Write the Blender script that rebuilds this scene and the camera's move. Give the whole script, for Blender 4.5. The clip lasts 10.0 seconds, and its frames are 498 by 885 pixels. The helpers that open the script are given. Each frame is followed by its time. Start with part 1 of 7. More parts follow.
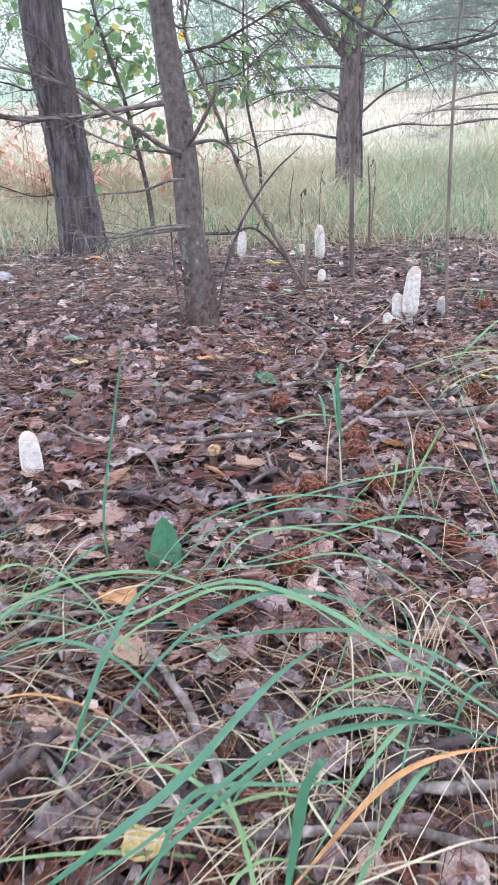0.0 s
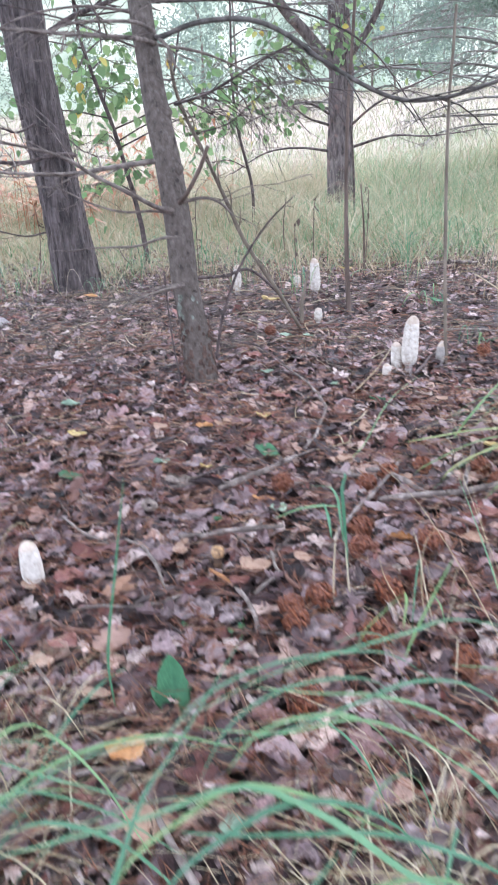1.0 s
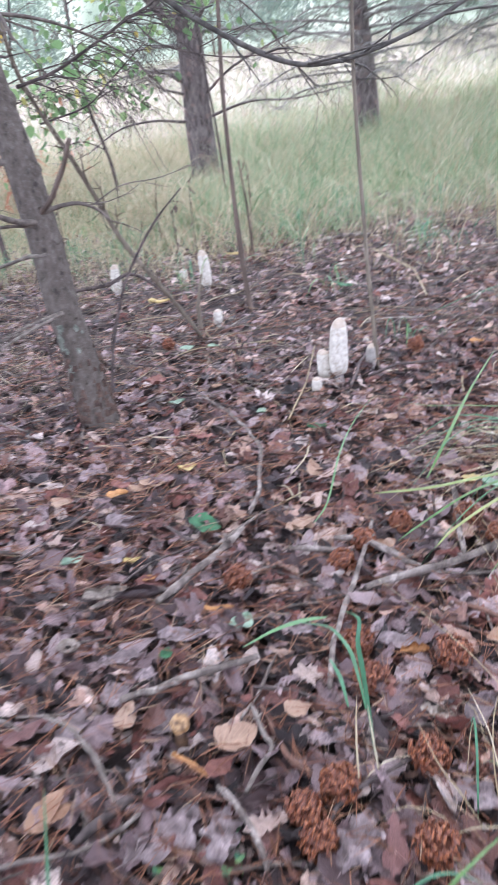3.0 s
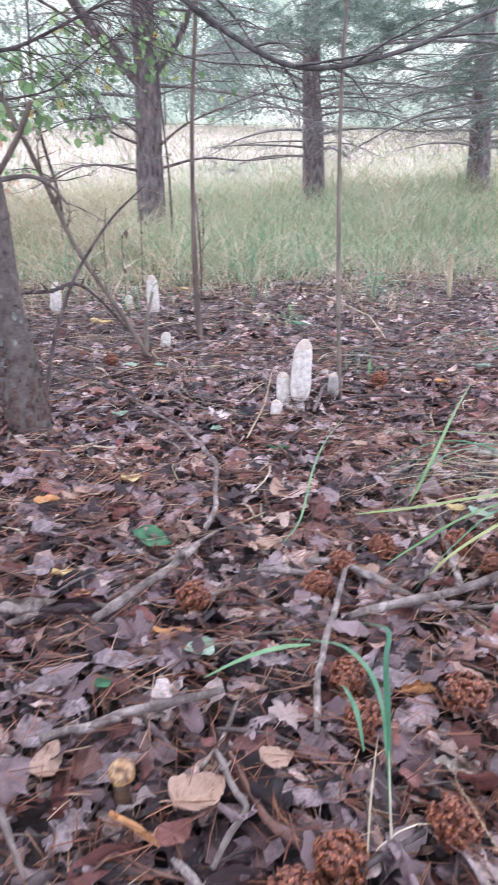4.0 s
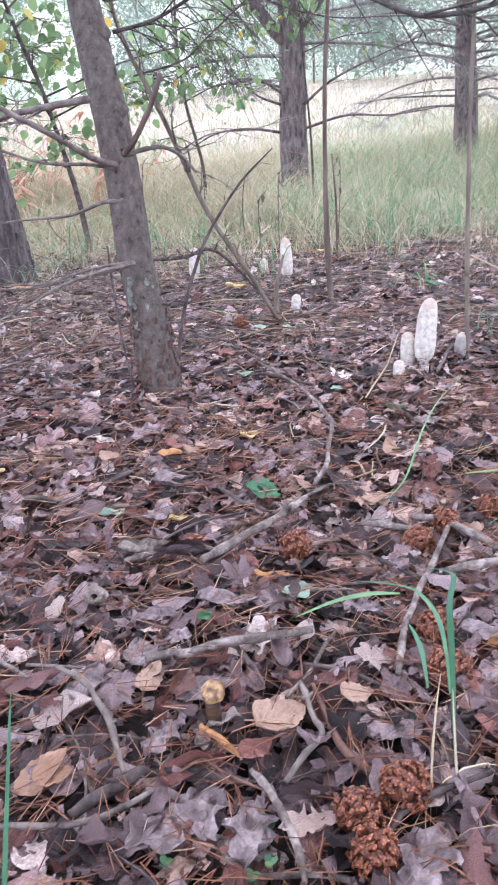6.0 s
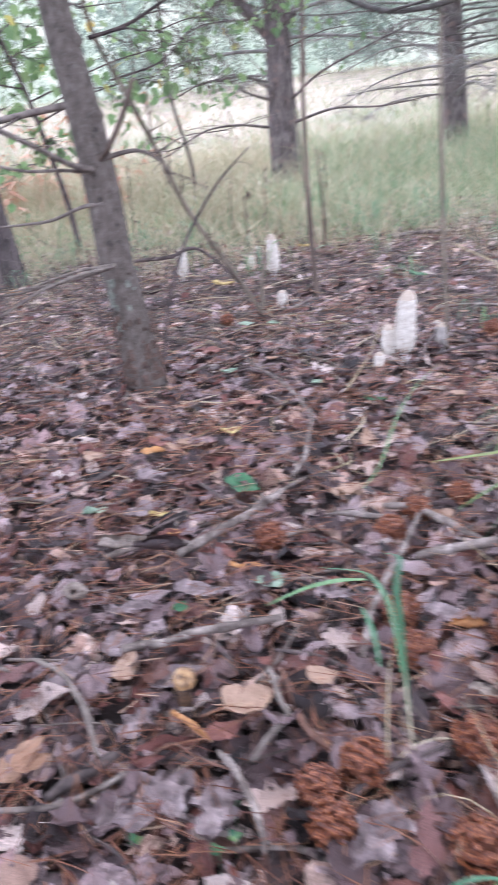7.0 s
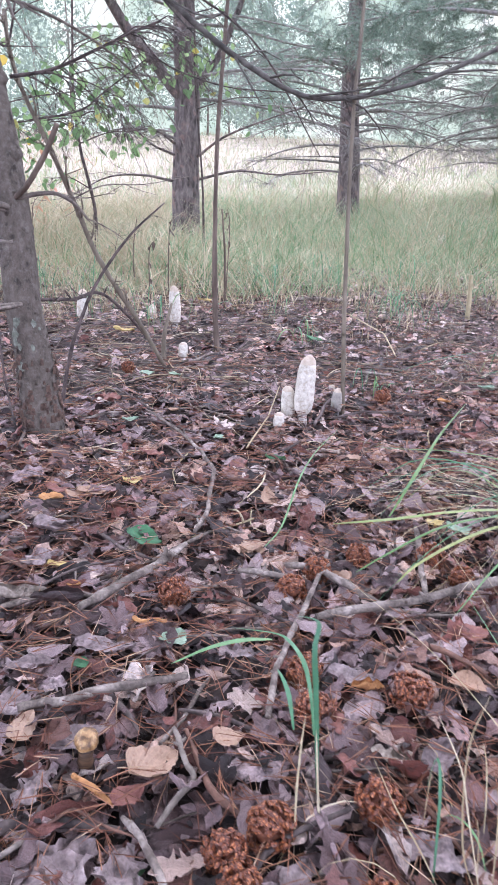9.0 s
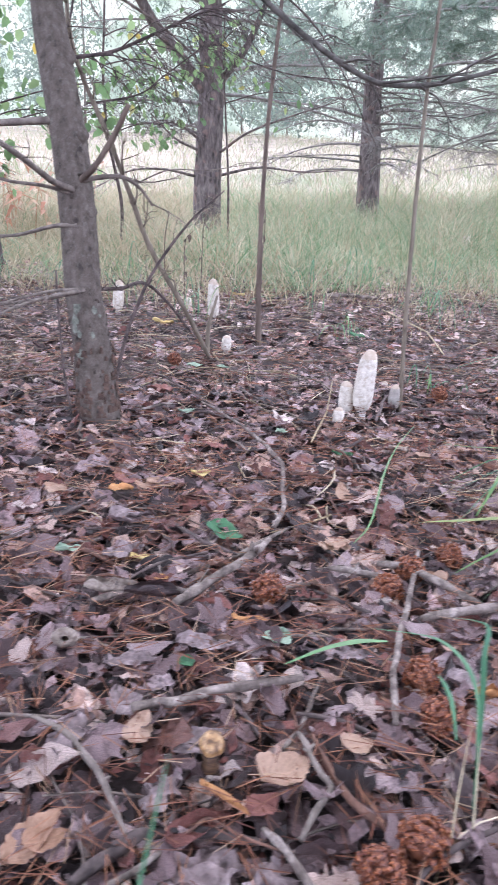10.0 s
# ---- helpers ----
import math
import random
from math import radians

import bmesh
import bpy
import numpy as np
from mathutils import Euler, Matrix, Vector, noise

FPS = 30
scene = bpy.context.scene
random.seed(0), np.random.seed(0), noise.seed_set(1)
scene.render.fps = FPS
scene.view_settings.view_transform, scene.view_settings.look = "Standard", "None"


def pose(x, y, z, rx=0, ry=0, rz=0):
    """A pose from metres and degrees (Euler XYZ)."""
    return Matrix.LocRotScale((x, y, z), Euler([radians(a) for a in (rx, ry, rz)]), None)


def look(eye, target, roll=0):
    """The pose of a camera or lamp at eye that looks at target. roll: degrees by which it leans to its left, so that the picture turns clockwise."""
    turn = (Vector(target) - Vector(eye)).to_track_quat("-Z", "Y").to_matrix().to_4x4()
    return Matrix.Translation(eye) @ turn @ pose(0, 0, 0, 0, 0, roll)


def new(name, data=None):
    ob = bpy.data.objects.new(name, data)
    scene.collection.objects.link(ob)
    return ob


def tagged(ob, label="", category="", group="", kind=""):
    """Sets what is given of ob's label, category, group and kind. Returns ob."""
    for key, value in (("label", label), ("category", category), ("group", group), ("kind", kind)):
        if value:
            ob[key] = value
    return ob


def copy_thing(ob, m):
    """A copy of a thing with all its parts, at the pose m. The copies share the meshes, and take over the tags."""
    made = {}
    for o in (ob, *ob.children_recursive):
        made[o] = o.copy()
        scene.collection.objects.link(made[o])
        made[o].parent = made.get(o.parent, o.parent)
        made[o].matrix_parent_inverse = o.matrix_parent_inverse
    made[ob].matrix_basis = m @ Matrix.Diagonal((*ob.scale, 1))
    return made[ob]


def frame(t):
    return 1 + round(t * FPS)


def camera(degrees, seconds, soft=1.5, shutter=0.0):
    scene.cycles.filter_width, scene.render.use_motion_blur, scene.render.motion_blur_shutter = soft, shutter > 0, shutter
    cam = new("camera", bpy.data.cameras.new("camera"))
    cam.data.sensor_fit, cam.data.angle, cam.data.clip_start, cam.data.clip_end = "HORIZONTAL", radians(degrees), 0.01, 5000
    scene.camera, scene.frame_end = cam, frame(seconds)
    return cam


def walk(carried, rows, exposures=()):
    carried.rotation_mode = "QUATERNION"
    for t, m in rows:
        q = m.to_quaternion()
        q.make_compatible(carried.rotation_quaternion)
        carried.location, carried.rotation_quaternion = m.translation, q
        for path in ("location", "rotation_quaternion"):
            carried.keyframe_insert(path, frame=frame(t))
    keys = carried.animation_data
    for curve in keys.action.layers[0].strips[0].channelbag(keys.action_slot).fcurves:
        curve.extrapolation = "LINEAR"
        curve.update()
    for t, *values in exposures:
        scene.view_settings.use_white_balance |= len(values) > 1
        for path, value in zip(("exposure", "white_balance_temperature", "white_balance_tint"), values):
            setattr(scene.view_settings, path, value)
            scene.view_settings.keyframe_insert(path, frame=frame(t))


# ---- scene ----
SOFT, SHUTTER = 1.3, 0.6
cam = camera(38.0, 10.0, soft=SOFT, shutter=SHUTTER)
PATH = [
    (0, (0.092, 0.246, 0.537), (0.025, 2.096, -0.219), -1.4),
    (0.5, (0.106, 0.288, 0.565), (0.051, 2.14, -0.188), -2.0),
    (1, (0.09, 0.334, 0.692), (0.025, 2.185, -0.062), -3.1),
    (1.5, (-0.001, 0.407, 0.762), (-0.102, 2.241, -0.03), -6.0),
    (2, (-0.009, 0.504, 0.779), (-0.089, 2.327, -0.039), -7.7),
    (2.5, (0.042, 0.663, 0.739), (0.055, 2.465, -0.128), -7.7),
    (2.7, (0.044, 0.689, 0.754), (0.162, 2.483, -0.122), -9.9),
    (3.8, (-0.03, 0.91, 0.581), (0.48, 2.714, -0.116), 0.7),
    (4, (-0.031, 0.901, 0.561), (0.433, 2.719, -0.132), 0.1),
    (4.5, (-0.021, 0.869, 0.549), (0.357, 2.713, -0.125), -1.1),
    (5, (-0.006, 0.851, 0.572), (0.212, 2.72, -0.106), -1.8),
    (5.5, (0.004, 0.845, 0.574), (0.128, 2.711, -0.136), -2.8),
    (5.7, (0.012, 0.846, 0.571), (0.114, 2.697, -0.179), -2.8),
    (6.8, (0.038, 0.843, 0.551), (0.018, 2.683, -0.234), -5.9),
    (7, (0.063, 0.816, 0.571), (0.116, 2.656, -0.212), -5.6),
    (7.5, (0.1, 0.782, 0.572), (0.323, 2.638, -0.139), -4.4),
    (8, (0.109, 0.77, 0.569), (0.347, 2.631, -0.124), -5.3),
    (8.5, (0.08, 0.781, 0.587), (0.363, 2.643, -0.087), -3.7),
    (9, (0.016, 0.814, 0.589), (0.406, 2.658, -0.08), 1.9),
    (9.5, (-0.05, 0.856, 0.573), (0.36, 2.697, -0.092), 3.6),
    (10, (-0.111, 0.879, 0.557), (0.268, 2.725, -0.115), 3.1),
]
walk(cam, [(t, look(eye, target, roll)) for t, eye, target, roll in PATH],
     exposures=[(0.0, 0.93, 6150, 20), (2.5, 1.01, 6150, 20), (4.0, 0.94, 6200, 26), (5.0, 1.04, 6200, 26), (5.7, 1.07, 6200, 26),
                (7.0, 0.98, 6200, 25), (8.0, 0.87, 6200, 25), (9.0, 0.96, 6200, 26), (9.5, 1.02, 6200, 26), (10.0, 0.95, 6200, 26)])

# ---------------------------------------------------------------- light: a bright overcast day at the edge of a wood
world = bpy.data.worlds.new("overcast_sky")
scene.world = world
world.use_nodes = True
wt = world.node_tree
wt.nodes.clear()
sky = wt.nodes.new("ShaderNodeTexSky")
sky.sky_type, sky.sun_disc = "NISHITA", False
sky.sun_elevation, sky.sun_rotation = radians(48), radians(25)
sky.air_density, sky.dust_density = 1.0, 3.0
veil = wt.nodes.new("ShaderNodeMix")
veil.data_type = "RGBA"
veil.inputs["Factor"].default_value = 0.72
veil.inputs["B"].default_value = (21.0, 24.0, 28.5, 1)
bg = wt.nodes.new("ShaderNodeBackground")
bg.inputs["Strength"].default_value = 0.12
wout = wt.nodes.new("ShaderNodeOutputWorld")
wt.links.new(sky.outputs["Color"], veil.inputs["A"])
wt.links.new(veil.outputs["Result"], bg.inputs["Color"])
wt.links.new(bg.outputs["Background"], wout.inputs["Surface"])
sun_data = bpy.data.lights.new("sun", "SUN")
sun_data.energy, sun_data.angle, sun_data.color = 1.5, radians(30), (1.0, 0.97, 0.93)
sun = new("sun", sun_data)
sun.matrix_world = look((0, 0, 30), (-6, -14, 0))


# ---------------------------------------------------------------- materials
def nodes_of(name):
    m = bpy.data.materials.new(name)
    m.use_nodes = True
    t = m.node_tree
    t.nodes.clear()
    return m, t, t.nodes.new("ShaderNodeOutputMaterial")


def ramp_node(t, stops):
    r = t.nodes.new("ShaderNodeValToRGB")
    while len(r.color_ramp.elements) < len(stops):
        r.color_ramp.elements.new(0.5)
    for e, (p, c) in zip(r.color_ramp.elements, stops):
        e.position, e.color = p, (*c, 1)
    return r


def noise_node(t, coord, scale, detail=5.0, stretch=None):
    n = t.nodes.new("ShaderNodeTexNoise")
    n.inputs["Scale"].default_value, n.inputs["Detail"].default_value = scale, detail
    if stretch:
        mp = t.nodes.new("ShaderNodeMapping")
        mp.inputs["Scale"].default_value = stretch
        t.links.new(coord, mp.inputs["Vector"])
        coord = mp.outputs["Vector"]
    t.links.new(coord, n.inputs["Vector"])
    return n


def surface(name, stops, pick="noise", scale=30, fine=180, vary=0.5, rough=0.7, bump=0.3, bump_dist=0.002,
            stretch=None, passing=0.0, spec=0.3, patch=None, veins=0.0):
    """Colour from a ramp that is read by piece ('piece') or by noise; finer grain darkens and lightens it; relief from the grain.
    passing: share of light that passes (leaves). patch: (colour, scale, amount) of stains with a soft edge."""
    m, t, out = nodes_of(name)
    co = t.nodes.new("ShaderNodeTexCoord").outputs["Object"]
    big = noise_node(t, co, scale, 6, stretch)
    small = noise_node(t, co, fine, 6, stretch)
    r = ramp_node(t, stops)
    if pick == "piece":
        geo, info = t.nodes.new("ShaderNodeNewGeometry"), t.nodes.new("ShaderNodeObjectInfo")
        add, fr = t.nodes.new("ShaderNodeMath"), t.nodes.new("ShaderNodeMath")
        fr.operation = "FRACT"
        t.links.new(geo.outputs["Random Per Island"], add.inputs[0])
        t.links.new(info.outputs["Random"], add.inputs[1])
        t.links.new(add.outputs[0], fr.inputs[0])
        t.links.new(fr.outputs[0], r.inputs["Fac"])
    else:
        t.links.new(big.outputs["Fac"], r.inputs["Fac"])
    col = r.outputs["Color"]
    # grain
    gr = ramp_node(t, [(0.3, (1 - vary,) * 3), (0.7, (1 + 0.55 * vary,) * 3)])
    mixf = t.nodes.new("ShaderNodeMath")
    mixf.operation = "MULTIPLY_ADD"
    mixf.inputs[1].default_value, mixf.inputs[2].default_value = 0.5, 0.0
    t.links.new(small.outputs["Fac"], mixf.inputs[0])
    ad = t.nodes.new("ShaderNodeMath")
    ad.operation = "MULTIPLY_ADD"
    ad.inputs[1].default_value = 0.5
    t.links.new(big.outputs["Fac"], ad.inputs[0])
    t.links.new(mixf.outputs[0], ad.inputs[2])
    t.links.new(ad.outputs[0], gr.inputs["Fac"])
    mul = t.nodes.new("ShaderNodeMix")
    mul.data_type, mul.blend_type = "RGBA", "MULTIPLY"
    mul.inputs["Factor"].default_value = 1.0
    t.links.new(col, mul.inputs["A"])
    t.links.new(gr.outputs["Color"], mul.inputs["B"])
    col = mul.outputs["Result"]
    if patch:
        pn = noise_node(t, co, patch[1], 4)
        pr = ramp_node(t, [(0.55, (0, 0, 0)), (0.68, (patch[2],) * 3)])
        pm = t.nodes.new("ShaderNodeMix")
        pm.data_type = "RGBA"
        pm.inputs["B"].default_value = (*patch[0], 1)
        t.links.new(pn.outputs["Fac"], pr.inputs["Fac"])
        t.links.new(pr.outputs["Color"], pm.inputs["Factor"])
        t.links.new(col, pm.inputs["A"])
        col = pm.outputs["Result"]
    relief = ad.outputs[0]
    if veins:
        sep = t.nodes.new("ShaderNodeSeparateXYZ")
        t.links.new(t.nodes.new("ShaderNodeTexCoord").outputs["UV"], sep.inputs[0])

        def calc(op, a, b2=0.0, c2=0.0):
            n = t.nodes.new("ShaderNodeMath")
            n.operation = op
            for k, val in enumerate((a, b2, c2)):
                if isinstance(val, (int, float)):
                    n.inputs[k].default_value = val
                else:
                    t.links.new(val, n.inputs[k])
            return n.outputs[0]
        across = calc("ABSOLUTE", calc("SUBTRACT", sep.outputs["Y"], 0.5))
        rib = calc("SUBTRACT", 1.0, calc("SMOOTH_MIN", calc("MULTIPLY", across, 16.0), 1.0, 0.2))
        rise_ = calc("MULTIPLY_ADD", across, -1.1, sep.outputs["X"])
        side_ = calc("POWER", calc("ABSOLUTE", calc("SINE", calc("MULTIPLY", rise_, 22.0))), 14.0)
        net = calc("MAXIMUM", rib, calc("MULTIPLY", side_, 0.6))
        relief = calc("MULTIPLY_ADD", net, 0.35, relief)
        light = t.nodes.new("ShaderNodeMix")
        light.data_type, light.blend_type = "RGBA", "MULTIPLY"
        light.inputs["B"].default_value = (1.5, 1.45, 1.4, 1)
        t.links.new(calc("MULTIPLY", net, veins), light.inputs["Factor"])
        t.links.new(col, light.inputs["A"])
        col = light.outputs["Result"]
    b = t.nodes.new("ShaderNodeBsdfPrincipled")
    b.inputs["Roughness"].default_value = rough
    b.inputs["Specular IOR Level"].default_value = spec
    t.links.new(col, b.inputs["Base Color"])
    bp = t.nodes.new("ShaderNodeBump")
    bp.inputs["Strength"].default_value, bp.inputs["Distance"].default_value = bump, bump_dist
    t.links.new(relief, bp.inputs["Height"])
    t.links.new(bp.outputs["Normal"], b.inputs["Normal"])
    last = b.outputs["BSDF"]
    if passing:
        tr = t.nodes.new("ShaderNodeBsdfTranslucent")
        t.links.new(col, tr.inputs["Color"])
        ms = t.nodes.new("ShaderNodeMixShader")
        ms.inputs[0].default_value = passing
        t.links.new(last, ms.inputs[1])
        t.links.new(tr.outputs[0], ms.inputs[2])
        last = ms.outputs[0]
    t.links.new(last, out.inputs["Surface"])
    return m


SOIL = surface("forest_soil", [(0.3, (0.022, 0.015, 0.014)), (0.5, (0.050, 0.035, 0.032)), (0.7, (0.10, 0.075, 0.068))],
               scale=22, fine=160, vary=0.6, rough=0.9, bump=0.8, bump_dist=0.006)
LITTER = surface("dead_leaf", [(0.0, (0.014, 0.009, 0.009)), (0.20, (0.050, 0.030, 0.029)), (0.35, (0.145, 0.088, 0.087)),
                               (0.49, (0.30, 0.205, 0.206)), (0.65, (0.44, 0.330, 0.327)), (0.73, (0.255, 0.092, 0.072)),
                               (0.81, (0.130, 0.046, 0.037)), (0.91, (0.55, 0.350, 0.270)), (1.0, (0.66, 0.545, 0.500))], pick="piece", scale=55, fine=340,
                 vary=0.7, rough=0.46, bump=0.9, bump_dist=0.002, passing=0.05, spec=0.36, patch=((0.036, 0.023, 0.023), 60, 0.7), veins=0.3)
TAN = surface("tan_leaf", [(0.0, (0.34, 0.195, 0.125)), (0.5, (0.39, 0.25, 0.175)), (1.0, (0.46, 0.325, 0.245))], pick="piece",
              scale=50, fine=300, vary=0.3, rough=0.6, bump=0.4, passing=0.12, patch=((0.20, 0.10, 0.06), 130, 0.6), veins=0.5)
ORANGE = surface("orange_leaf", [(0.3, (0.46, 0.21, 0.075)), (0.7, (0.56, 0.30, 0.13))], scale=60, fine=300, vary=0.35,
                 rough=0.55, bump=0.4, passing=0.15, veins=0.5)
YELLOW = surface("yellow_leaf", [(0.3, (0.52, 0.38, 0.13)), (0.7, (0.60, 0.49, 0.24))], scale=60, fine=300, vary=0.3,
                 rough=0.55, bump=0.4, passing=0.15, patch=((0.3, 0.16, 0.05), 90, 0.6), veins=0.5)
RED = surface("reddish_leaf", [(0.3, (0.18, 0.065, 0.055)), (0.7, (0.27, 0.125, 0.10))], scale=60, fine=300, vary=0.35, rough=0.6, veins=0.5)
GREENLEAF = surface("green_leaf", [(0.3, (0.035, 0.125, 0.06)), (0.7, (0.065, 0.195, 0.09))], scale=40, fine=260, vary=0.3,
                    rough=0.5, bump=0.3, passing=0.25, veins=0.5)
PALELEAF = surface("pale_green_leaf", [(0.3, (0.20, 0.29, 0.205)), (0.7, (0.31, 0.41, 0.30))], scale=50, fine=260, vary=0.3,
                   rough=0.6, bump=0.3, passing=0.1, veins=0.5)
STICK = surface("weathered_wood", [(0.3, (0.085, 0.063, 0.052)), (0.5, (0.19, 0.15, 0.128)), (0.72, (0.315, 0.265, 0.235))],
                scale=34, fine=260, vary=0.65, rough=0.8, bump=0.9, bump_dist=0.002, patch=((0.06, 0.042, 0.036), 60, 0.6))
DARKTWIG = surface("dark_twig", [(0.3, (0.05, 0.038, 0.036)), (0.7, (0.14, 0.105, 0.095))], scale=40, fine=250, vary=0.5,
                   rough=0.85, bump=0.5)
REDTWIG = surface("reddish_twig", [(0.3, (0.085, 0.042, 0.032)), (0.7, (0.19, 0.098, 0.068))], scale=40, fine=250, vary=0.5,
                  rough=0.7, bump=0.5)
CUTWOOD = surface("cut_wood", [(0.3, (0.30, 0.125, 0.045)), (0.7, (0.44, 0.22, 0.09))], scale=120, fine=500, vary=0.4)
NEEDLE = surface("fallen_needle", [(0.0, (0.11, 0.042, 0.028)), (0.5, (0.23, 0.092, 0.052)), (0.85, (0.36, 0.17, 0.095)),
                                   (1.0, (0.50, 0.36, 0.24))], pick="piece", scale=60, fine=300, vary=0.3, rough=0.55)
BARK = surface("pine_bark", [(0.28, (0.032, 0.026, 0.025)), (0.44, (0.085, 0.068, 0.063)), (0.62, (0.13, 0.106, 0.098)),
                             (0.8, (0.19, 0.163, 0.15))], scale=40, fine=130, vary=0.6, rough=0.85, bump=1.0,
               bump_dist=0.010, stretch=(1, 1, 0.16), patch=((0.15, 0.145, 0.135), 60, 0.25))
SMOOTHBARK = surface("young_bark", [(0.28, (0.045, 0.035, 0.028)), (0.40, (0.093, 0.073, 0.060)), (0.60, (0.121, 0.098, 0.081)), (0.75, (0.155, 0.128, 0.108))],
                     scale=60, fine=260, vary=0.30, rough=0.85, bump=1.0, bump_dist=0.006, stretch=(1, 1, 0.7),
                     patch=((0.19, 0.175, 0.15), 120, 0.35))
GREYLEAF = surface("grey_leaf", [(0.3, (0.10, 0.070, 0.068)), (0.5, (0.24, 0.180, 0.177)), (0.72, (0.39, 0.312, 0.308))], scale=40, fine=300, vary=0.5,
                   rough=0.5, bump=0.7, passing=0.05, patch=((0.05, 0.033, 0.033), 70, 0.8), veins=0.3)
LICHEN = surface("lichen_crust", [(0.3, (0.12, 0.125, 0.10)), (0.7, (0.22, 0.23, 0.19))], scale=90, fine=380, vary=0.4, rough=0.9, bump=0.6)
FOOTBARK = surface("foot_bark", [(0.3, (0.070, 0.042, 0.032)), (0.7, (0.135, 0.084, 0.064))], scale=60, fine=260, vary=0.5, rough=0.85, bump=0.6)
# Pine bark paled and greyed, so haze sits in its colour; reddish patches are bark.
HAZEBARK = surface("hazed_pine_bark", [(0.28, (0.055, 0.045, 0.043)), (0.44, (0.125, 0.10, 0.094)), (0.62, (0.18, 0.148, 0.138)),
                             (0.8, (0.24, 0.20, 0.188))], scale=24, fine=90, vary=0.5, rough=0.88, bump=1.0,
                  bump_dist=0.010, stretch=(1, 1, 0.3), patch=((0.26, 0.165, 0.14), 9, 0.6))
STALK = surface("dry_stalk", [(0.3, (0.075, 0.052, 0.040)), (0.7, (0.19, 0.138, 0.108))], scale=30, fine=200, vary=0.4,
                rough=0.7, bump=0.4, stretch=(1, 1, 0.15))
GREYSTALK = surface("grey_stalk", [(0.3, (0.115, 0.090, 0.065)), (0.7, (0.235, 0.192, 0.145))], scale=30, fine=200, vary=0.4,
                    rough=0.7, bump=0.4, stretch=(1, 1, 0.2))
CAP = surface("shaggy_cap", [(0.3, (0.43, 0.365, 0.295)), (0.5, (0.57, 0.515, 0.44)), (0.75, (0.65, 0.605, 0.535))], scale=75,
              fine=300, vary=0.24, rough=0.85, bump=0.5, bump_dist=0.002, patch=((0.36, 0.265, 0.20), 110, 0.45))
CAPTOP = surface("cap_crown", [(0.3, (0.44, 0.34, 0.26)), (0.7, (0.56, 0.47, 0.385))], scale=60, fine=260, vary=0.2, rough=0.8,
                 bump=0.5)
BROWNSTEM = surface("ringed_stem", [(0.4, (0.03, 0.016, 0.011)), (0.6, (0.12, 0.065, 0.036))], scale=140, fine=400, vary=0.4, rough=0.5, stretch=(0.3, 0.3, 2.0))
GREYCAP = surface("grey_cap", [(0.3, (0.27, 0.24, 0.215)), (0.7, (0.43, 0.39, 0.35))], scale=55, fine=260, vary=0.25, rough=0.8, bump=0.6, bump_dist=0.0025)
STIPE = surface("mushroom_stem", [(0.3, (0.52, 0.475, 0.44)), (0.7, (0.68, 0.64, 0.60))], scale=60, fine=240, vary=0.2,
                rough=0.7, bump=0.3)
BROWNCAP = surface("brown_cap", [(0.36, (0.13, 0.062, 0.026)), (0.5, (0.34, 0.19, 0.08)), (0.72, (0.52, 0.34, 0.17))], scale=130, fine=420, vary=0.4,
                   rough=0.4, bump=0.3, spec=0.5, patch=((0.12, 0.06, 0.028), 110, 0.75))
HUSK = surface("dry_husk", [(0.3, (0.19, 0.145, 0.115)), (0.5, (0.28, 0.225, 0.185)), (0.72, (0.40, 0.335, 0.285))], scale=80, fine=300, vary=0.5, rough=0.75,
               patch=((0.12, 0.08, 0.06), 110, 0.7))
WEEDLEAF = surface("fresh_weed_leaf", [(0.3, (0.05, 0.165, 0.085)), (0.7, (0.085, 0.235, 0.115))], scale=40, fine=260, vary=0.25, rough=0.45, bump=0.3, passing=0.3, veins=0.5)
CONE = surface("cone_scale", [(0.34, (0.050, 0.018, 0.014)), (0.46, (0.12, 0.035, 0.019)), (0.56, (0.21, 0.060, 0.025)),
                              (0.66, (0.35, 0.120, 0.040)), (0.76, (0.46, 0.25, 0.12))], scale=330, fine=900, vary=0.6, rough=0.45, bump=0.8,
               bump_dist=0.001, spec=0.45)
CONECORE = surface("cone_core", [(0.3, (0.10, 0.034, 0.020)), (0.7, (0.19, 0.062, 0.030))], scale=120, fine=420, vary=0.5)
BLADE = surface("green_blade", [(0.0, (0.06, 0.185, 0.10)), (0.4, (0.10, 0.255, 0.14)), (0.75, (0.15, 0.32, 0.155)),
                                (1.0, (0.22, 0.36, 0.14))], pick="piece", scale=30, fine=200, vary=0.2, rough=0.42,
                bump=0.15, passing=0.3, spec=0.5)
SPRINGBLADE = surface("yellow_green_blade", [(0.0, (0.13, 0.25, 0.09)), (0.5, (0.20, 0.32, 0.11)), (1.0, (0.34, 0.38, 0.15))], pick="piece",
                      scale=30, fine=200, vary=0.25, rough=0.42, bump=0.15, passing=0.3, spec=0.5)
STRAW = surface("dry_blade", [(0.0, (0.30, 0.22, 0.13)), (0.5, (0.45, 0.37, 0.23)), (1.0, (0.64, 0.55, 0.39))], pick="piece",
                scale=40, fine=200, vary=0.3, rough=0.6, bump=0.2, passing=0.15)
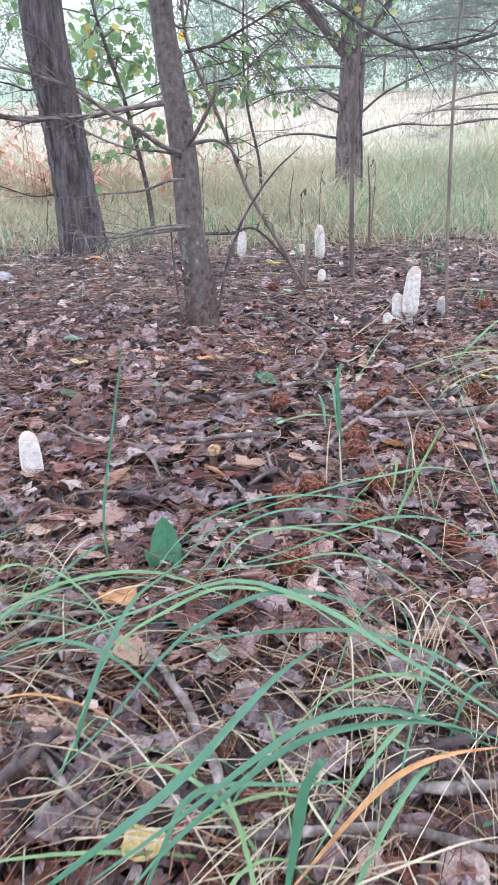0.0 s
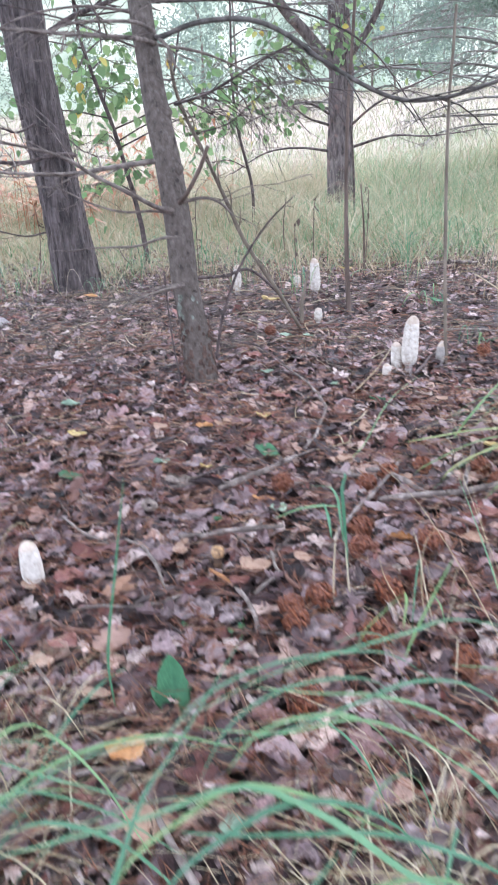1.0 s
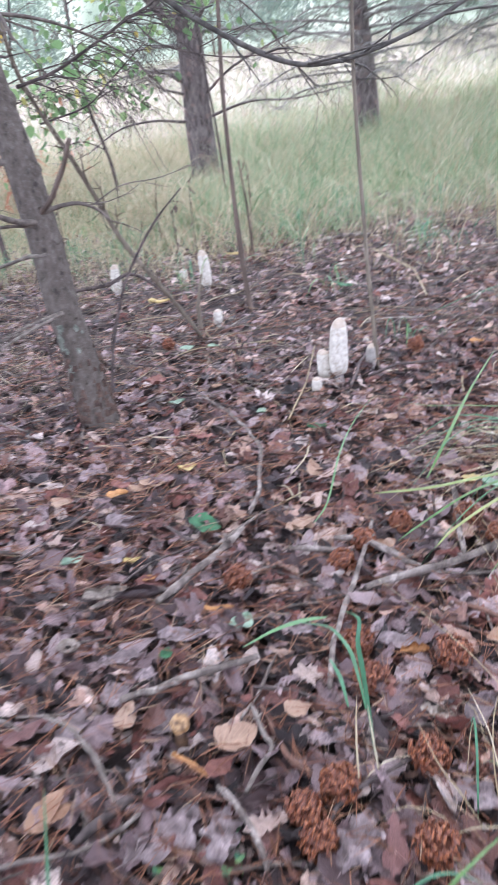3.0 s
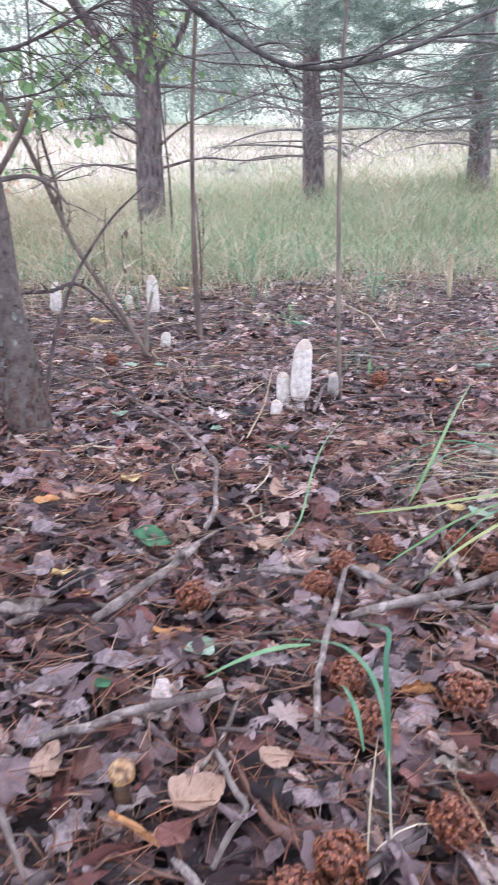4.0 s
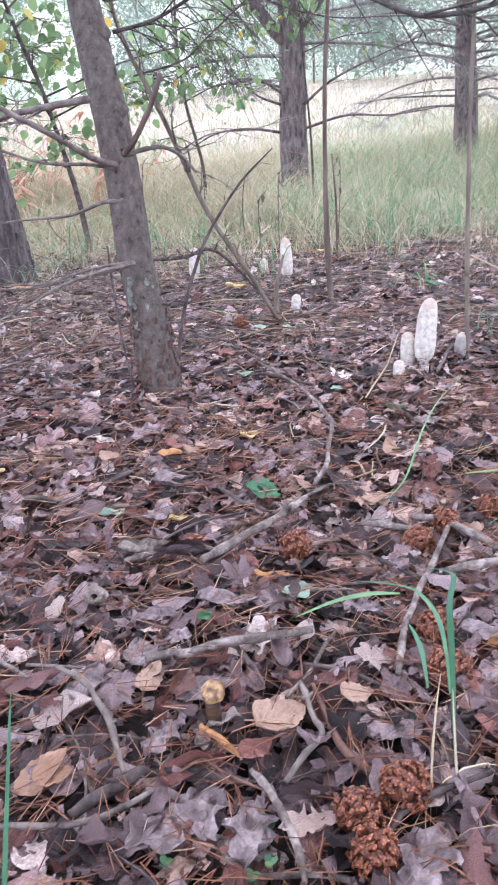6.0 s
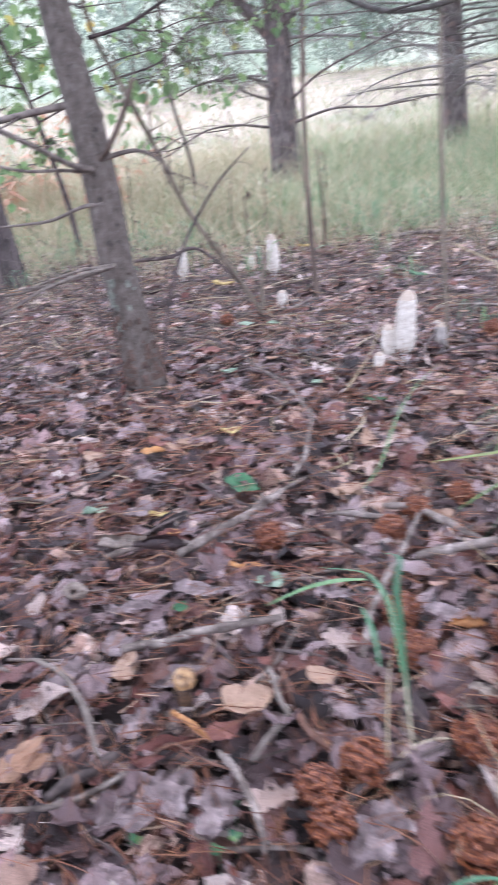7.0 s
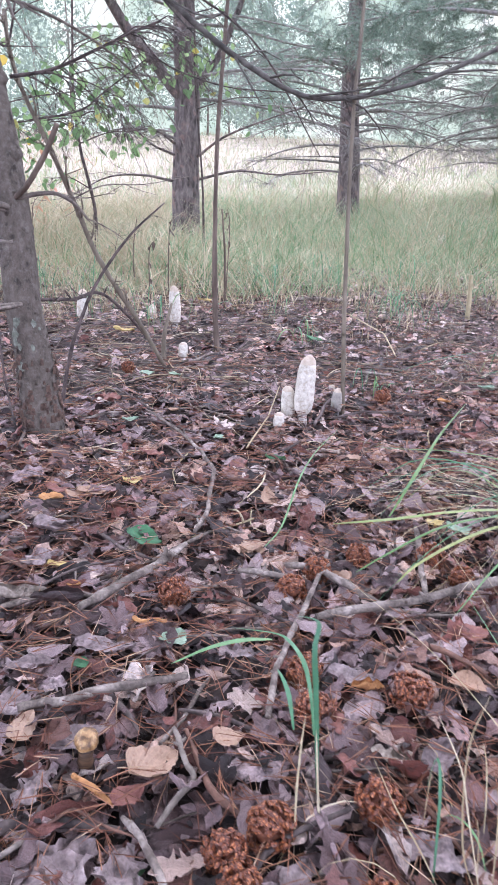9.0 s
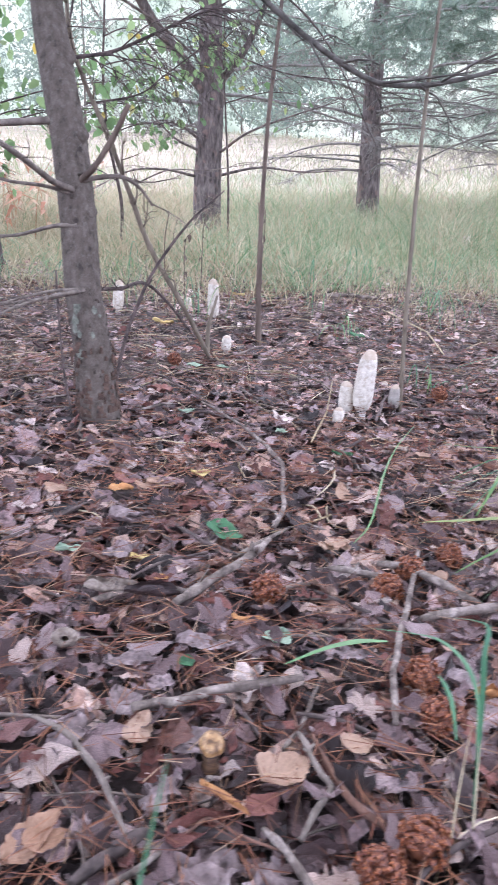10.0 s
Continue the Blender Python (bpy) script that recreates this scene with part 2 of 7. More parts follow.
SWARD = surface("meadow_blade", [(0.0, (0.11, 0.215, 0.10)), (0.35, (0.175, 0.29, 0.15)), (0.60, (0.27, 0.355, 0.21)),
                                 (0.86, (0.42, 0.41, 0.27)), (1.0, (0.55, 0.46, 0.34))], pick="piece", scale=6, fine=60,
                vary=0.3, rough=0.55, bump=0.0, passing=0.4, patch=((0.47, 0.41, 0.28), 0.75, 0.5))
PALESTRAW = surface("yellow_straw", [(0.0, (0.28, 0.28, 0.17)), (0.5, (0.41, 0.355, 0.23)), (1.0, (0.52, 0.43, 0.31))], pick="piece", scale=5, fine=50,
                   vary=0.25, rough=0.6, bump=0.0, passing=0.35)
HAY = surface("pale_meadow", [(0.0, (0.20, 0.255, 0.13)), (0.35, (0.31, 0.315, 0.195)), (0.7, (0.37, 0.325, 0.235)),
                              (1.0, (0.40, 0.32, 0.255))], pick="piece", scale=3, fine=40, vary=0.2, rough=0.6, bump=0.0,
              passing=0.4)
TURF = surface("meadow_turf", [(0.3, (0.13, 0.17, 0.075)), (0.5, (0.20, 0.22, 0.11)), (0.7, (0.30, 0.27, 0.17))], scale=1.1, fine=14,
               vary=0.4, rough=0.85, bump=0.5, bump_dist=0.03)
HAYTURF = surface("hay_field", [(0.3, (0.20, 0.20, 0.13)), (0.5, (0.28, 0.235, 0.18)), (0.7, (0.34, 0.265, 0.22))], scale=0.35, fine=5,
                  vary=0.35, rough=0.85, bump=0.5, bump_dist=0.05)
RUST = surface("rusty_fern", [(0.0, (0.36, 0.16, 0.09)), (0.6, (0.48, 0.28, 0.18)), (1.0, (0.55, 0.42, 0.29))], pick="piece",
               scale=20, fine=100, vary=0.3, rough=0.6, bump=0.0, passing=0.35)
# Needle green made lighter and bluer to imitate mist on the boughs.
PINEGREEN = surface("pine_needles", [(0.0, (0.115, 0.165, 0.13)), (0.5, (0.18, 0.24, 0.19)), (1.0, (0.255, 0.315, 0.24))],
                    pick="piece", scale=4, fine=40, vary=0.2, rough=0.5, bump=0.0, passing=0.5)
FOLIAGE = surface("broad_leaf", [(0.0, (0.11, 0.195, 0.085)), (0.5, (0.18, 0.285, 0.13)), (0.95, (0.27, 0.375, 0.175)),
                                 (1.0, (0.5, 0.36, 0.08))], pick="piece", scale=30, fine=120, vary=0.25, rough=0.45,
                  bump=0.1, passing=0.65)
# Foliage green lifted well above leaf tone; the mist is part of this colour.
FARWOOD = surface("hazed_far_foliage", [(0.0, (0.15, 0.20, 0.165)), (0.5, (0.20, 0.26, 0.21)), (1.0, (0.27, 0.34, 0.25))],
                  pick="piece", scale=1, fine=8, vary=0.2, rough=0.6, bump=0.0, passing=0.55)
STONE = surface("pale_stone", [(0.3, (0.30, 0.28, 0.27)), (0.7, (0.46, 0.43, 0.42))], scale=20, fine=120, vary=0.4, rough=0.85,
                bump=0.6, bump_dist=0.006)


# ---------------------------------------------------------------- mesh helpers
class Geo:
    """Vertices and faces of one mesh, in world metres."""

    def __init__(self):
        self.v, self.f, self.uv = [], [], []

    def add(self, verts, faces, uv=None):
        n = len(self.v)
        self.v.extend(np.asarray(verts, float).tolist())
        self.f.extend([tuple(i + n for i in f) for f in faces])
        if uv is not None:
            self.uv.extend(uv)
        return self

    def triangles(self, a):
        """Loose triangles, as an array of n x 3 x 3."""
        n = len(self.v)
        self.v.extend(a.reshape(-1, 3).tolist())
        self.f.extend([(i, i + 1, i + 2) for i in range(n, n + 3 * len(a), 3)])
        return self


def mesh_of(name, geo, mat, origin=(0, 0, 0), smooth=True):
    me = bpy.data.meshes.new(name)
    ox, oy, oz = origin
    me.from_pydata([(x - ox, y - oy, z - oz) for x, y, z in geo.v], [], geo.f)
    if smooth:
        me.polygons.foreach_set("use_smooth", [True] * len(me.polygons))
    me.materials.append(mat)
    if len(geo.uv) == len(geo.v):
        at = np.empty(len(me.loops), dtype=np.int32)
        me.loops.foreach_get("vertex_index", at)
        layer = me.uv_layers.new(name="leaf")
        layer.data.foreach_set("uv", np.array(geo.uv, dtype=np.float32)[at].ravel())
    me.update()
    return me


def thing(name, label, category, at=(0, 0, 0), group="", kind=""):
    """An empty at the foot of a thing, under which its parts go."""
    ob = new(name)
    ob.empty_display_size = 0.02
    ob.location = at
    return tagged(ob, label, category, group, kind)


def place_of(ob):
    p = Vector(ob.location)
    while ob.parent:
        ob = ob.parent
        p = p + Vector(ob.location)
    return p


def part(name, geo, mat, parent, label="", smooth=True):
    ob = new(name, mesh_of(name, geo, mat, place_of(parent), smooth))
    ob.parent = parent
    return tagged(ob, label)


def single(name, geo, mat, label, category, at, group="", kind="", smooth=True):
    """A thing that is one mesh."""
    ob = new(name, mesh_of(name, geo, mat, at, smooth))
    ob.location = at
    return tagged(ob, label, category, group, kind)


def spline(pts, n):
    """n points along a smooth line through pts."""
    p = np.array(pts, float)
    if len(p) == 2:
        s = np.linspace(0, 1, n)[:, None]
        return p[0] * (1 - s) + p[1] * s
    q = np.vstack([2 * p[0] - p[1], p, 2 * p[-1] - p[-2]])
    out = []
    for s in np.linspace(0, len(p) - 1 - 1e-9, n):
        i = int(s)
        u = s - i
        a, b, c, d = q[i], q[i + 1], q[i + 2], q[i + 3]
        out.append(0.5 * (2 * b + (c - a) * u + (2 * a - 5 * b + 4 * c - d) * u * u + (3 * b - a - 3 * c + d) * u ** 3))
    return np.array(out)


def tube(geo, pts, radii, segs=8, n=None, rough=0.0, rng=None, ridge=None):
    """A tapered, closed tube along a smooth line. rough: uneven girth; ridge: function (angle, length) -> factor."""
    n = n or max(4, 4 * len(pts))
    line = spline(pts, n)
    rad = np.interp(np.linspace(0, 1, n), np.linspace(0, 1, len(radii)), radii)
    tan = np.gradient(line, axis=0)
    tan /= np.linalg.norm(tan, axis=1)[:, None] + 1e-12
    ref = np.array((1.0, 0, 0)) if abs(tan[0][0]) < 0.8 else np.array((0, 1.0, 0))
    verts, faces, run = [], [], 0.0
    for i in range(n):
        a = ref - tan[i] * (ref @ tan[i])
        a /= np.linalg.norm(a)
        b = np.cross(tan[i], a)
        ref = a
        if i:
            run += np.linalg.norm(line[i] - line[i - 1])
        for k in range(segs):
            w = 2 * math.pi * k / segs
            r = rad[i]
            if rough:
                c, s = math.cos(w), math.sin(w)
                r *= 1 + rough * noise.noise((c * 1.3 + line[0][0] * 9, s * 1.3, run / (rad[0] + 1e-6) * 0.35))
            if ridge:
                r *= ridge(w, run)
            verts.append(line[i] + r * (math.cos(w) * a + math.sin(w) * b))
    for i in range(n - 1):
        for k in range(segs):
            k2 = (k + 1) % segs
            faces.append((i * segs + k, i * segs + k2, (i + 1) * segs + k2, (i + 1) * segs + k))
    faces.append(tuple(range(segs - 1, -1, -1)))
    faces.append(tuple((n - 1) * segs + k for k in range(segs)))
    geo.add(verts, faces)
    return line


def blade(geo, pts, width, n=9, fold=0.25, tip=0.06, twist=0.0):
    """A grass blade: a folded ribbon along a smooth line, pointed at its end."""
    line = spline(pts, n)
    tan = np.gradient(line, axis=0)
    tan /= np.linalg.norm(tan, axis=1)[:, None] + 1e-12
    flat = np.array((line[-1] - line[0])[:2])
    steep = line[-1][2] - line[0][2] > 2 * np.linalg.norm(flat)
    flat = flat / (np.linalg.norm(flat) + 1e-9)
    side0 = np.array((0.93, 0.37, 0.0)) if steep else np.array((-flat[1], flat[0], 0.0))
    verts, faces = [], []
    for i in range(n):
        s = i / (n - 1)
        w = width * min(1.0, 0.3 + 1.9 * s) * (max(0.0, 1 - s) ** 0.55 * (1 - tip) + tip)
        sd = side0 - tan[i] * (side0 @ tan[i])
        sd /= np.linalg.norm(sd) + 1e-9
        up = np.cross(sd, tan[i])
        if twist:
            c, q = math.cos(twist * s), math.sin(twist * s)
            sd, up = c * sd + q * up, c * up - q * sd
        verts += [line[i] - sd * w / 2, line[i] - up * w * fold, line[i] + sd * w / 2]
    for i in range(n - 1):
        a = 3 * i
        faces += [(a, a + 1, a + 4, a + 3), (a + 1, a + 2, a + 5, a + 4)]
    geo.add(verts, faces)


def leaf_shape(rng, lobed, n=13, m=7, wide=0.34, curl=1.0, bend=0.3, ripple=0.05, stalk=True, crumple=0.05):
    """A leaf one unit long along x, on z = 0: uneven outline, rolled about its midrib, bent, rippled and crumpled.
    Returns vertices, faces and, for the veins, each vertex's place along and across the leaf."""
    ph, ph2, sd = rng.uniform(0, 6.28), rng.uniform(0, 6.28), rng.uniform(0, 90)
    verts, faces, uv = [], [], []
    for i in range(n):
        s = i / (n - 1)
        body = max(0.0, math.sin(math.pi * min(1, s ** (0.85 if lobed else 0.66)))) ** (0.5 if lobed else 0.72)
        for j in range(m):
            u = 2 * j / (m - 1) - 1
            w = wide * body + 0.012
            side = 1.0 if u < 0 else -1.0
            if lobed:
                w *= 1 + abs(u) * (0.20 * math.sin(2 * math.pi * 2.7 * s + ph + side) + 0.33 * noise.noise((s * 5.5, side * 3, sd)))
            if abs(u) > 0.95:
                w *= 1 + rng.uniform(-0.13, 0.05)
            k = abs(curl) * (0.6 + 0.5 * math.sin(3 * s + ph2)) + 0.02
            x = s - 0.5 + 0.03 * noise.noise((s * 3, u * 2, sd + 7))
            y, z = w * math.sin(u * k) / k, w * (1 - math.cos(u * k)) / k * (1 if curl > 0 else -1)
            z += bend * (x * x) + ripple * math.sin(7 * s + 3 * u + ph) * abs(u) - 0.02 * (1 - abs(u))
            z += crumple * (noise.noise((x * 4, u * 2.2, sd)) + 0.6 * noise.noise((x * 9, u * 4, sd + 3)))
            verts.append((x, y, z))
            uv.append((s, 0.5 + 0.5 * u))
    for i in range(n - 1):
        for j in range(m - 1):
            a = i * m + j
            faces.append((a, a + 1, a + m + 1, a + m))
    if stalk:
        c = len(verts)
        verts += [(-0.5, 0.008, 0), (-0.5, -0.008, 0), (-0.68, -0.005, 0.03), (-0.68, 0.005, 0.03)]
        uv += [(0.0, 0.5)] * 4
        faces.append((c, c + 1, c + 2, c + 3))
    return np.array(verts), faces, uv


def oak_leaf(rng, n=15, m=5, wide=0.31, lobes=3.0, deep=0.5, curl=0.3, bend=0.1, crumple=0.05, torn=0.05):
    """A lobed leaf one unit long along x, broadest past its middle, with a tattered rim."""
    ph = [rng.uniform(0, 1), rng.uniform(0, 1)]
    sd, ph2 = rng.uniform(0, 90), rng.uniform(0, 6.28)
    verts, faces, uv = [], [], []
    for i in range(n):
        s = i / (n - 1)
        body = max(0.0, math.sin(math.pi * min(1, s ** 1.25))) ** 0.6
        for j in range(m):
            u = 2 * j / (m - 1) - 1
            side = 0 if u < 0 else 1
            notch = 0.5 + 0.5 * math.cos(6.2832 * (lobes * s + ph[side]))
            w = (wide * body + 0.012) * (1 - deep * abs(u) * notch ** 1.6)
            if abs(u) > 0.95:
                w *= rng.uniform(0.86, 1.08)
            k = abs(curl) * (0.6 + 0.5 * math.sin(3 * s + ph2)) + 0.02
            x = s - 0.5 + 0.04 * abs(u) * (1 if s > 0.3 else -1) * (1 - notch)
            y, z = w * math.sin(u * k) / k, w * (1 - math.cos(u * k)) / k * (1 if curl > 0 else -1)
            z += bend * x * x + crumple * (noise.noise((x * 4, u * 2.2, sd)) + 0.6 * noise.noise((x * 9, u * 4, sd + 3)))
            verts.append((x, y, z))
            uv.append((s, 0.5 + 0.5 * u))
    for i in range(n - 1):
        for j in range(m - 1):
            if j in (0, m - 2) and rng.random() < torn:
                continue
            a = i * m + j
            faces.append((a, a + 1, a + m + 1, a + m))
    c = len(verts)
    verts += [(-0.48, 0.007, 0), (-0.48, -0.007, 0), (-0.66, -0.004, 0.02), (-0.66, 0.004, 0.02)]
    uv += [(0.0, 0.5)] * 4
    faces.append((c, c + 1, c + 2, c + 3))
    return np.array(verts), faces, uv


def palm_leaf(rng, k=28, curl=0.25, crumple=0.06, torn=0.04):
    """A leaf with five pointed lobes spread like a hand, about one unit across, its stalk along -x."""
    axes = [(0.0, 0.62), (0.85, 0.56), (-0.85, 0.54), (1.75, 0.40), (-1.75, 0.38)]
    axes = [(a + rng.uniform(-0.1, 0.1), r * rng.uniform(0.85, 1.12)) for a, r in axes]
    sd = rng.uniform(0, 90)
    verts, faces, uv = [(-0.18, 0.0, 0.0)], [], [(0.0, 0.5)]
    for q in (0.36, 0.7, 1.0):
        for i in range(k):
            w = -math.pi + 2 * math.pi * (i + 0.5) / k
            off, reach = min((abs(w - a), r) for a, r in axes)
            r = 0.20 + (reach - 0.20) * max(0.0, 1 - off / 0.52) ** 0.8 if q > 0.5 else 0.24 + 0.3 * (reach - 0.24)
            if q == 1.0:
                r *= rng.uniform(0.88, 1.06)
            elif q > 0.5:
                r *= 0.78 / q
            r *= q
            x, y = -0.18 + r * math.cos(w), r * math.sin(w)
            z = curl * r * r * 1.6 + crumple * (noise.noise((x * 5, y * 5, sd)) + 0.7 * noise.noise((x * 11, y * 11, sd + 5)))
            verts.append((x, y, z - 0.05 * curl))
            uv.append((r, 0.5 + 0.5 * min(1.0, off * r * 2.4)))
    for i in range(k):
        i2 = (i + 1) % k
        faces.append((0, 1 + i, 1 + i2))
        for b in (1, 1 + k):
            if b == 1 or rng.random() > torn:
                faces.append((b + i, b + k + i, b + k + i2, b + i2))
    c = len(verts)
    verts += [(-0.18, 0.006, 0), (-0.18, -0.006, 0), (-0.62, -0.004, 0.03), (-0.62, 0.004, 0.03)]
    uv += [(0.0, 0.5)] * 4
    faces.append((c, c + 1, c + 2, c + 3))
    return np.array(verts), faces, uv


def turned(v, size, yaw, tilt, roll, at):
    m = Euler((roll, tilt, yaw)).to_matrix()
    return (np.array(v) * size) @ np.array(m).T + np.array(at)


# ---------------------------------------------------------------- the ground: one sheet from under the camera to the horizon
def rise(x, y):
    far = -0.027 + 0.012 * max(0.0, y - 5) + 0.065 * min(60.0, max(0.0, y - 16))
    return far + 0.05 * min(9.0, max(0.0, x - 1)) * min(1.0, max(0.0, (y - 5) / 8))


def gh(x, y):
    n1 = noise.noise((x * 1.7, y * 1.7, 3.1)) * 0.016 + noise.noise((x * 5.5, y * 5.5, 7.7)) * 0.007
    return rise(x, y) + n1 * min(1.0, 8.0 / max(8.0, abs(y)))


def steps(lo, hi, fine_lo, fine_hi, d):
    c = list(np.arange(fine_lo, fine_hi + 1e-6, d))
    s, x = d, fine_hi
    while x < hi:
        s *= 1.18
        x += s
        c.append(x)
    s, x = d, fine_lo
    while x > lo:
        s *= 1.18
        x -= s
        c.insert(0, x)
    return c


gx, gy = steps(-400, 400, -1.6, 1.8, 0.03), steps(-120, 500, 0.3, 5.6, 0.03)
g = Geo()
g.v = [(x, y, gh(x, y) + 0.004 * noise.noise((x * 30, y * 30, 0))) for y in gy for x in gx]
nx = len(gx)
g.f = [(j * nx + i, j * nx + i + 1, (j + 1) * nx + i + 1, (j + 1) * nx + i) for j in range(len(gy) - 1) for i in range(nx - 1)]
ground = single("ground", g, SOIL, "dark humus forest floor rising gently to a meadow", "ground", (0, 0, 0), kind="structure")
ground.data.materials.append(TURF)
ground.data.materials.append(HAYTURF)
for f in ground.data.polygons:
    if f.center.y > 5.4 + 0.35 * noise.noise((f.center.x * 1.1, f.center.y * 1.1, 2.0)):
        f.material_index = 1 if f.center.y < 15 + 2.5 * noise.noise((f.center.x * 0.3, f.center.y * 0.3, 6.0)) else 2


def on_ground(p, lift=0.0):
    return (p[0], p[1], gh(p[0], p[1]) + lift)


# ---------------------------------------------------------------- leaf litter
rng = random.Random(4)
SHAPES = []
for k in range(15):
    SHAPES.append(oak_leaf(rng, wide=rng.uniform(0.22, 0.36), lobes=rng.uniform(2.3, 3.4), deep=rng.uniform(0.25, 0.6), curl=rng.choice((0.3, 0.5, 0.8, 1.1, -0.5)),
                           bend=rng.uniform(-0.5, 0.6), crumple=rng.uniform(0.08, 0.17), torn=rng.choice((0.05, 0.12, 0.2))))
for k in range(3):
    SHAPES.append(palm_leaf(rng, curl=rng.choice((0.3, 0.5, -0.3)), crumple=rng.uniform(0.10, 0.16), torn=0.15))
for k in range(10):  # narrow and rolled ones
    SHAPES.append(leaf_shape(rng, k % 2 == 0, n=12, m=6, wide=rng.uniform(0.17, 0.3), curl=rng.choice((0.5, 0.9, 1.7, 2.4)),
                             bend=rng.uniform(-0.3, 0.4), ripple=rng.uniform(0.03, 0.09), crumple=0.08))
COARSE = []
for k in range(8):
    COARSE.append(oak_leaf(rng, n=7, m=3, wide=rng.uniform(0.26, 0.42), lobes=1.6, deep=0.5, curl=rng.choice((0.2, 0.4, 0.9)),
                           bend=rng.uniform(-0.2, 0.4), crumple=0.08, torn=0.1))


def scatter(name, count, area, shapes, size, lift, tilt, mat, label, category, seed, keep=None):
    r = random.Random(seed)
    vs, fs, uvs, base = [], [], [], 0
    while count:
        x, y = area(r)
        if keep and not keep(x, y, r):
            continue
        count -= 1
        v, f, uv = r.choice(shapes)
        s = size[0] + (size[1] - size[0]) * r.random() ** 1.5
        at = (x, y, gh(x, y) + r.uniform(*lift))
        flip = 0.0 if r.random() < 0.6 else math.pi
        w = turned(v, s, r.uniform(0, 6.28), r.gauss(0, tilt), flip + r.gauss(0, tilt), at)
        vs.append(w)
        fs.extend([tuple(i + base for i in q) for q in f])
        uvs.extend(uv)
        base += len(v)
    geo = Geo()
    geo.v, geo.f, geo.uv = np.vstack(vs).tolist(), fs, uvs
    return single(name, geo, mat, label, category, (0, 0, 0), kind="stuff")


def wedge(y0, y1, slack=0.25):
    """Ground seen from the path between two distances, denser where it is nearer."""
    def pick(r):
        y = y0 + (y1 - y0) * r.random()
        half = slack + 0.36 * y
        half *= 1.0 if r.random() < 0.7 else r.uniform(1.0, 1.6)
        return r.uniform(-half, half) + 0.04 * y, y
    return pick


PLAIN = [oak_leaf(rng, n=4, m=3, wide=rng.uniform(0.3, 0.42), lobes=1.4, deep=0.45, curl=0.4, bend=0.15, crumple=0.08, torn=0.0) for k in range(6)]

litter = scatter("leaf_litter", 8200, wedge(0.4, 2.9), SHAPES, (0.020, 0.088), (0.000, 0.032), 0.28, LITTER,
                 "crumpled grey-brown lobed dead leaves covering the forest floor", "leaf litter", 11)
scatter("leaf_fragments", 12000, wedge(0.4, 2.9), PLAIN, (0.006, 0.026), (0.004, 0.036), 0.45, LITTER,
        "broken bits of brown dead leaf on the floor", "leaf litter", 12)
scatter("leaf_fragments", 3200, wedge(0.45, 1.9), PLAIN, (0.010, 0.034), (0.000, 0.016), 0.3, LITTER,
        "small worn leaf pieces between the larger leaves", "leaf litter", 15)
scatter("leaf_litter", 17000, wedge(2.6, 6.2, 0.5), COARSE, (0.016, 0.062), (0.002, 0.026), 0.34, LITTER,
        "brown dead leaves under the trees", "leaf litter", 13)

scatter("leaf_litter", 27000, lambda r: (r.gauss(0.2, 2.6), r.uniform(-3.5, 6.4)), PLAIN, (0.020, 0.072), (0.002, 0.028), 0.32, LITTER,
        "brown dead leaves spreading under the pines", "leaf litter", 14, keep=lambda x, y, r: y < 0.4 or abs(x - 0.04 * y) > 0.2 + 0.40 * y or r.random() < 0.03)

# fallen pine needles, in pairs
r = random.Random(21)
g = Geo()
for k in range(36000):
    x, y = (wedge(0.55, 2.4), wedge(0.5, 5.0), wedge(0.6, 3.4))[k % 3](r) if k < 12500 else (r.gauss(0.2, 1.9), r.uniform(-2.5, 5.8))
    if k >= 18000:
        x, y = r.gauss(0.2, 2.6), r.uniform(-3.5, 6.0)
        if abs(x - 0.04 * y) < 0.2 + 0.40 * y:
            continue
    z, yaw = gh(x, y) + r.uniform(0.024, 0.050), r.uniform(0, 6.28)
    for q in range(r.choice((1, 2))):
        a, ln = yaw + q * r.uniform(0.05, 0.35), r.uniform(0.03, 0.062)
        d = np.array((math.cos(a), math.sin(a), r.gauss(0, 0.14)))
        p = np.array((x, y, z))
        sd = np.array((-d[1], d[0], 0)) * (0.0005 if y < 2 else 0.0007)
        mid = p + d * ln / 2 + sd * r.uniform(-3, 3)
        e = p + d * ln
        up = np.array((0, 0, 0.0009))
        g.add([p - sd, p + sd, p + up, mid - sd, mid + sd, mid + up, e],
              [(0, 1, 4, 3), (1, 2, 5, 4), (2, 0, 3, 5), (3, 4, 6), (4, 5, 6), (5, 3, 6)])
single("pine_needle_litter", g, NEEDLE, "orange-brown fallen pine needles on the dead leaves", "pine needles", (0, 0, 0),
       kind="stuff", smooth=False)

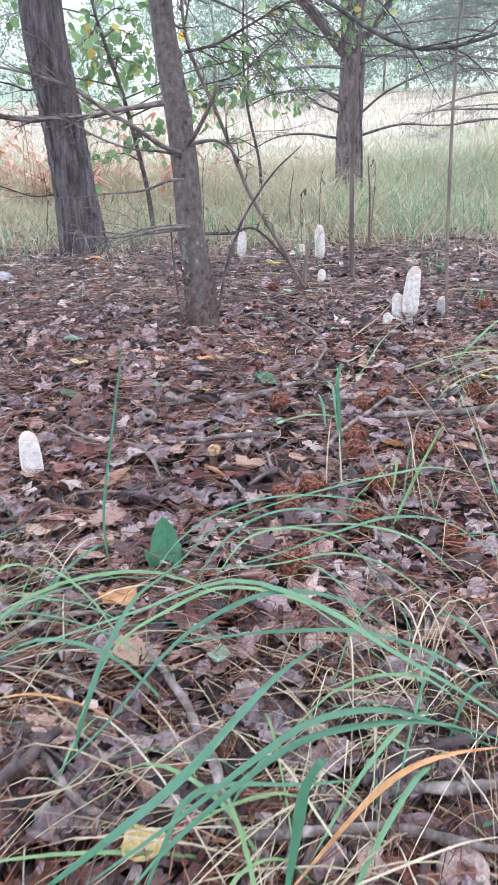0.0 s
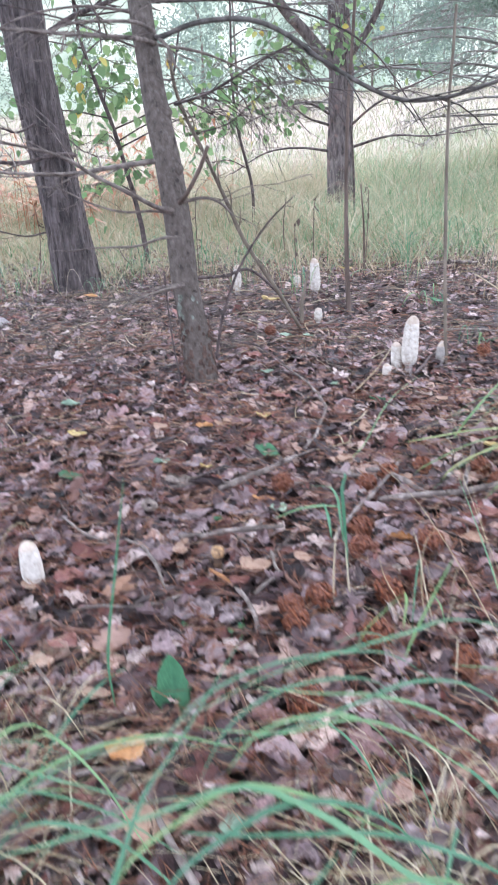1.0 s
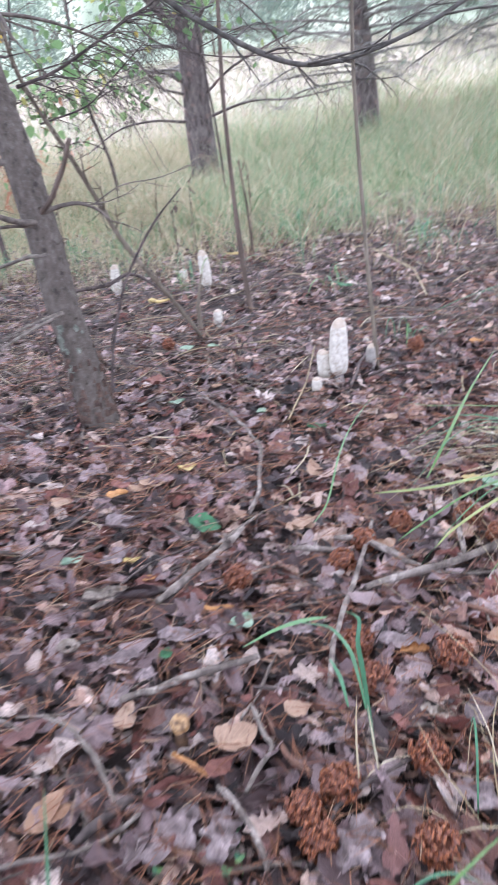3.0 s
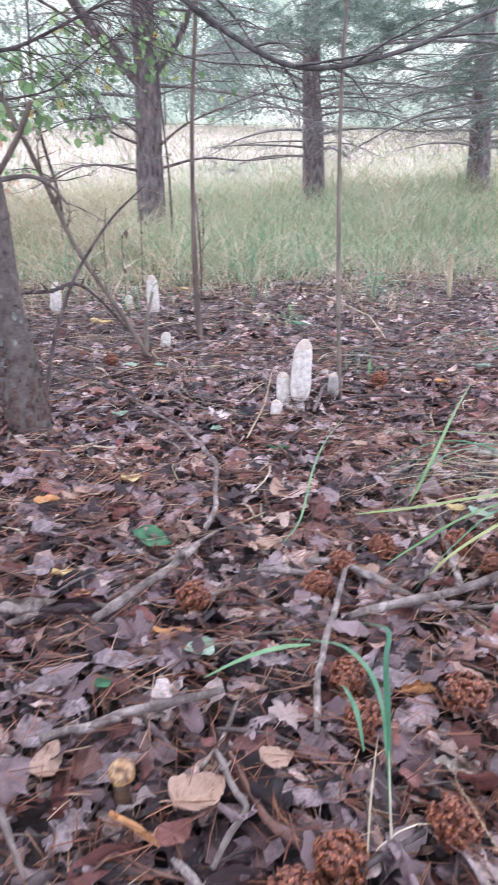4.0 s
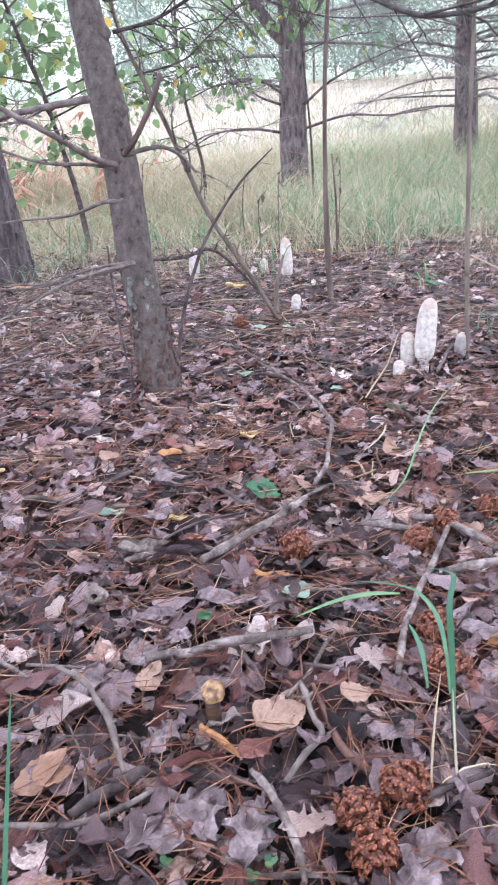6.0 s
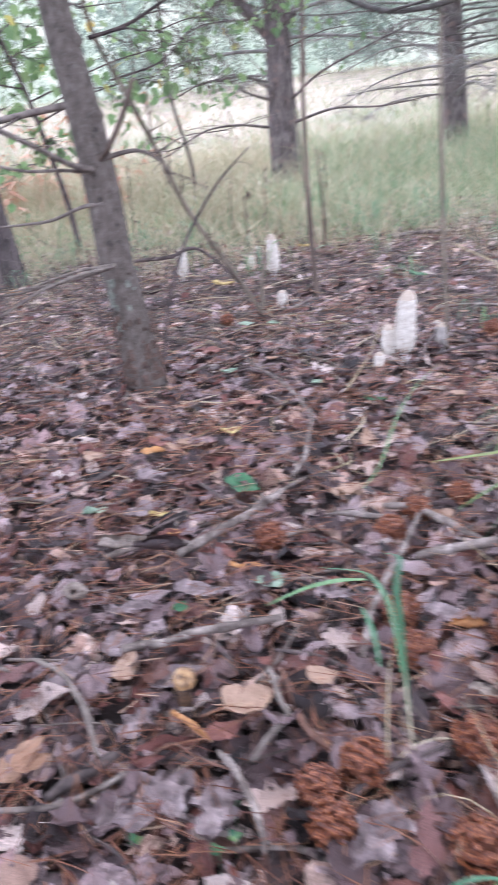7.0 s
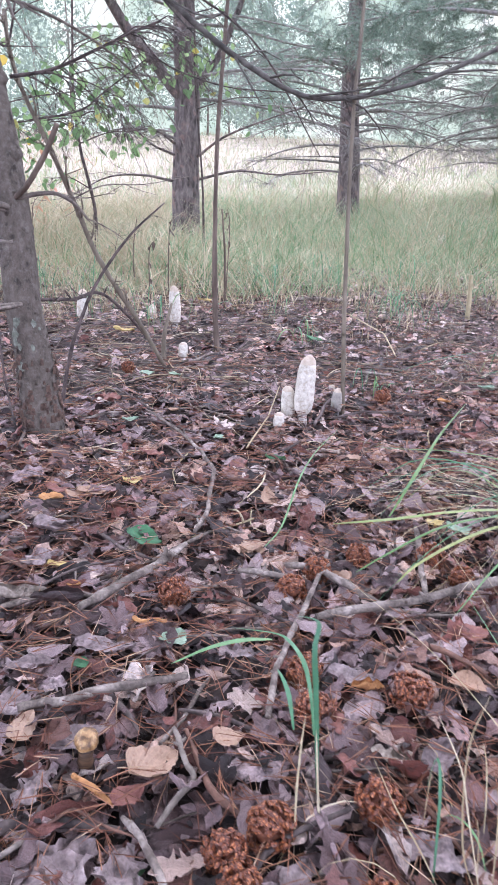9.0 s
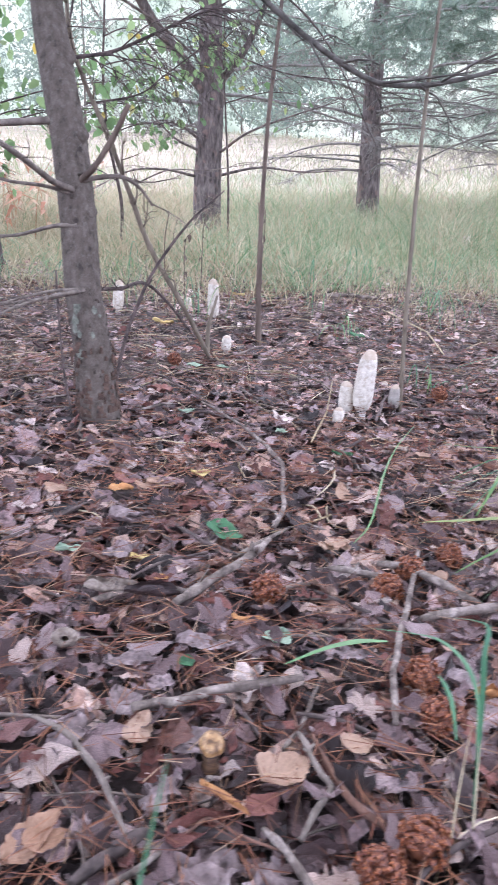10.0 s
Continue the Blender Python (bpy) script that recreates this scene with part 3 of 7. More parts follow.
# small broken twigs in the litter
r = random.Random(22)
for mat, count, lab in ((DARKTWIG, 800, "thin dark broken twigs in the leaf litter"),
                        (REDTWIG, 320, "thin reddish twigs in the leaf litter"),
                        (STICK, 560, "thin grey weathered twigs in the leaf litter"),
                        (GREYSTALK, 700, "grey-brown stalks tangled on the litter before the meadow"),
                        (STRAW, 240, "pale dry grass stalks lying in the leaf litter")):
    g = Geo()
    for k in range(count):
        x, y = wedge(2.7, 5.1)(r) if mat is GREYSTALK else wedge(2.0, 5.4)(r) if mat is STRAW or k % 2 else wedge(0.5, 5.2)(r)
        a, ln, rad = r.uniform(0, 6.28), r.uniform(0.05, 0.24) * (1.8 if mat is GREYSTALK else 1), r.uniform(0.0009, 0.0026)
        z = gh(x, y) + r.uniform(0.014, 0.032)
        d = (math.cos(a) * ln, math.sin(a) * ln)
        k1 = r.gauss(0, 0.09)
        tube(g, [(x, y, z), (x + d[0] * 0.5 - d[1] * k1, y + d[1] * 0.5 + d[0] * k1, z + r.uniform(-0.004, 0.012)),
                 (x + d[0], y + d[1], z + r.uniform(-0.008, 0.012))], [rad, rad * 0.8, rad * 0.5], segs=5, n=6)
    single("twig_litter", g, mat, lab, "twigs", (0, 0, 0), kind="stuff")
for mat, count, lab in ((STICK, 80, "pale weathered sticks lying loose in the litter"), (DARKTWIG, 70, "dark rotting sticks lying loose in the litter"),
                        (REDTWIG, 45, "reddish-brown sticks lying loose in the litter")):
    g = Geo()
    for k in range(count):
        x, y = wedge(0.6, 3.4)(r)
        a, ln, rad = r.uniform(0, 6.28), r.uniform(0.07, 0.26), r.uniform(0.0018, 0.0042)
        z, k1 = gh(x, y) + r.uniform(0.018, 0.036), r.gauss(0, 0.12)
        c, q = math.cos(a) * ln, math.sin(a) * ln
        tube(g, [(x, y, z), (x + c * 0.35 - q * k1, y + q * 0.35 + c * k1, z + 0.006), (x + c * 0.7 - q * k1 * 0.4, y + q * 0.7 + c * k1 * 0.4, z + r.uniform(-0.004, 0.012)),
                 (x + c, y + q, z + r.uniform(-0.012, 0.010))], [rad * 0.8, rad, rad * 0.9, rad * 0.6], segs=7, n=11, rough=0.3)
    single("stick_litter", g, mat, lab, "sticks", (0, 0, 0), kind="stuff")


# ---------------------------------------------------------------- trees
GREYTWIG = surface("grey_twig", [(0.3, (0.105, 0.083, 0.070)), (0.7, (0.225, 0.185, 0.158))], scale=40, fine=250, vary=0.4, rough=0.85, bump=0.5)


# The grey twig again, lightened: distance haze painted into the twig colour.
HAZETWIG = surface("hazed_twig", [(0.3, (0.16, 0.145, 0.13)), (0.7, (0.29, 0.265, 0.245))], scale=20, fine=90, vary=0.4, rough=0.85)


DARKLIMB = surface("grey_limb", [(0.3, (0.06, 0.054, 0.047)), (0.7, (0.145, 0.13, 0.115))], scale=40, fine=250, vary=0.4, rough=0.85, bump=0.5)


def bark_ridges(seed, deep, around, along):
    def f(w, run):
        c, s = math.cos(w), math.sin(w)
        v = noise.noise((c * around + seed, s * around, run * along)) + 0.5 * noise.noise((c * around * 2.3, s * around * 2.3 + seed, run * along * 2.6))
        return 1 + deep * (1 - 2.2 * abs(v))
    return f


def twigs_off(geo, line, r, count, length, rad, spread=0.9, sag=-0.15, depth=1, lo=0.25):
    """Side twigs off a branch, with finer ones off each. Returns the shoots' lines."""
    out = []
    n = len(line)
    for k in range(count):
        i = min(n - 2, int(n * (lo + (1 - lo) * (k + r.random()) / count)))
        t = np.array(line[i + 1]) - np.array(line[i])
        t /= np.linalg.norm(t) + 1e-9
        sd = np.cross(t, (0, 0, 1.0))
        sd /= np.linalg.norm(sd) + 1e-9
        sgn = 1 if k % 2 else -1
        d = t * r.uniform(0.4, 1.0) + sd * sgn * spread * r.uniform(0.5, 1.1) + np.array((0, 0, r.gauss(sag, 0.3)))
        d /= np.linalg.norm(d)
        ln = length * r.uniform(0.4, 1.1)
        p0 = np.array(line[i])
        p1 = p0 + d * ln * 0.5 + np.array([r.gauss(0, 0.07) * ln for _ in range(3)])
        p2 = p0 + d * ln + np.array((0, 0, sag * ln * 0.5)) + np.array([r.gauss(0, 0.1) * ln for _ in range(3)])
        l2 = tube(geo, [p0, p1, p2], [rad, rad * 0.7, rad * 0.35], segs=3 if rad < 0.003 else 4, n=4 if depth > 1 else 3)
        out.append(l2)
        if depth > 1:
            out += twigs_off(geo, l2, r, r.choice((2, 3, 4)), ln * 0.5, rad * 0.55, spread, sag, depth - 1, 0.2)
    return out


def needles_on(geo, shoot, q, count, length, width):
    sh = np.asarray(shoot, float)
    i = q.randint(0, len(sh) - 1, count)
    t = sh[i + 1] - sh[i]
    p = sh[i] + t * q.rand(count, 1)
    t = t / (np.linalg.norm(t, axis=1)[:, None] + 1e-9)
    d = t * q.uniform(0.2, 1, (count, 1)) + q.normal(0, 0.6, (count, 3))
    d /= np.linalg.norm(d, axis=1)[:, None] + 1e-9
    sd = np.cross(d, q.normal(0, 1, (count, 3)))
    sd /= np.linalg.norm(sd, axis=1)[:, None] + 1e-9
    geo.triangles(np.stack([p - sd * width / 2, p + sd * width / 2, p + d * length * q.uniform(0.6, 1.1, (count, 1))], axis=1))


def boughs(tree, line, r, z0, z1, count, reach, live_from, needle, mat, facing=None, base=0.0):
    """Whorls of branches on a pine's trunk: bare and twiggy low down, with needles above live_from."""
    crown, q = Geo(), np.random.RandomState(r.randrange(9999))
    zs = [p[2] - base for p in line]
    for k in range(count):
        z = z0 + (z1 - z0) * (k + r.random() * 0.6) / count
        i = int(np.searchsorted(zs, z))
        i = min(max(i, 1), len(line) - 2)
        a = r.uniform(0, 6.28) if facing is None else facing + r.uniform(-1.9, 1.9)
        ln = reach * r.uniform(0.55, 1.1) * (1 - 0.55 * max(0, (z - 3) / max(0.1, z1 - 3)) if z > 3 else 1)
        d = np.array((math.cos(a), math.sin(a), 0))
        p = np.array(line[i])
        up = r.uniform(-0.05, 0.28)
        droop = r.uniform(0.05, 0.35)
        pts = [p, p + d * ln * 0.3 + (0, 0, up * ln * 0.3), p + d * ln * 0.65 + (r.gauss(0, 0.06) * ln, r.gauss(0, 0.06) * ln, up * ln * 0.5 - droop * ln * 0.2),
               p + d * ln + (r.gauss(0, 0.1) * ln, r.gauss(0, 0.1) * ln, up * ln * 0.5 - droop * ln * 0.6)]
        g = Geo()
        rad = 0.011 * ln ** 0.8 + 0.004
        bl = tube(g, pts, [rad, rad * 0.75, rad * 0.5, rad * 0.25], segs=6, n=14)
        sh = twigs_off(g, bl, r, int(9 + 5 * ln), 0.34 * ln ** 0.7, 0.0038, depth=3 if z < live_from else 2)
        part("branch", g, mat, tree)
        if z > live_from:
            dense = min(1.0, (z - live_from) / 0.8 + 0.35)
            for s in sh + [bl[8:]]:
                if r.random() < dense:
                    needles_on(crown, s, q, needle, 0.085, 0.006)
    if crown.v:
        part("needles", crown, PINEGREEN, tree, "blue-green pine needles", smooth=False)


def straighten(pts, top, k=0.5):
    """Carry a trunk on above its last point to the height top, more upright."""
    p = [np.array(q, float) for q in pts]
    d = p[-1] - p[-2]
    d /= d[2] + 1e-9
    while p[-1][2] < top:
        d = np.array((d[0] * k, d[1] * k, 1.0))
        p.append(p[-1] + d * max(0.5, top / 6))
    return p


# the slim young pine beside the path, with a snapped stub and bare limbs
p1 = [(-0.129, 2.620, -0.014), (-0.149, 2.640, 0.167), (-0.167, 2.655, 0.308), (-0.176, 2.675, 0.477), (-0.192, 2.700, 0.640), (-0.218, 2.745, 0.801), (-0.239, 2.800, 0.960)]
tree = thing("young_pine", "slim leaning young pine with grey-brown lichened bark and bare lower limbs", "tree", on_ground(p1[0]))
p1[0] = (p1[0][0], p1[0][1], gh(p1[0][0], p1[0][1]) - 0.05)
full = straighten(p1, 5.0, 0.8)
g = Geo()
tr1 = tube(g, full, [0.054, 0.0450, 0.0415, 0.0415, 0.0395, 0.0385, 0.037, 0.034, 0.03, 0.025, 0.02, 0.015, 0.012], segs=40, n=260, rough=0.05,
           ridge=bark_ridges(2.0, 0.030, 4.5, 7))
r = random.Random(31)
# flaking bark scales and knots
for k in range(70):
    i = r.randrange(4, 120)
    a = r.uniform(0, 6.28)
    rr = np.interp(i / 260, np.linspace(0, 1, 7), [0.051, 0.0425, 0.0395, 0.036, 0.03, 0.02, 0.012])
    c = np.array(tr1[i]) + np.array((math.cos(a), math.sin(a), 0)) * rr * 1.0
    sdir = np.array((-math.sin(a), math.cos(a), 0))
    w, h = r.uniform(0.003, 0.009), r.uniform(0.005, 0.014)
    o = np.array((math.cos(a), math.sin(a), 0)) * r.uniform(0.001, 0.0025)
    g.add([c - sdir * w, c + sdir * w, c + sdir * w * 0.6 + (0, 0, h) + o * 0.3, c - sdir * w * 0.6 + (0, 0, h) + o * 0.3,
           c - sdir * w * 0.8 + o - (0, 0, 0.001), c + sdir * w * 0.8 + o - (0, 0, 0.001)], [(4, 5, 2, 3), (0, 4, 3), (5, 1, 2), (0, 1, 5, 4)])
for kz in (p1[3], p1[4], p1[5]):
    tube(g, [np.array(kz) + (0.02, -0.01, -0.028), np.array(kz) + (0.022, -0.012, 0.0), np.array(kz) + (0.018, -0.01, 0.028)], [0.012, 0.024, 0.012], segs=12, n=9, rough=0.3)
trunk = part("trunk", g, SMOOTHBARK, tree)
for k in range(100):
    z, a = 0.01 + 0.17 * r.random() ** 1.8, r.uniform(-3.3, 0.3)
    i = int(np.argmin([abs(p[2] - z) for p in tr1[:40]]))
    o, sdir = np.array((math.cos(a), math.sin(a), 0)), np.array((-math.sin(a), math.cos(a), 0))
    c = np.array(tr1[i]) + o * 0.0525
    w, h, q = r.uniform(0.003, 0.009), r.uniform(0.006, 0.018), r.uniform(0.001, 0.0035)
    q2 = Geo().add([c - sdir * w - o * 0.003, c + sdir * w - o * 0.003, c + sdir * w * 0.7 + (0, 0, h) - o * 0.003, c - sdir * w * 0.7 + (0, 0, h) - o * 0.003,
              c - sdir * w * 0.8 + o * q, c + sdir * w * 0.7 + o * q, c + (0, 0, h * 0.9) + o * q * 0.6], [(4, 5, 6), (0, 1, 5, 4), (1, 2, 6, 5), (2, 3, 6), (3, 0, 4, 6)])
    part("bark_flake", q2, FOOTBARK, trunk, smooth=False)
for k in range(9):
    z, a = r.gauss(0.20, 0.06), r.gauss(-1.75, 0.5)
    z = max(0.08, z)
    i = int(np.argmin([abs(p[2] - z) for p in tr1[:80]]))
    rad = float(np.interp(z, [0.0, 0.4, 0.8], [0.0525, 0.0455, 0.043])) + 0.0012
    big = r.uniform(0.004, 0.012)
    ring = [(a, z)] + [(a + math.cos(w) * big * r.uniform(0.5, 1.1) / rad, z + 1.4 * math.sin(w) * big * r.uniform(0.5, 1.1)) for w in np.linspace(0, 6.28, 11)[:-1]]
    q = Geo().add([(tr1[i][0] + math.cos(b) * rad, tr1[i][1] + math.sin(b) * rad, zz) for b, zz in ring], [(0, 1 + m, 1 + (m + 1) % 10) for m in range(10)])
    part("lichen", q, LICHEN, trunk, "pale grey-green lichen crust")


def limb(parent, pts, r0, r1, seed, twigs=6, length=0.16, mat=GREYTWIG, depth=2, label="", sag=-0.05, lo=0.3, name="branch"):
    r = random.Random(seed)
    g = Geo()
    r0, r1 = r0 * 0.75, r1 * 0.75
    line = tube(g, pts, [r0, (r0 + r1) / 2, r1], segs=9, n=7 * len(pts), rough=0.18)
    if twigs:
        twigs_off(g, line, r, twigs, length, max(0.0011, r1 * 0.7), depth=depth, sag=sag, lo=lo)
    return part(name, g, mat, parent, label)


limb(tree, [(-0.181, 2.650, 0.524), (-0.225, 2.570, 0.544), (-0.281, 2.470, 0.590), (-0.363, 2.420, 0.642), (-0.435, 2.380, 0.694), (-0.521, 2.340, 0.724), (-0.623, 2.300, 0.746)], 0.010, 0.004, 1, 9, 0.22)
limb(tree, [(-0.182, 2.650, 0.517), (-0.244, 2.580, 0.532), (-0.311, 2.480, 0.541), (-0.391, 2.450, 0.571), (-0.461, 2.400, 0.614), (-0.538, 2.350, 0.628)], 0.006, 0.002, 2, 7, 0.16)
limb(tree, [(-0.195, 2.690, 0.669), (-0.250, 2.700, 0.667), (-0.399, 2.760, 0.654), (-0.523, 2.850, 0.642), (-0.697, 2.950, 0.646), (-0.930, 3.050, 0.666)], 0.012, 0.007, 3, 10, 0.24)
limb(tree, [(-0.176, 2.630, 0.449), (-0.230, 2.660, 0.444), (-0.325, 2.760, 0.413), (-0.419, 2.850, 0.402), (-0.507, 2.920, 0.394), (-0.625, 3.000, 0.378)], 0.007, 0.003, 4, 5, 0.14)
limb(tree, [(-0.170, 2.600, 0.306), (-0.221, 2.500, 0.307), (-0.292, 2.400, 0.310), (-0.374, 2.360, 0.306), (-0.469, 2.300, 0.330)], 0.006, 0.002, 5, 8, 0.15)
limb(tree, [(-0.164, 2.580, 0.314), (-0.213, 2.450, 0.329), (-0.265, 2.360, 0.329), (-0.312, 2.300, 0.324), (-0.361, 2.200, 0.342)], 0.005, 0.002, 6, 8, 0.18)
limb(tree, [(-0.164, 2.580, 0.311), (-0.219, 2.400, 0.325), (-0.280, 2.300, 0.318), (-0.332, 2.220, 0.299), (-0.378, 2.150, 0.286)], 0.006, 0.002, 61, 8, 0.2)
limb(tree, [(-0.226, 2.620, 0.350), (-0.221, 2.600, 0.230), (-0.214, 2.590, 0.120), (-0.196, 2.575, 0.000)], 0.0035, 0.0035, 71, 3, 0.05, DARKTWIG)
stub = limb(tree, [(-0.166, 2.650, 0.546), (-0.134, 2.620, 0.577), (-0.091, 2.600, 0.642), (-0.061, 2.580, 0.703)], 0.0095, 0.0075, 7, 0, mat=STALK, label="snapped reddish branch stub", name="broken_stub")
limb(tree, [(-0.162, 2.650, 0.546), (-0.109, 2.640, 0.557), (-0.068, 2.630, 0.556), (-0.031, 2.660, 0.533), (-0.003, 2.680, 0.498)], 0.008, 0.004, 8, 4, 0.15)
limb(tree, [(-0.047, 2.680, 0.542), (0.036, 2.700, 0.579), (0.133, 2.720, 0.584), (0.248, 2.750, 0.606)], 0.0025, 0.0012, 81, 5, 0.09)
limb(tree, [(-0.212, 2.800, 1.011), (-0.176, 2.760, 1.012), (-0.07, 2.69, 1.03), (0.07, 2.67, 1.026), (0.175, 2.67, 0.985), (0.265, 2.67, 0.922), (0.37, 2.67, 0.858),
            (0.47, 2.67, 0.810), (0.55, 2.68, 0.795), (0.66, 2.67, 0.803), (0.83, 2.67, 0.850), (0.99, 2.66, 0.920), (1.12, 2.65, 0.965)], 0.0105, 0.0065, 9, 15, 0.28, mat=DARKLIMB, label="long arching bare limb", depth=2)
limb(tree, [(-0.214, 2.800, 0.996), (-0.241, 2.660, 0.992), (-0.282, 2.480, 0.978), (-0.371, 2.420, 0.979), (-0.441, 2.360, 0.982), (-0.557, 2.300, 0.990)], 0.010, 0.005, 10, 12, 0.24)
limb(tree, [(-0.216, 2.800, 1.031), (-0.247, 2.680, 1.036), (-0.294, 2.500, 1.017), (-0.370, 2.440, 1.009), (-0.432, 2.380, 0.983)], 0.008, 0.004, 101, 8, 0.2)
limb(tree, [(-0.208, 2.800, 1.016), (-0.166, 2.720, 0.972), (-0.147, 2.700, 0.919)], 0.008, 0.005, 102, 5, 0.15)
limb(tree, [(-0.219, 2.740, 0.819), (-0.216, 2.900, 0.902), (-0.200, 3.100, 0.932), (-0.177, 3.200, 1.085)], 0.006, 0.004, 11, 4, 0.14, DARKTWIG)
# dark twiggy limb that hangs in above the mushrooms
limb(tree, [(-0.193, 3.000, 0.838), (-0.089, 3.050, 0.867), (0.021, 3.050, 0.917), (0.115, 3.050, 0.964), (0.207, 3.050, 1.003)], 0.007, 0.004, 12, 34, 0.30, DARKTWIG, depth=3, sag=-0.5, lo=0.05)
limb(tree, [(-0.160, 3.100, 0.742), (-0.022, 3.100, 0.773), (0.053, 3.100, 0.827), (0.176, 3.100, 0.920)], 0.004, 0.002, 121, 26, 0.24, DARKTWIG, depth=3, sag=-0.5, lo=0.05)
limb(tree, [(0.148, 3.100, 0.975), (0.222, 3.100, 0.905), (0.395, 3.100, 0.857), (0.592, 3.050, 0.843), (0.736, 3.000, 0.802)], 0.003, 0.0018, 122, 22, 0.22, DARKTWIG, depth=3, sag=-0.35, lo=0.05)
r = random.Random(33)
boughs(tree, tr1, r, 2.4, 5.0, 16, 1.1, 2.6, 20, DARKTWIG)

# a web of thin dead twigs round the trunk, higher up
r = random.Random(34)
for k in range(20):
    z = 0.95 + 1.0 * (k + r.random()) / 20
    p = tr1[int(np.argmin([abs(q[2] - z) for q in tr1]))]
    a = r.choice((r.uniform(-0.9, 0.9), r.uniform(2.3, 4.2), r.uniform(0.2, 1.6)))
    ln, up = r.uniform(0.5, 1.15), r.uniform(-0.1, 0.25)
    d = np.array((math.cos(a), math.sin(a), 0)) * ln
    b = np.array((r.gauss(0, 0.07), r.gauss(0, 0.07), 0))
    limb(tree, [p, p + d * 0.35 + b + (0, 0, up * ln * 0.5), p + d * 0.7 + b + (0, 0, (up - 0.12) * ln), p + d + (0, 0, (up - 0.42) * ln)],
         r.uniform(0.004, 0.008), 0.0018, 340 + k, 11, 0.26, r.choice((DARKTWIG, GREYTWIG)), depth=3, sag=-0.3, lo=0.1)

# the thick old pine with plated bark
p2 = [(-0.975, 4.450, -0.012), (-0.992, 4.450, 0.360), (-1.022, 4.450, 0.729), (-1.052, 4.450, 0.997), (-1.064, 4.450, 1.250)]
tree = thing("old_pine", "thick old pine with deeply fissured grey-brown bark", "tree", on_ground(p2[0]))
p2[0] = (p2[0][0] + 0.01, p2[0][1], gh(p2[0][0], p2[0][1]) - 0.08)
full = straighten(p2, 9.0, 0.85)
g = Geo()
tr2 = tube(g, full, [0.140, 0.110, 0.103, 0.103, 0.104, 0.10, 0.095, 0.085, 0.07, 0.06, 0.045, 0.03], segs=84, n=340, rough=0.05, ridge=bark_ridges(5.0, 0.055, 5.0, 9.0))
r = random.Random(35)
for k in range(620):  # bark plates standing proud
    i = r.randrange(2, 110)
    a = r.uniform(-3.4, 0.3)
    rr = np.interp(i / 320, np.linspace(0, 1, 12), [0.140, 0.110, 0.103, 0.103, 0.104, 0.10, 0.095, 0.085, 0.07, 0.06, 0.045, 0.03])
    o = np.array((math.cos(a), math.sin(a), 0))
    sdir = np.array((-math.sin(a), math.cos(a), 0))
    c = np.array(tr2[i]) + o * rr * 0.985
    w, h, t = r.uniform(0.006, 0.015), r.uniform(0.012, 0.04), r.uniform(0.005, 0.010)
    jag = [r.uniform(0.7, 1.1) for _ in range(4)]
    top = [c + o * t - sdir * w * jag[0] - (0, 0, h * jag[1]), c + o * t + sdir * w * jag[2] - (0, 0, h * jag[3]), c + o * t + sdir * w * jag[1] + (0, 0, h * jag[0]), c + o * t - sdir * w * jag[3] + (0, 0, h * jag[2])]
    bot = [c + (q - c - o * t) * 1.25 - o * 0.008 for q in top]
    g.add(top + bot, [(0, 1, 2, 3), (4, 5, 1, 0), (5, 6, 2, 1), (6, 7, 3, 2), (7, 4, 0, 3)])
part("trunk", g, BARK, tree, smooth=False)
limb(tree, [(-0.883, 4.400, 0.702), (-0.949, 4.200, 0.705), (-1.050, 4.050, 0.679), (-1.162, 3.900, 0.692), (-1.279, 3.800, 0.710)], 0.016, 0.010, 41, 6, 0.3, DARKTWIG)
limb(tree, [(-0.930, 4.400, 1.272), (-0.754, 4.200, 1.302), (-0.592, 4.050, 1.315), (-0.418, 3.900, 1.334)], 0.018, 0.012, 42, 8, 0.3, DARKTWIG)
limb(tree, [(-1.059, 4.350, 0.858), (-1.075, 4.100, 0.816), (-1.121, 4.000, 0.835), (-1.216, 3.900, 0.853)], 0.009, 0.004, 43, 9, 0.4, DARKTWIG)
limb(tree, [(-1.074, 4.350, 0.962), (-0.905, 4.100, 0.849), (-0.735, 3.900, 0.724), (-0.673, 3.850, 0.709)], 0.006, 0.003, 44, 8, 0.3, DARKTWIG)
limb(tree, [(-1.097, 4.400, 0.320), (-1.145, 4.200, 0.324), (-1.204, 4.000, 0.372), (-1.287, 3.900, 0.417)], 0.007, 0.003, 45, 10, 0.35, DARKTWIG)
r = random.Random(36)
boughs(tree, tr2, r, 1.6, 3.2, 8, 1.6, 3.0, 18, DARKTWIG, facing=-1.5)
boughs(tree, tr2, r, 3.2, 8.5, 26, 2.2, 3.0, 26, DARKTWIG)


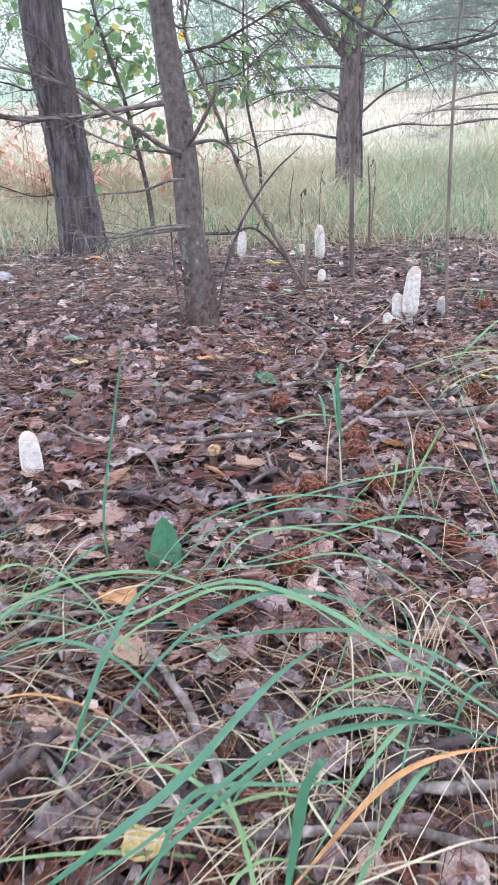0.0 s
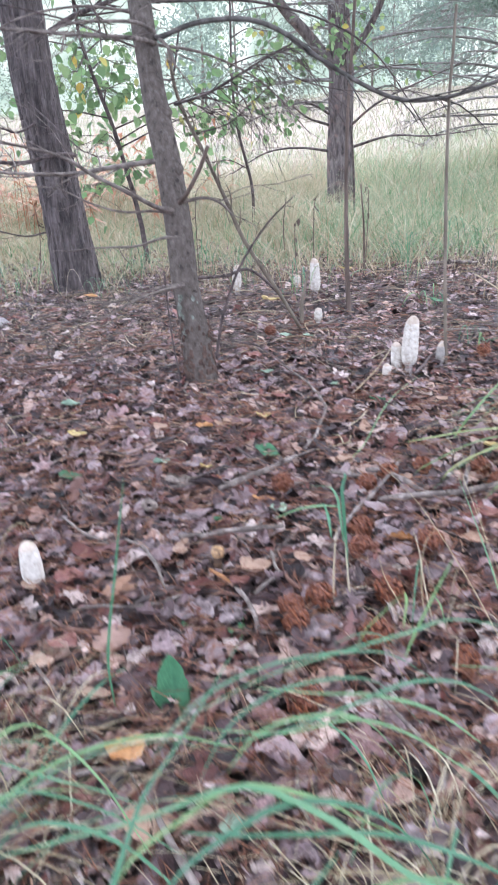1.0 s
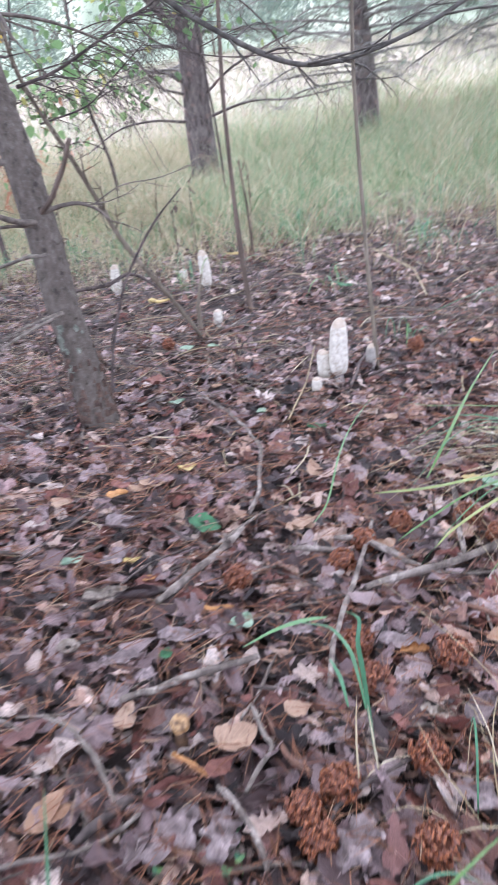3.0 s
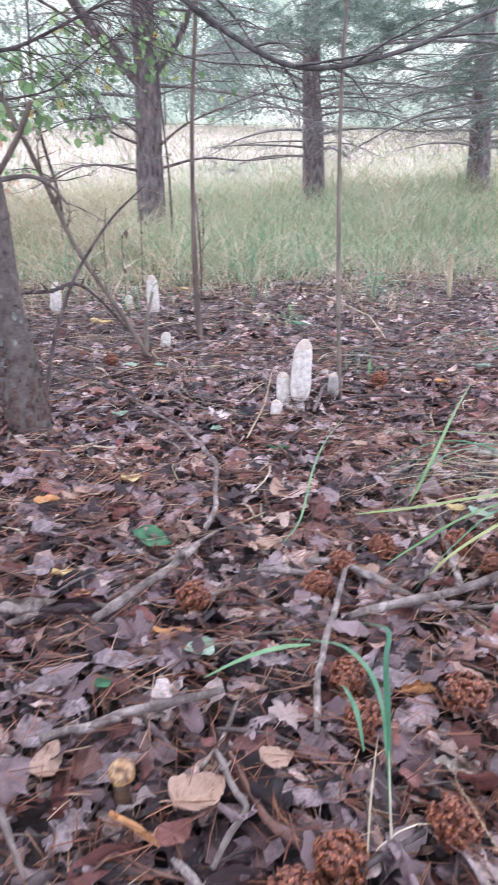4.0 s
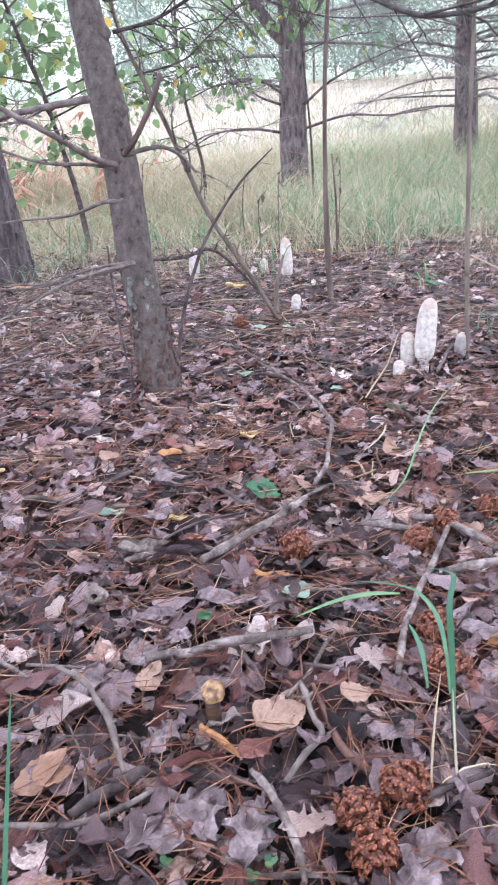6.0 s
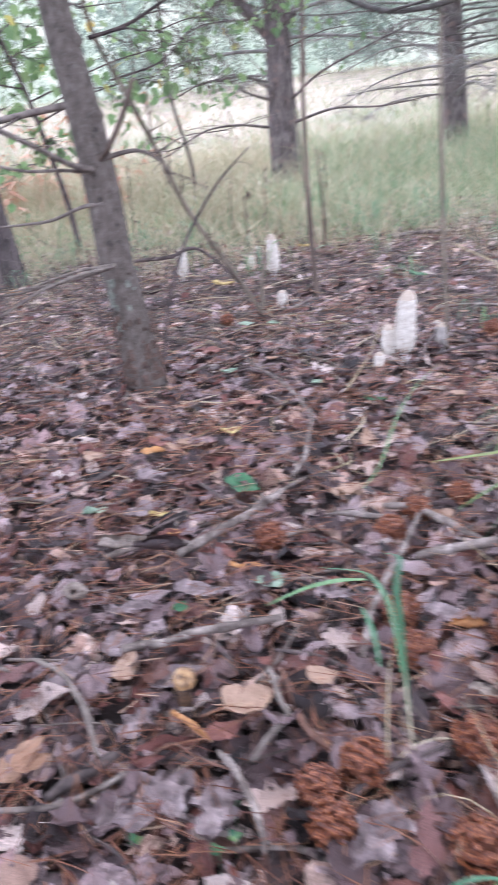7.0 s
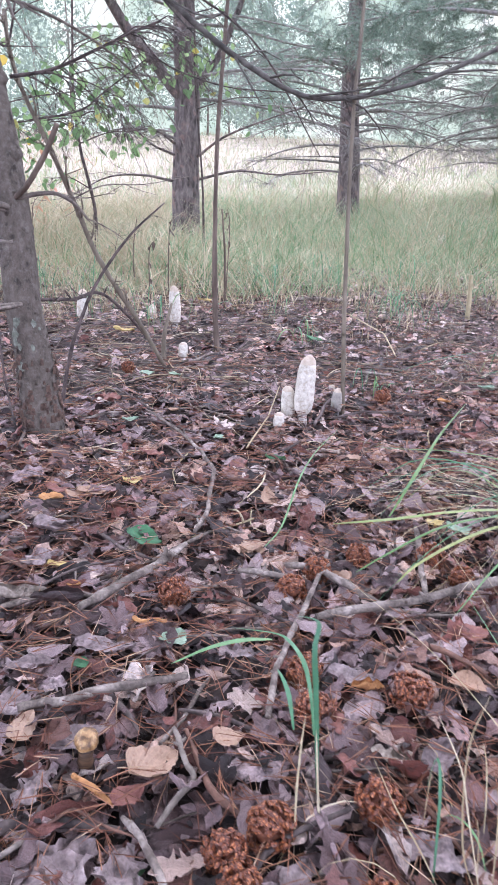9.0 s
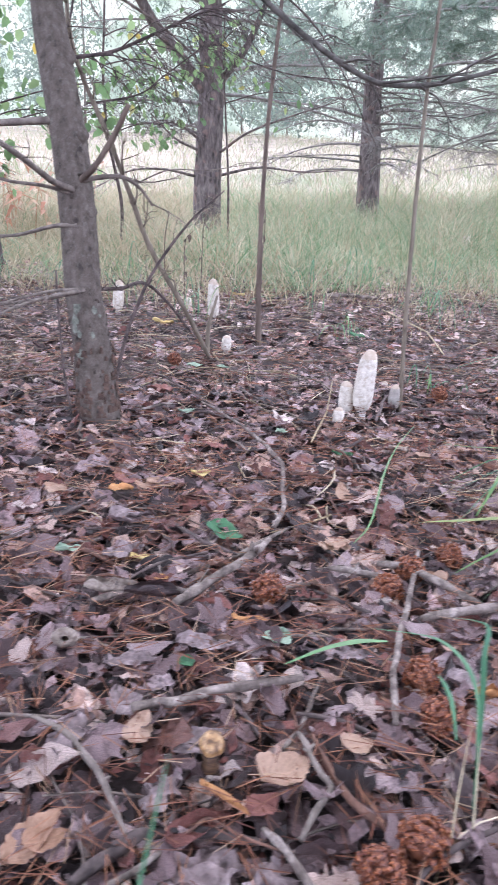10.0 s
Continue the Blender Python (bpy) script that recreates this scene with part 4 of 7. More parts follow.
def far_pine(label, pts, radii, top, seed, z0=0.55, live=1.5, count=30, reach=2.3, plates=True, ridge=0.05, twig=HAZETWIG):
    tree = thing("pine_tree", label, "tree", on_ground(pts[0]), group="pines at the edge of the meadow")
    pts = [(pts[0][0], pts[0][1], gh(pts[0][0], pts[0][1]) - 0.1)] + list(pts[1:])
    full = straighten(pts, top, 0.8)
    g = Geo()
    line = tube(g, full, radii + [radii[-1] * k for k in (0.95, 0.85, 0.7, 0.55, 0.4, 0.25)], segs=40, n=200, rough=0.08, ridge=bark_ridges(seed * 1.3, ridge, 3.6, 4.0))
    part("trunk", g, HAZEBARK, tree)
    r = random.Random(seed)
    b = gh(pts[0][0], pts[0][1])
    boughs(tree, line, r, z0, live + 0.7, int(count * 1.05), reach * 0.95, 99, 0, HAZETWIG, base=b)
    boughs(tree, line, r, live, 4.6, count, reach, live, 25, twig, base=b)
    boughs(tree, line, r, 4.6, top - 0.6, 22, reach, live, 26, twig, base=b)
    return tree, line


pa, la = far_pine("forked pine with rough grey bark standing in the grass", [(1.035, 9.600, 0.140), (1.035, 9.600, 0.840), (1.050, 9.600, 1.530), (1.020, 9.600, 2.000), (1.010, 9.600, 2.500)],
                  [0.170, 0.145, 0.138, 0.122, 0.112], 9.0, 51, z0=0.9, live=2.0, count=15, reach=2.0, twig=HAZETWIG)
for pts, radii, lab in (([(1.030, 9.600, 1.400), (0.990, 9.580, 1.480), (0.896, 9.550, 1.560), (0.656, 9.500, 1.830), (0.423, 9.450, 2.060), (0.300, 9.400, 2.220), (0.060, 9.350, 2.600), (-0.120, 9.300, 3.000)],
                         [0.085, 0.066, 0.058, 0.05, 0.04], "thick rough side limb"),
                        ([(1.050, 9.600, 1.420), (1.100, 9.600, 1.520), (1.168, 9.600, 1.630), (1.376, 9.600, 1.893), (1.517, 9.600, 2.176), (1.640, 9.600, 2.480), (1.760, 9.600, 2.900)],
                         [0.06, 0.042, 0.036, 0.03, 0.025], "slender upright side limb")):
    g = Geo()
    tube(g, pts, radii, segs=18, n=44, rough=0.1, ridge=bark_ridges(8, 0.03, 3, 6))
    part("branch", g, HAZEBARK, pa, lab)
limb(pa, [(0.873, 9.500, 0.613), (0.510, 9.300, 0.663), (0.141, 9.100, 0.625), (-0.238, 8.900, 0.430)], 0.022, 0.006, 710, 12, 0.42, HAZEBARK, depth=2, lo=0.25)
limb(pa, [(1.173, 9.500, 0.641), (1.571, 9.300, 0.737), (2.038, 9.100, 0.714), (2.648, 9.000, 0.775)], 0.022, 0.006, 711, 12, 0.42, HAZEBARK, depth=2, lo=0.25)
limb(pa, [(0.885, 9.500, 0.891), (0.619, 9.200, 0.977), (0.368, 9.000, 1.166)], 0.022, 0.006, 712, 12, 0.42, HAZEBARK, depth=2, lo=0.25)
limb(pa, [(1.151, 9.500, 0.877), (1.425, 9.300, 1.087), (1.845, 9.000, 1.262), (2.266, 8.800, 1.409)], 0.022, 0.006, 713, 12, 0.42, HAZEBARK, depth=2, lo=0.25)
limb(pa, [(0.894, 9.500, 1.007), (0.716, 9.300, 1.099), (0.527, 9.200, 1.136)], 0.022, 0.006, 714, 12, 0.42, HAZEBARK, depth=2, lo=0.25)
pb, lb = far_pine("straight pine with reddish upper bark in tall grass", [(3.715, 11.670, 0.377), (3.658, 11.670, 1.167), (3.614, 11.670, 1.872), (3.611, 11.670, 2.543), (3.630, 11.670, 3.056)],
                  [0.175, 0.146, 0.128, 0.12, 0.11], 9.0, 52, reach=2.0)
pc, lc = far_pine("pine at the meadow edge with low drooping boughs", [(6.708, 12.150, 0.473), (6.652, 12.150, 1.171), (6.600, 12.150, 1.904), (6.569, 12.150, 2.604), (6.531, 12.150, 3.347)],
                  [0.2, 0.168, 0.152, 0.144, 0.128], 9.0, 53, live=1.1, reach=2.3)

pd, ld = far_pine("pine whose soft drooping boughs hang into the clearing", [(5.1, 8.2, 0.0), (5.12, 8.2, 1.0), (5.1, 8.22, 2.0), (5.08, 8.25, 3.0)],
                  [0.2, 0.17, 0.16, 0.15], 9.0, 54, z0=1.0, live=1.3, count=13, reach=2.5, twig=HAZETWIG)
r = random.Random(58)
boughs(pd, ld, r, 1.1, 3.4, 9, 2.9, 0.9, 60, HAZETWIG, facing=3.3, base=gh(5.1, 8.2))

# saplings and dry stems
def stem(name, label, category, pts, radii, mat, knots=5, seed=0, twigs=0, length=0.1):
    ob = thing(name, label, category, on_ground(pts[0]))
    pts = [(pts[0][0], pts[0][1], gh(pts[0][0], pts[0][1]) - 0.02)] + list(pts[1:])
    g = Geo()
    r = random.Random(seed)
    line = tube(g, pts, radii, segs=12, n=70, rough=0.2)
    part("stalk", g, mat, ob)
    for k in range(knots):
        i = r.randrange(5, 62)
        rad = np.interp(i / 70, np.linspace(0, 1, len(radii)), radii)
        g2 = Geo()
        c = np.array(line[i])
        tube(g2, [c - (0, 0, rad * 1.2), c, c + (0, 0, rad * 1.2)], [rad * 0.9, rad * 1.22, rad * 0.9], segs=10, n=7, rough=0.3)
        part("knot", g2, mat, ob)
    if twigs:
        for k in range(twigs):
            g3 = Geo()
            i = int(len(line) * (0.15 + 0.75 * k / twigs))
            twigs_off(g3, line[i:i + 6], r, 1, length, max(0.001, radii[-1] * 0.6), depth=2, sag=0.0)
            part("twig", g3, mat, ob)
    return ob, line


stem("dead_sapling", "tall reddish-brown dead stem standing upright in the litter", "sapling", [(0.460, 3.580, -0.006), (0.450, 3.580, 0.160), (0.446, 3.580, 0.305), (0.445, 3.580, 0.502), (0.449, 3.580, 0.743), (0.459, 3.580, 0.918), (0.471, 3.580, 1.084), (0.483, 3.580, 1.274)],
     [0.012, 0.0105, 0.0095, 0.008, 0.0075, 0.007, 0.0065, 0.006], STALK, 6, 1)
stem("sapling_stem", "thin straight grey sapling stem beside the white mushrooms", "sapling", [(0.681, 2.680, 0.001), (0.663, 2.680, 0.247), (0.656, 2.680, 0.415), (0.649, 2.680, 0.612), (0.647, 2.680, 0.793), (0.651, 2.680, 0.906), (0.654, 2.680, 1.035)],
     [0.0062, 0.0058, 0.0054, 0.005, 0.0046, 0.0042, 0.004], GREYSTALK, 5, 2)
ln_ob, ln_line = stem("leaning_sapling", "thin dead sapling leaning across the clearing", "sapling", [(0.251, 3.250, 0.006), (0.143, 3.200, 0.150), (0.020, 3.150, 0.358), (-0.044, 3.120, 0.518), (-0.104, 3.100, 0.666), (-0.168, 3.100, 0.807), (-0.198, 3.100, 0.908), (-0.206, 3.100, 1.012)],
     [0.0075, 0.0075, 0.0075, 0.007, 0.0065, 0.006, 0.006], GREYSTALK, 6, 3, 12, 0.12)
stem("dead_seedling", "thin dark dead seedling with bare side twigs", "seedling", [(-0.107, 2.820, -0.005), (-0.071, 2.820, 0.129), (-0.035, 2.820, 0.236), (0.014, 2.830, 0.337), (0.102, 2.850, 0.454), (0.197, 2.880, 0.538)],
     [0.0055, 0.005, 0.0045, 0.0035, 0.0018], DARKTWIG, 2, 4, 9, 0.12)
stem("fallen_branch", "thin dead branch propped across the litter", "branch", [(0.250, 3.600, 0.262), (0.043, 3.450, 0.202), (-0.075, 3.350, 0.208), (-0.186, 3.300, 0.214)], [0.004, 0.006, 0.006], DARKTWIG, 1, 5, 5, 0.1)
stem("dry_weed", "dry reddish weed stalk with withered leaves", "weed", [(0.661, 4.600, 0.089), (0.657, 4.600, 0.230), (0.647, 4.600, 0.367), (0.637, 4.600, 0.474)], [0.006, 0.005, 0.003], STALK, 3, 6, 10, 0.07)
stem("dry_weed", "slim straw-coloured weed stalk at the grass edge", "weed", [(0.225, 5.200, 0.042), (0.217, 5.200, 0.203), (0.241, 5.200, 0.390)], [0.004, 0.003, 0.002], STALK, 2, 7, 6, 0.08)


def fern(pts, label, seed, n=5):
    """A withered rust-coloured weed: thin stalk and drooping shrivelled leaves."""
    ob = thing("withered_weed", label, "weed", on_ground(pts[0]))
    r = random.Random(seed)
    g = Geo()
    line = tube(g, [(pts[0][0], pts[0][1], gh(pts[0][0], pts[0][1]) - 0.02)] + list(pts[1:]), [0.003, 0.0022, 0.0012], segs=6, n=16)
    part("stalk", g, STALK, ob)
    for k in range(n):
        i = 4 + int(11 * k / n)
        v, f, uv = leaf_shape(r, False, n=7, m=3, wide=0.22, curl=1.4, bend=0.5, ripple=0.1, stalk=False)
        part("leaf", Geo().add(turned(np.array(v) + (0.5, 0, 0), r.uniform(0.02, 0.045), r.uniform(0, 6.28), r.uniform(0.5, 1.3), 0, line[i]), f, uv), STALK, ob)


fern([(-0.297, 4.600, 0.309), (-0.289, 4.600, 0.417), (-0.249, 4.600, 0.520)], "withered rust-brown weed at the grass edge", 1)
fern([(0.679, 4.700, 0.247), (0.696, 4.700, 0.375), (0.681, 4.700, 0.474)], "thin rust-coloured withered weed before the forked pine", 2)
fern([(0.383, 4.800, 0.225), (0.390, 4.800, 0.342), (0.421, 4.800, 0.426)], "low withered weed with curled rusty leaves", 3)
fern([(0.268, 4.500, 0.178), (0.262, 4.500, 0.261), (0.302, 4.500, 0.333)], "withered brown weed standing in dry grass", 4, 4)
fern([(-1.325, 4.900, 0.044), (-1.285, 4.900, 0.245), (-1.287, 4.900, 0.441)], "tall rust-coloured withered weed by the old pine", 5, 7)
stem("dry_stalk", "short pale dead stalk at the edge of the grass", "stalk", [(1.847, 4.200, 0.035), (1.841, 4.200, 0.123), (1.836, 4.200, 0.204)], [0.012, 0.011, 0.009], STRAW, 1, 19)


# broadleaf saplings with thin green leaves
LEAF = [leaf_shape(random.Random(70 + k), False, n=6, m=3, wide=0.40, curl=0.5, bend=0.3, ripple=0.04) for k in range(5)]
LEAFMESH = []
for k, (v, f, uv) in enumerate(LEAF):
    q = Geo().add(v, f, uv)
    LEAFMESH.append(mesh_of("leaf", q, FOLIAGE))


def leafy(name, label, pts, radii, seed, spots, leaf=0.07, stemmat=DARKTWIG):
    """A sapling: stem, side shoots that reach its leaf sprays, and single hanging leaves. spots: (centre, spread, count)."""
    ob = thing(name, label, "sapling", on_ground(pts[0]))
    o = Vector(ob.location)
    r = random.Random(seed)
    g = Geo()
    pts = [(pts[0][0], pts[0][1], gh(pts[0][0], pts[0][1]) - 0.03)] + list(pts[1:])
    line = tube(g, pts, radii, segs=8, n=50, rough=0.15)
    part("stem", g, stemmat, ob)
    for c, spread, count in spots:
        c = np.array(c, float)
        near = min(line, key=lambda p: np.linalg.norm(p - c) + 1.2 * max(0, p[2] - c[2]))
        g = Geo()
        bl = tube(g, [near, near * 0.5 + c * 0.5 + (0, 0, 0.06), c + (0, 0, 0.03)], [0.006, 0.004, 0.002], segs=5, n=10)
        sh = twigs_off(g, bl, r, 11, spread * 1.4, 0.002, depth=2, lo=0.4)
        part("branch", g, stemmat, ob)
        for k in range(int(count * 1.5)):
            s = r.choice(sh)
            p = np.array(s[r.randrange(1, len(s))]) + np.array([r.gauss(0, leaf * 0.7) for _ in range(3)])
            if k % 5 < 2:
                p = c + np.array([r.gauss(0, spread * 0.8) for _ in range(3)])
            if np.linalg.norm(p - c) > spread * 2.4:
                p = c + np.array([r.gauss(0, spread * 0.45) for _ in range(3)])
            lf = new("leaf", r.choice(LEAFMESH))
            lf.parent = ob
            sz = leaf * r.uniform(0.7, 1.15)
            lf.matrix_basis = Matrix.LocRotScale(Vector(p) - o, Euler((r.gauss(0, 0.6), r.gauss(0.9, 0.5), r.uniform(0, 6.28))), (sz, sz, sz))
    return ob


leafy("leafy_sapling", "slim young broadleaf tree with hanging light green leaves", [(-0.711, 5.400, 0.058), (-0.738, 5.400, 0.272), (-0.796, 5.400, 0.591), (-0.863, 5.400, 0.895), (-0.932, 5.400, 1.123), (-0.996, 5.400, 1.372), (-1.017, 5.400, 1.669)], [0.018, 0.015, 0.013, 0.011, 0.008], 81,
      [((-0.994, 5.400, 1.219), 0.20, 26), ((-0.812, 5.200, 1.037), 0.2, 24), ((-1.172, 5.500, 1.140), 0.18, 16), ((-0.910, 5.300, 0.760), 0.2, 22), ((-0.742, 5.300, 0.589), 0.17, 16),
       ((-0.788, 5.600, 1.335), 0.18, 18), ((-0.997, 5.400, 0.456), 0.16, 12), ((-1.461, 5.500, 0.917), 0.16, 12), ((-1.569, 5.500, 1.325), 0.2, 14), ((-0.936, 5.600, 1.027), 0.24, 34), ((-0.830, 5.700, 1.212), 0.24, 30), ((-0.087, 5.500, 0.898), 0.24, 26), ((-0.388, 5.500, 0.860), 0.22, 22), ((0.153, 5.500, 1.063), 0.2, 18)], 0.068)
leafy("leafy_sapling", "thin young broadleaf tree with bright leaf sprays", [(-0.002, 6.800, -0.004), (0.005, 6.800, 0.380), (-0.088, 6.800, 0.829), (-0.118, 6.800, 1.213), (-0.106, 6.800, 1.577), (-0.094, 6.800, 1.924)], [0.014, 0.012, 0.009, 0.006], 82,
      [((-0.353, 6.800, 0.937), 0.2, 18), ((0.117, 6.800, 1.015), 0.22, 24), ((0.372, 6.900, 1.320), 0.2, 22), ((0.380, 6.700, 0.902), 0.18, 18), ((-0.214, 6.800, 1.291), 0.2, 18), ((0.172, 6.800, 1.497), 0.2, 16), ((-0.327, 6.800, 0.560), 0.14, 8)], 0.062)
leafy("leafy_sapling", "young broadleaf shoots close to the forked pine", [(0.948, 7.449, 0.207), (0.932, 7.449, 0.543), (0.895, 7.449, 0.990), (0.860, 7.449, 1.415), (0.850, 7.449, 1.819)], [0.011, 0.009, 0.007, 0.004], 83,
      [((0.837, 7.383, 1.650), 0.23, 17), ((0.921, 7.383, 1.405), 0.18, 13), ((0.739, 7.383, 1.472), 0.15, 7), ((1.529, 7.383, 1.259), 0.17, 7), ((0.773, 7.383, 1.468), 0.23, 12), ((1.003, 7.383, 1.659), 0.23, 10)], 0.072)

# a pale lichened stone among the leaves
g = Geo()
c = [(-1.195, 3.644)][0]
cz = gh(*c)
for i in range(9):
    for j in range(18):
        th, ph = math.pi * i / 8, 2 * math.pi * j / 18
        d = np.array((math.sin(th) * math.cos(ph), math.sin(th) * math.sin(ph), math.cos(th)))
        k = 1 + 0.22 * noise.noise((d[0] * 1.7 + 3, d[1] * 1.7, d[2] * 1.7))
        g.v.append((c[0] + d[0] * 0.085 * k, c[1] + d[1] * 0.06 * k, cz + 0.018 + d[2] * 0.036 * k))
g.f = [(i * 18 + j, i * 18 + (j + 1) % 18, (i + 1) * 18 + (j + 1) % 18, (i + 1) * 18 + j) for i in range(8) for j in range(18)]
single("stone", g, STONE, "pale grey stone lying in the dead leaves", "stone", (c[0], c[1], cz))


# ---------------------------------------------------------------- mushrooms
def lathe(geo, axis, profile, segs=24, wob=0.0, seed=0.0):
    """A body of revolution about a bent axis: axis is a function height -> centre; profile: (height, radius)."""
    n = len(geo.v)
    for h, rad in profile:
        c = axis(h)
        for k in range(segs):
            w = 2 * math.pi * k / segs
            q = 1 + wob * noise.noise((math.cos(w) * 1.6 + seed, math.sin(w) * 1.6, h * 40))
            geo.v.append((c[0] + math.cos(w) * rad * q, c[1] + math.sin(w) * rad * q, c[2]))
    m = len(profile)
    for i in range(m - 1):
        for k in range(segs):
            k2 = (k + 1) % segs
            geo.f.append((n + i * segs + k, n + i * segs + k2, n + (i + 1) * segs + k2, n + (i + 1) * segs + k))
    geo.f.append(tuple(n + (m - 1) * segs + k for k in range(segs)))


def inkcap(p, h, rad, label, seed, lean=(0.0, 0.0), foot=0.16, shaggy=46, pinch=0.80, skin=CAP):
    """A shaggy ink cap: white stem, tall closed cap with a tan crown, and curled scales that stand off it."""
    at = on_ground(p, 0.012)
    ob = thing("shaggy_mushroom", label, "mushroom", at, group="white shaggy mushrooms")
    r = random.Random(seed)

    def axis(z):
        u = z / h
        return (at[0] + lean[0] * h * u * u, at[1] + lean[1] * h * u * u, at[2] + z)
    g = Geo()
    lathe(g, axis, [(-0.035, rad * 0.42), (0.0, rad * 0.5), (h * foot, rad * 0.42), (h * (foot + 0.2), rad * 0.40)], 16, 0.12, seed)
    part("stem", g, STIPE, ob)
    z0 = h * foot
    prof = [(z0 + 0.006, rad * 0.45), (z0, rad * (pinch - 0.06)), (z0 + 0.003, rad * pinch)]
    top = h - z0
    for s, q in ((0.08, 0.90), (0.16, 0.96), (0.26, 1.0), (0.38, 1.0), (0.5, 0.98), (0.62, 0.95), (0.74, 0.90), (0.83, 0.83), (0.90, 0.70), (0.95, 0.53), (0.985, 0.30), (1.0, 0.08)):
        prof.append((z0 + top * s, rad * q))
    g = Geo()
    lathe(g, axis, prof, 36, 0.05, seed + 3)
    cap = part("cap", g, skin, ob)
    g = Geo()
    lathe(g, axis, [(z0 + top * 0.86, rad * 0.81), (z0 + top * 0.905, rad * 0.71), (z0 + top * 0.955, rad * 0.54), (z0 + top * 0.99, rad * 0.31), (z0 + top * 1.006, rad * 0.06)], 24, 0.05, seed + 3)
    part("crown", g, CAPTOP, cap, "tan smooth crown of the cap")
    shaggy = int(0.7 * shaggy)
    for k in range(shaggy):
        s = 0.05 + 0.70 * ((k + r.random()) / shaggy)
        w = k * 2.399 + r.uniform(-0.3, 0.3)
        rr = rad * np.interp(s, [0, 0.16, 0.3, 0.6, 0.83, 1], [0.84, 0.96, 1.0, 0.95, 0.83, 0.1])
        c = np.array(axis(z0 + top * s))
        o = np.array((math.cos(w), math.sin(w), 0))
        sd = np.array((-math.sin(w), math.cos(w), 0))
        wd, ln, off = rad * r.uniform(0.08, 0.22), rad * r.uniform(0.16, 0.36), rad * r.uniform(0.015, 0.065)
        b = c + o * rr * 1.0
        g = Geo()
        e = r.uniform(-0.2, 0.3)
        g.add([b - sd * wd - o * rad * 0.03, b + sd * wd - o * rad * 0.03, b + sd * wd * 0.8 - (0, 0, ln * 0.6) + o * off * 0.6, b - sd * wd * 0.8 - (0, 0, ln * 0.6) + o * off * 0.6,
               b + sd * wd * e - (0, 0, ln) + o * off, b - sd * wd - (0, 0, ln * 0.5) - o * rad * 0.02, b + sd * wd - (0, 0, ln * 0.5) - o * rad * 0.02],
              [(0, 1, 2, 3), (3, 2, 4), (1, 6, 2), (0, 3, 5)])
        part("scale", g, skin, cap)
    return ob


def one(p):
    return p[0]


inkcap(one([(0.544, 2.621)]), 0.180, 0.0264, "tall white shaggy mushroom with a long closed cap", 1, (0.06, 0.0), 0.11, 60, 0.66)
inkcap(one([(0.511, 2.650)]), 0.090, 0.0195, "small pinkish-white shaggy mushroom beside the tall one", 2, (-0.05, 0.0), 0.04, 30)
inkcap(one([(0.463, 2.560)]), 0.050, 0.0145, "tiny white button mushroom at the cluster's foot", 3, (0, 0), 0.08, 16)
inkcap(one([(0.662, 2.689)]), 0.070, 0.0170, "small grey-white shaggy mushroom behind a sapling stem", 4, (0.05, 0), 0.05, 24, 0.8, GREYCAP)
inkcap(one([(0.715, 2.900)]), 0.030, 0.010, "tiny pale mushroom button behind the cluster", 51, (0.1, 0), 0.1, 10)
inkcap(one([(0.336, 3.967)]), 0.180, 0.0255, "tall white shaggy mushroom farther back with torn rim", 6, (-0.03, 0), 0.12, 50, 0.75)
inkcap(one([(0.308, 3.426)]), 0.060, 0.0175, "small oval white mushroom button in the litter", 7, (0.05, 0), 0.08, 18)
inkcap(one([(0.257, 4.268)]), 0.055, 0.0190, "small pale mushroom button under a branch", 8, (0.05, 0), 0.08, 14)
inkcap(one([(-0.064, 4.179)]), 0.140, 0.0245, "greying white shaggy mushroom behind dead twigs", 9, (0.05, 0), 0.08, 36)
inkcap(((-0.337, 1.412, 0.002))[:2], 0.100, 0.0190, "single white shaggy mushroom standing in open litter", 10, (-0.02, 0), 0.10, 44, 0.93)
inkcap(one([(3.352, 7.704)]), 0.13, 0.04, "white mushroom cap half hidden in tall grass", 11, (0, 0), 0.2, 14)

stem("dry_stalk", "short pale dry stalk before a white mushroom", "stalk", [(0.237, 3.400, 0.010), (0.237, 3.400, 0.059), (0.248, 3.400, 0.118), (0.266, 3.400, 0.187)], [0.009, 0.0085, 0.006, 0.004], GREYSTALK, 2, 9)

# the little brown mushroom with a dark ringed stem
c = on_ground(one([(-0.018, 1.440)]), 0.024)
ob = thing("brown_mushroom", "small glossy tan-brown mushroom with a dark stem", "mushroom", c)
g = Geo()
lathe(g, lambda z: (c[0] + z * 0.1, c[1] + z * 0.28, c[2] + z), [(-0.016, 0.0098), (0.002, 0.0092), (0.006, 0.0076), (0.010, 0.0094), (0.014, 0.0074), (0.018, 0.0088), (0.023, 0.0070), (0.033, 0.005)], 16, 0.15, 2.0)
part("stem", g, BROWNSTEM, ob)
g = Geo()
lathe(g, lambda z: (c[0] + z * 0.1, c[1] + z * 0.28, c[2] + z), [(0.029, 0.005), (0.0255, 0.0090), (0.0265, 0.0116), (0.030, 0.0128), (0.034, 0.0125), (0.038, 0.0102), (0.0412, 0.0064), (0.0424, 0.0012)], 24, 0.12, 5.0)
part("cap", g, BROWNCAP, ob)

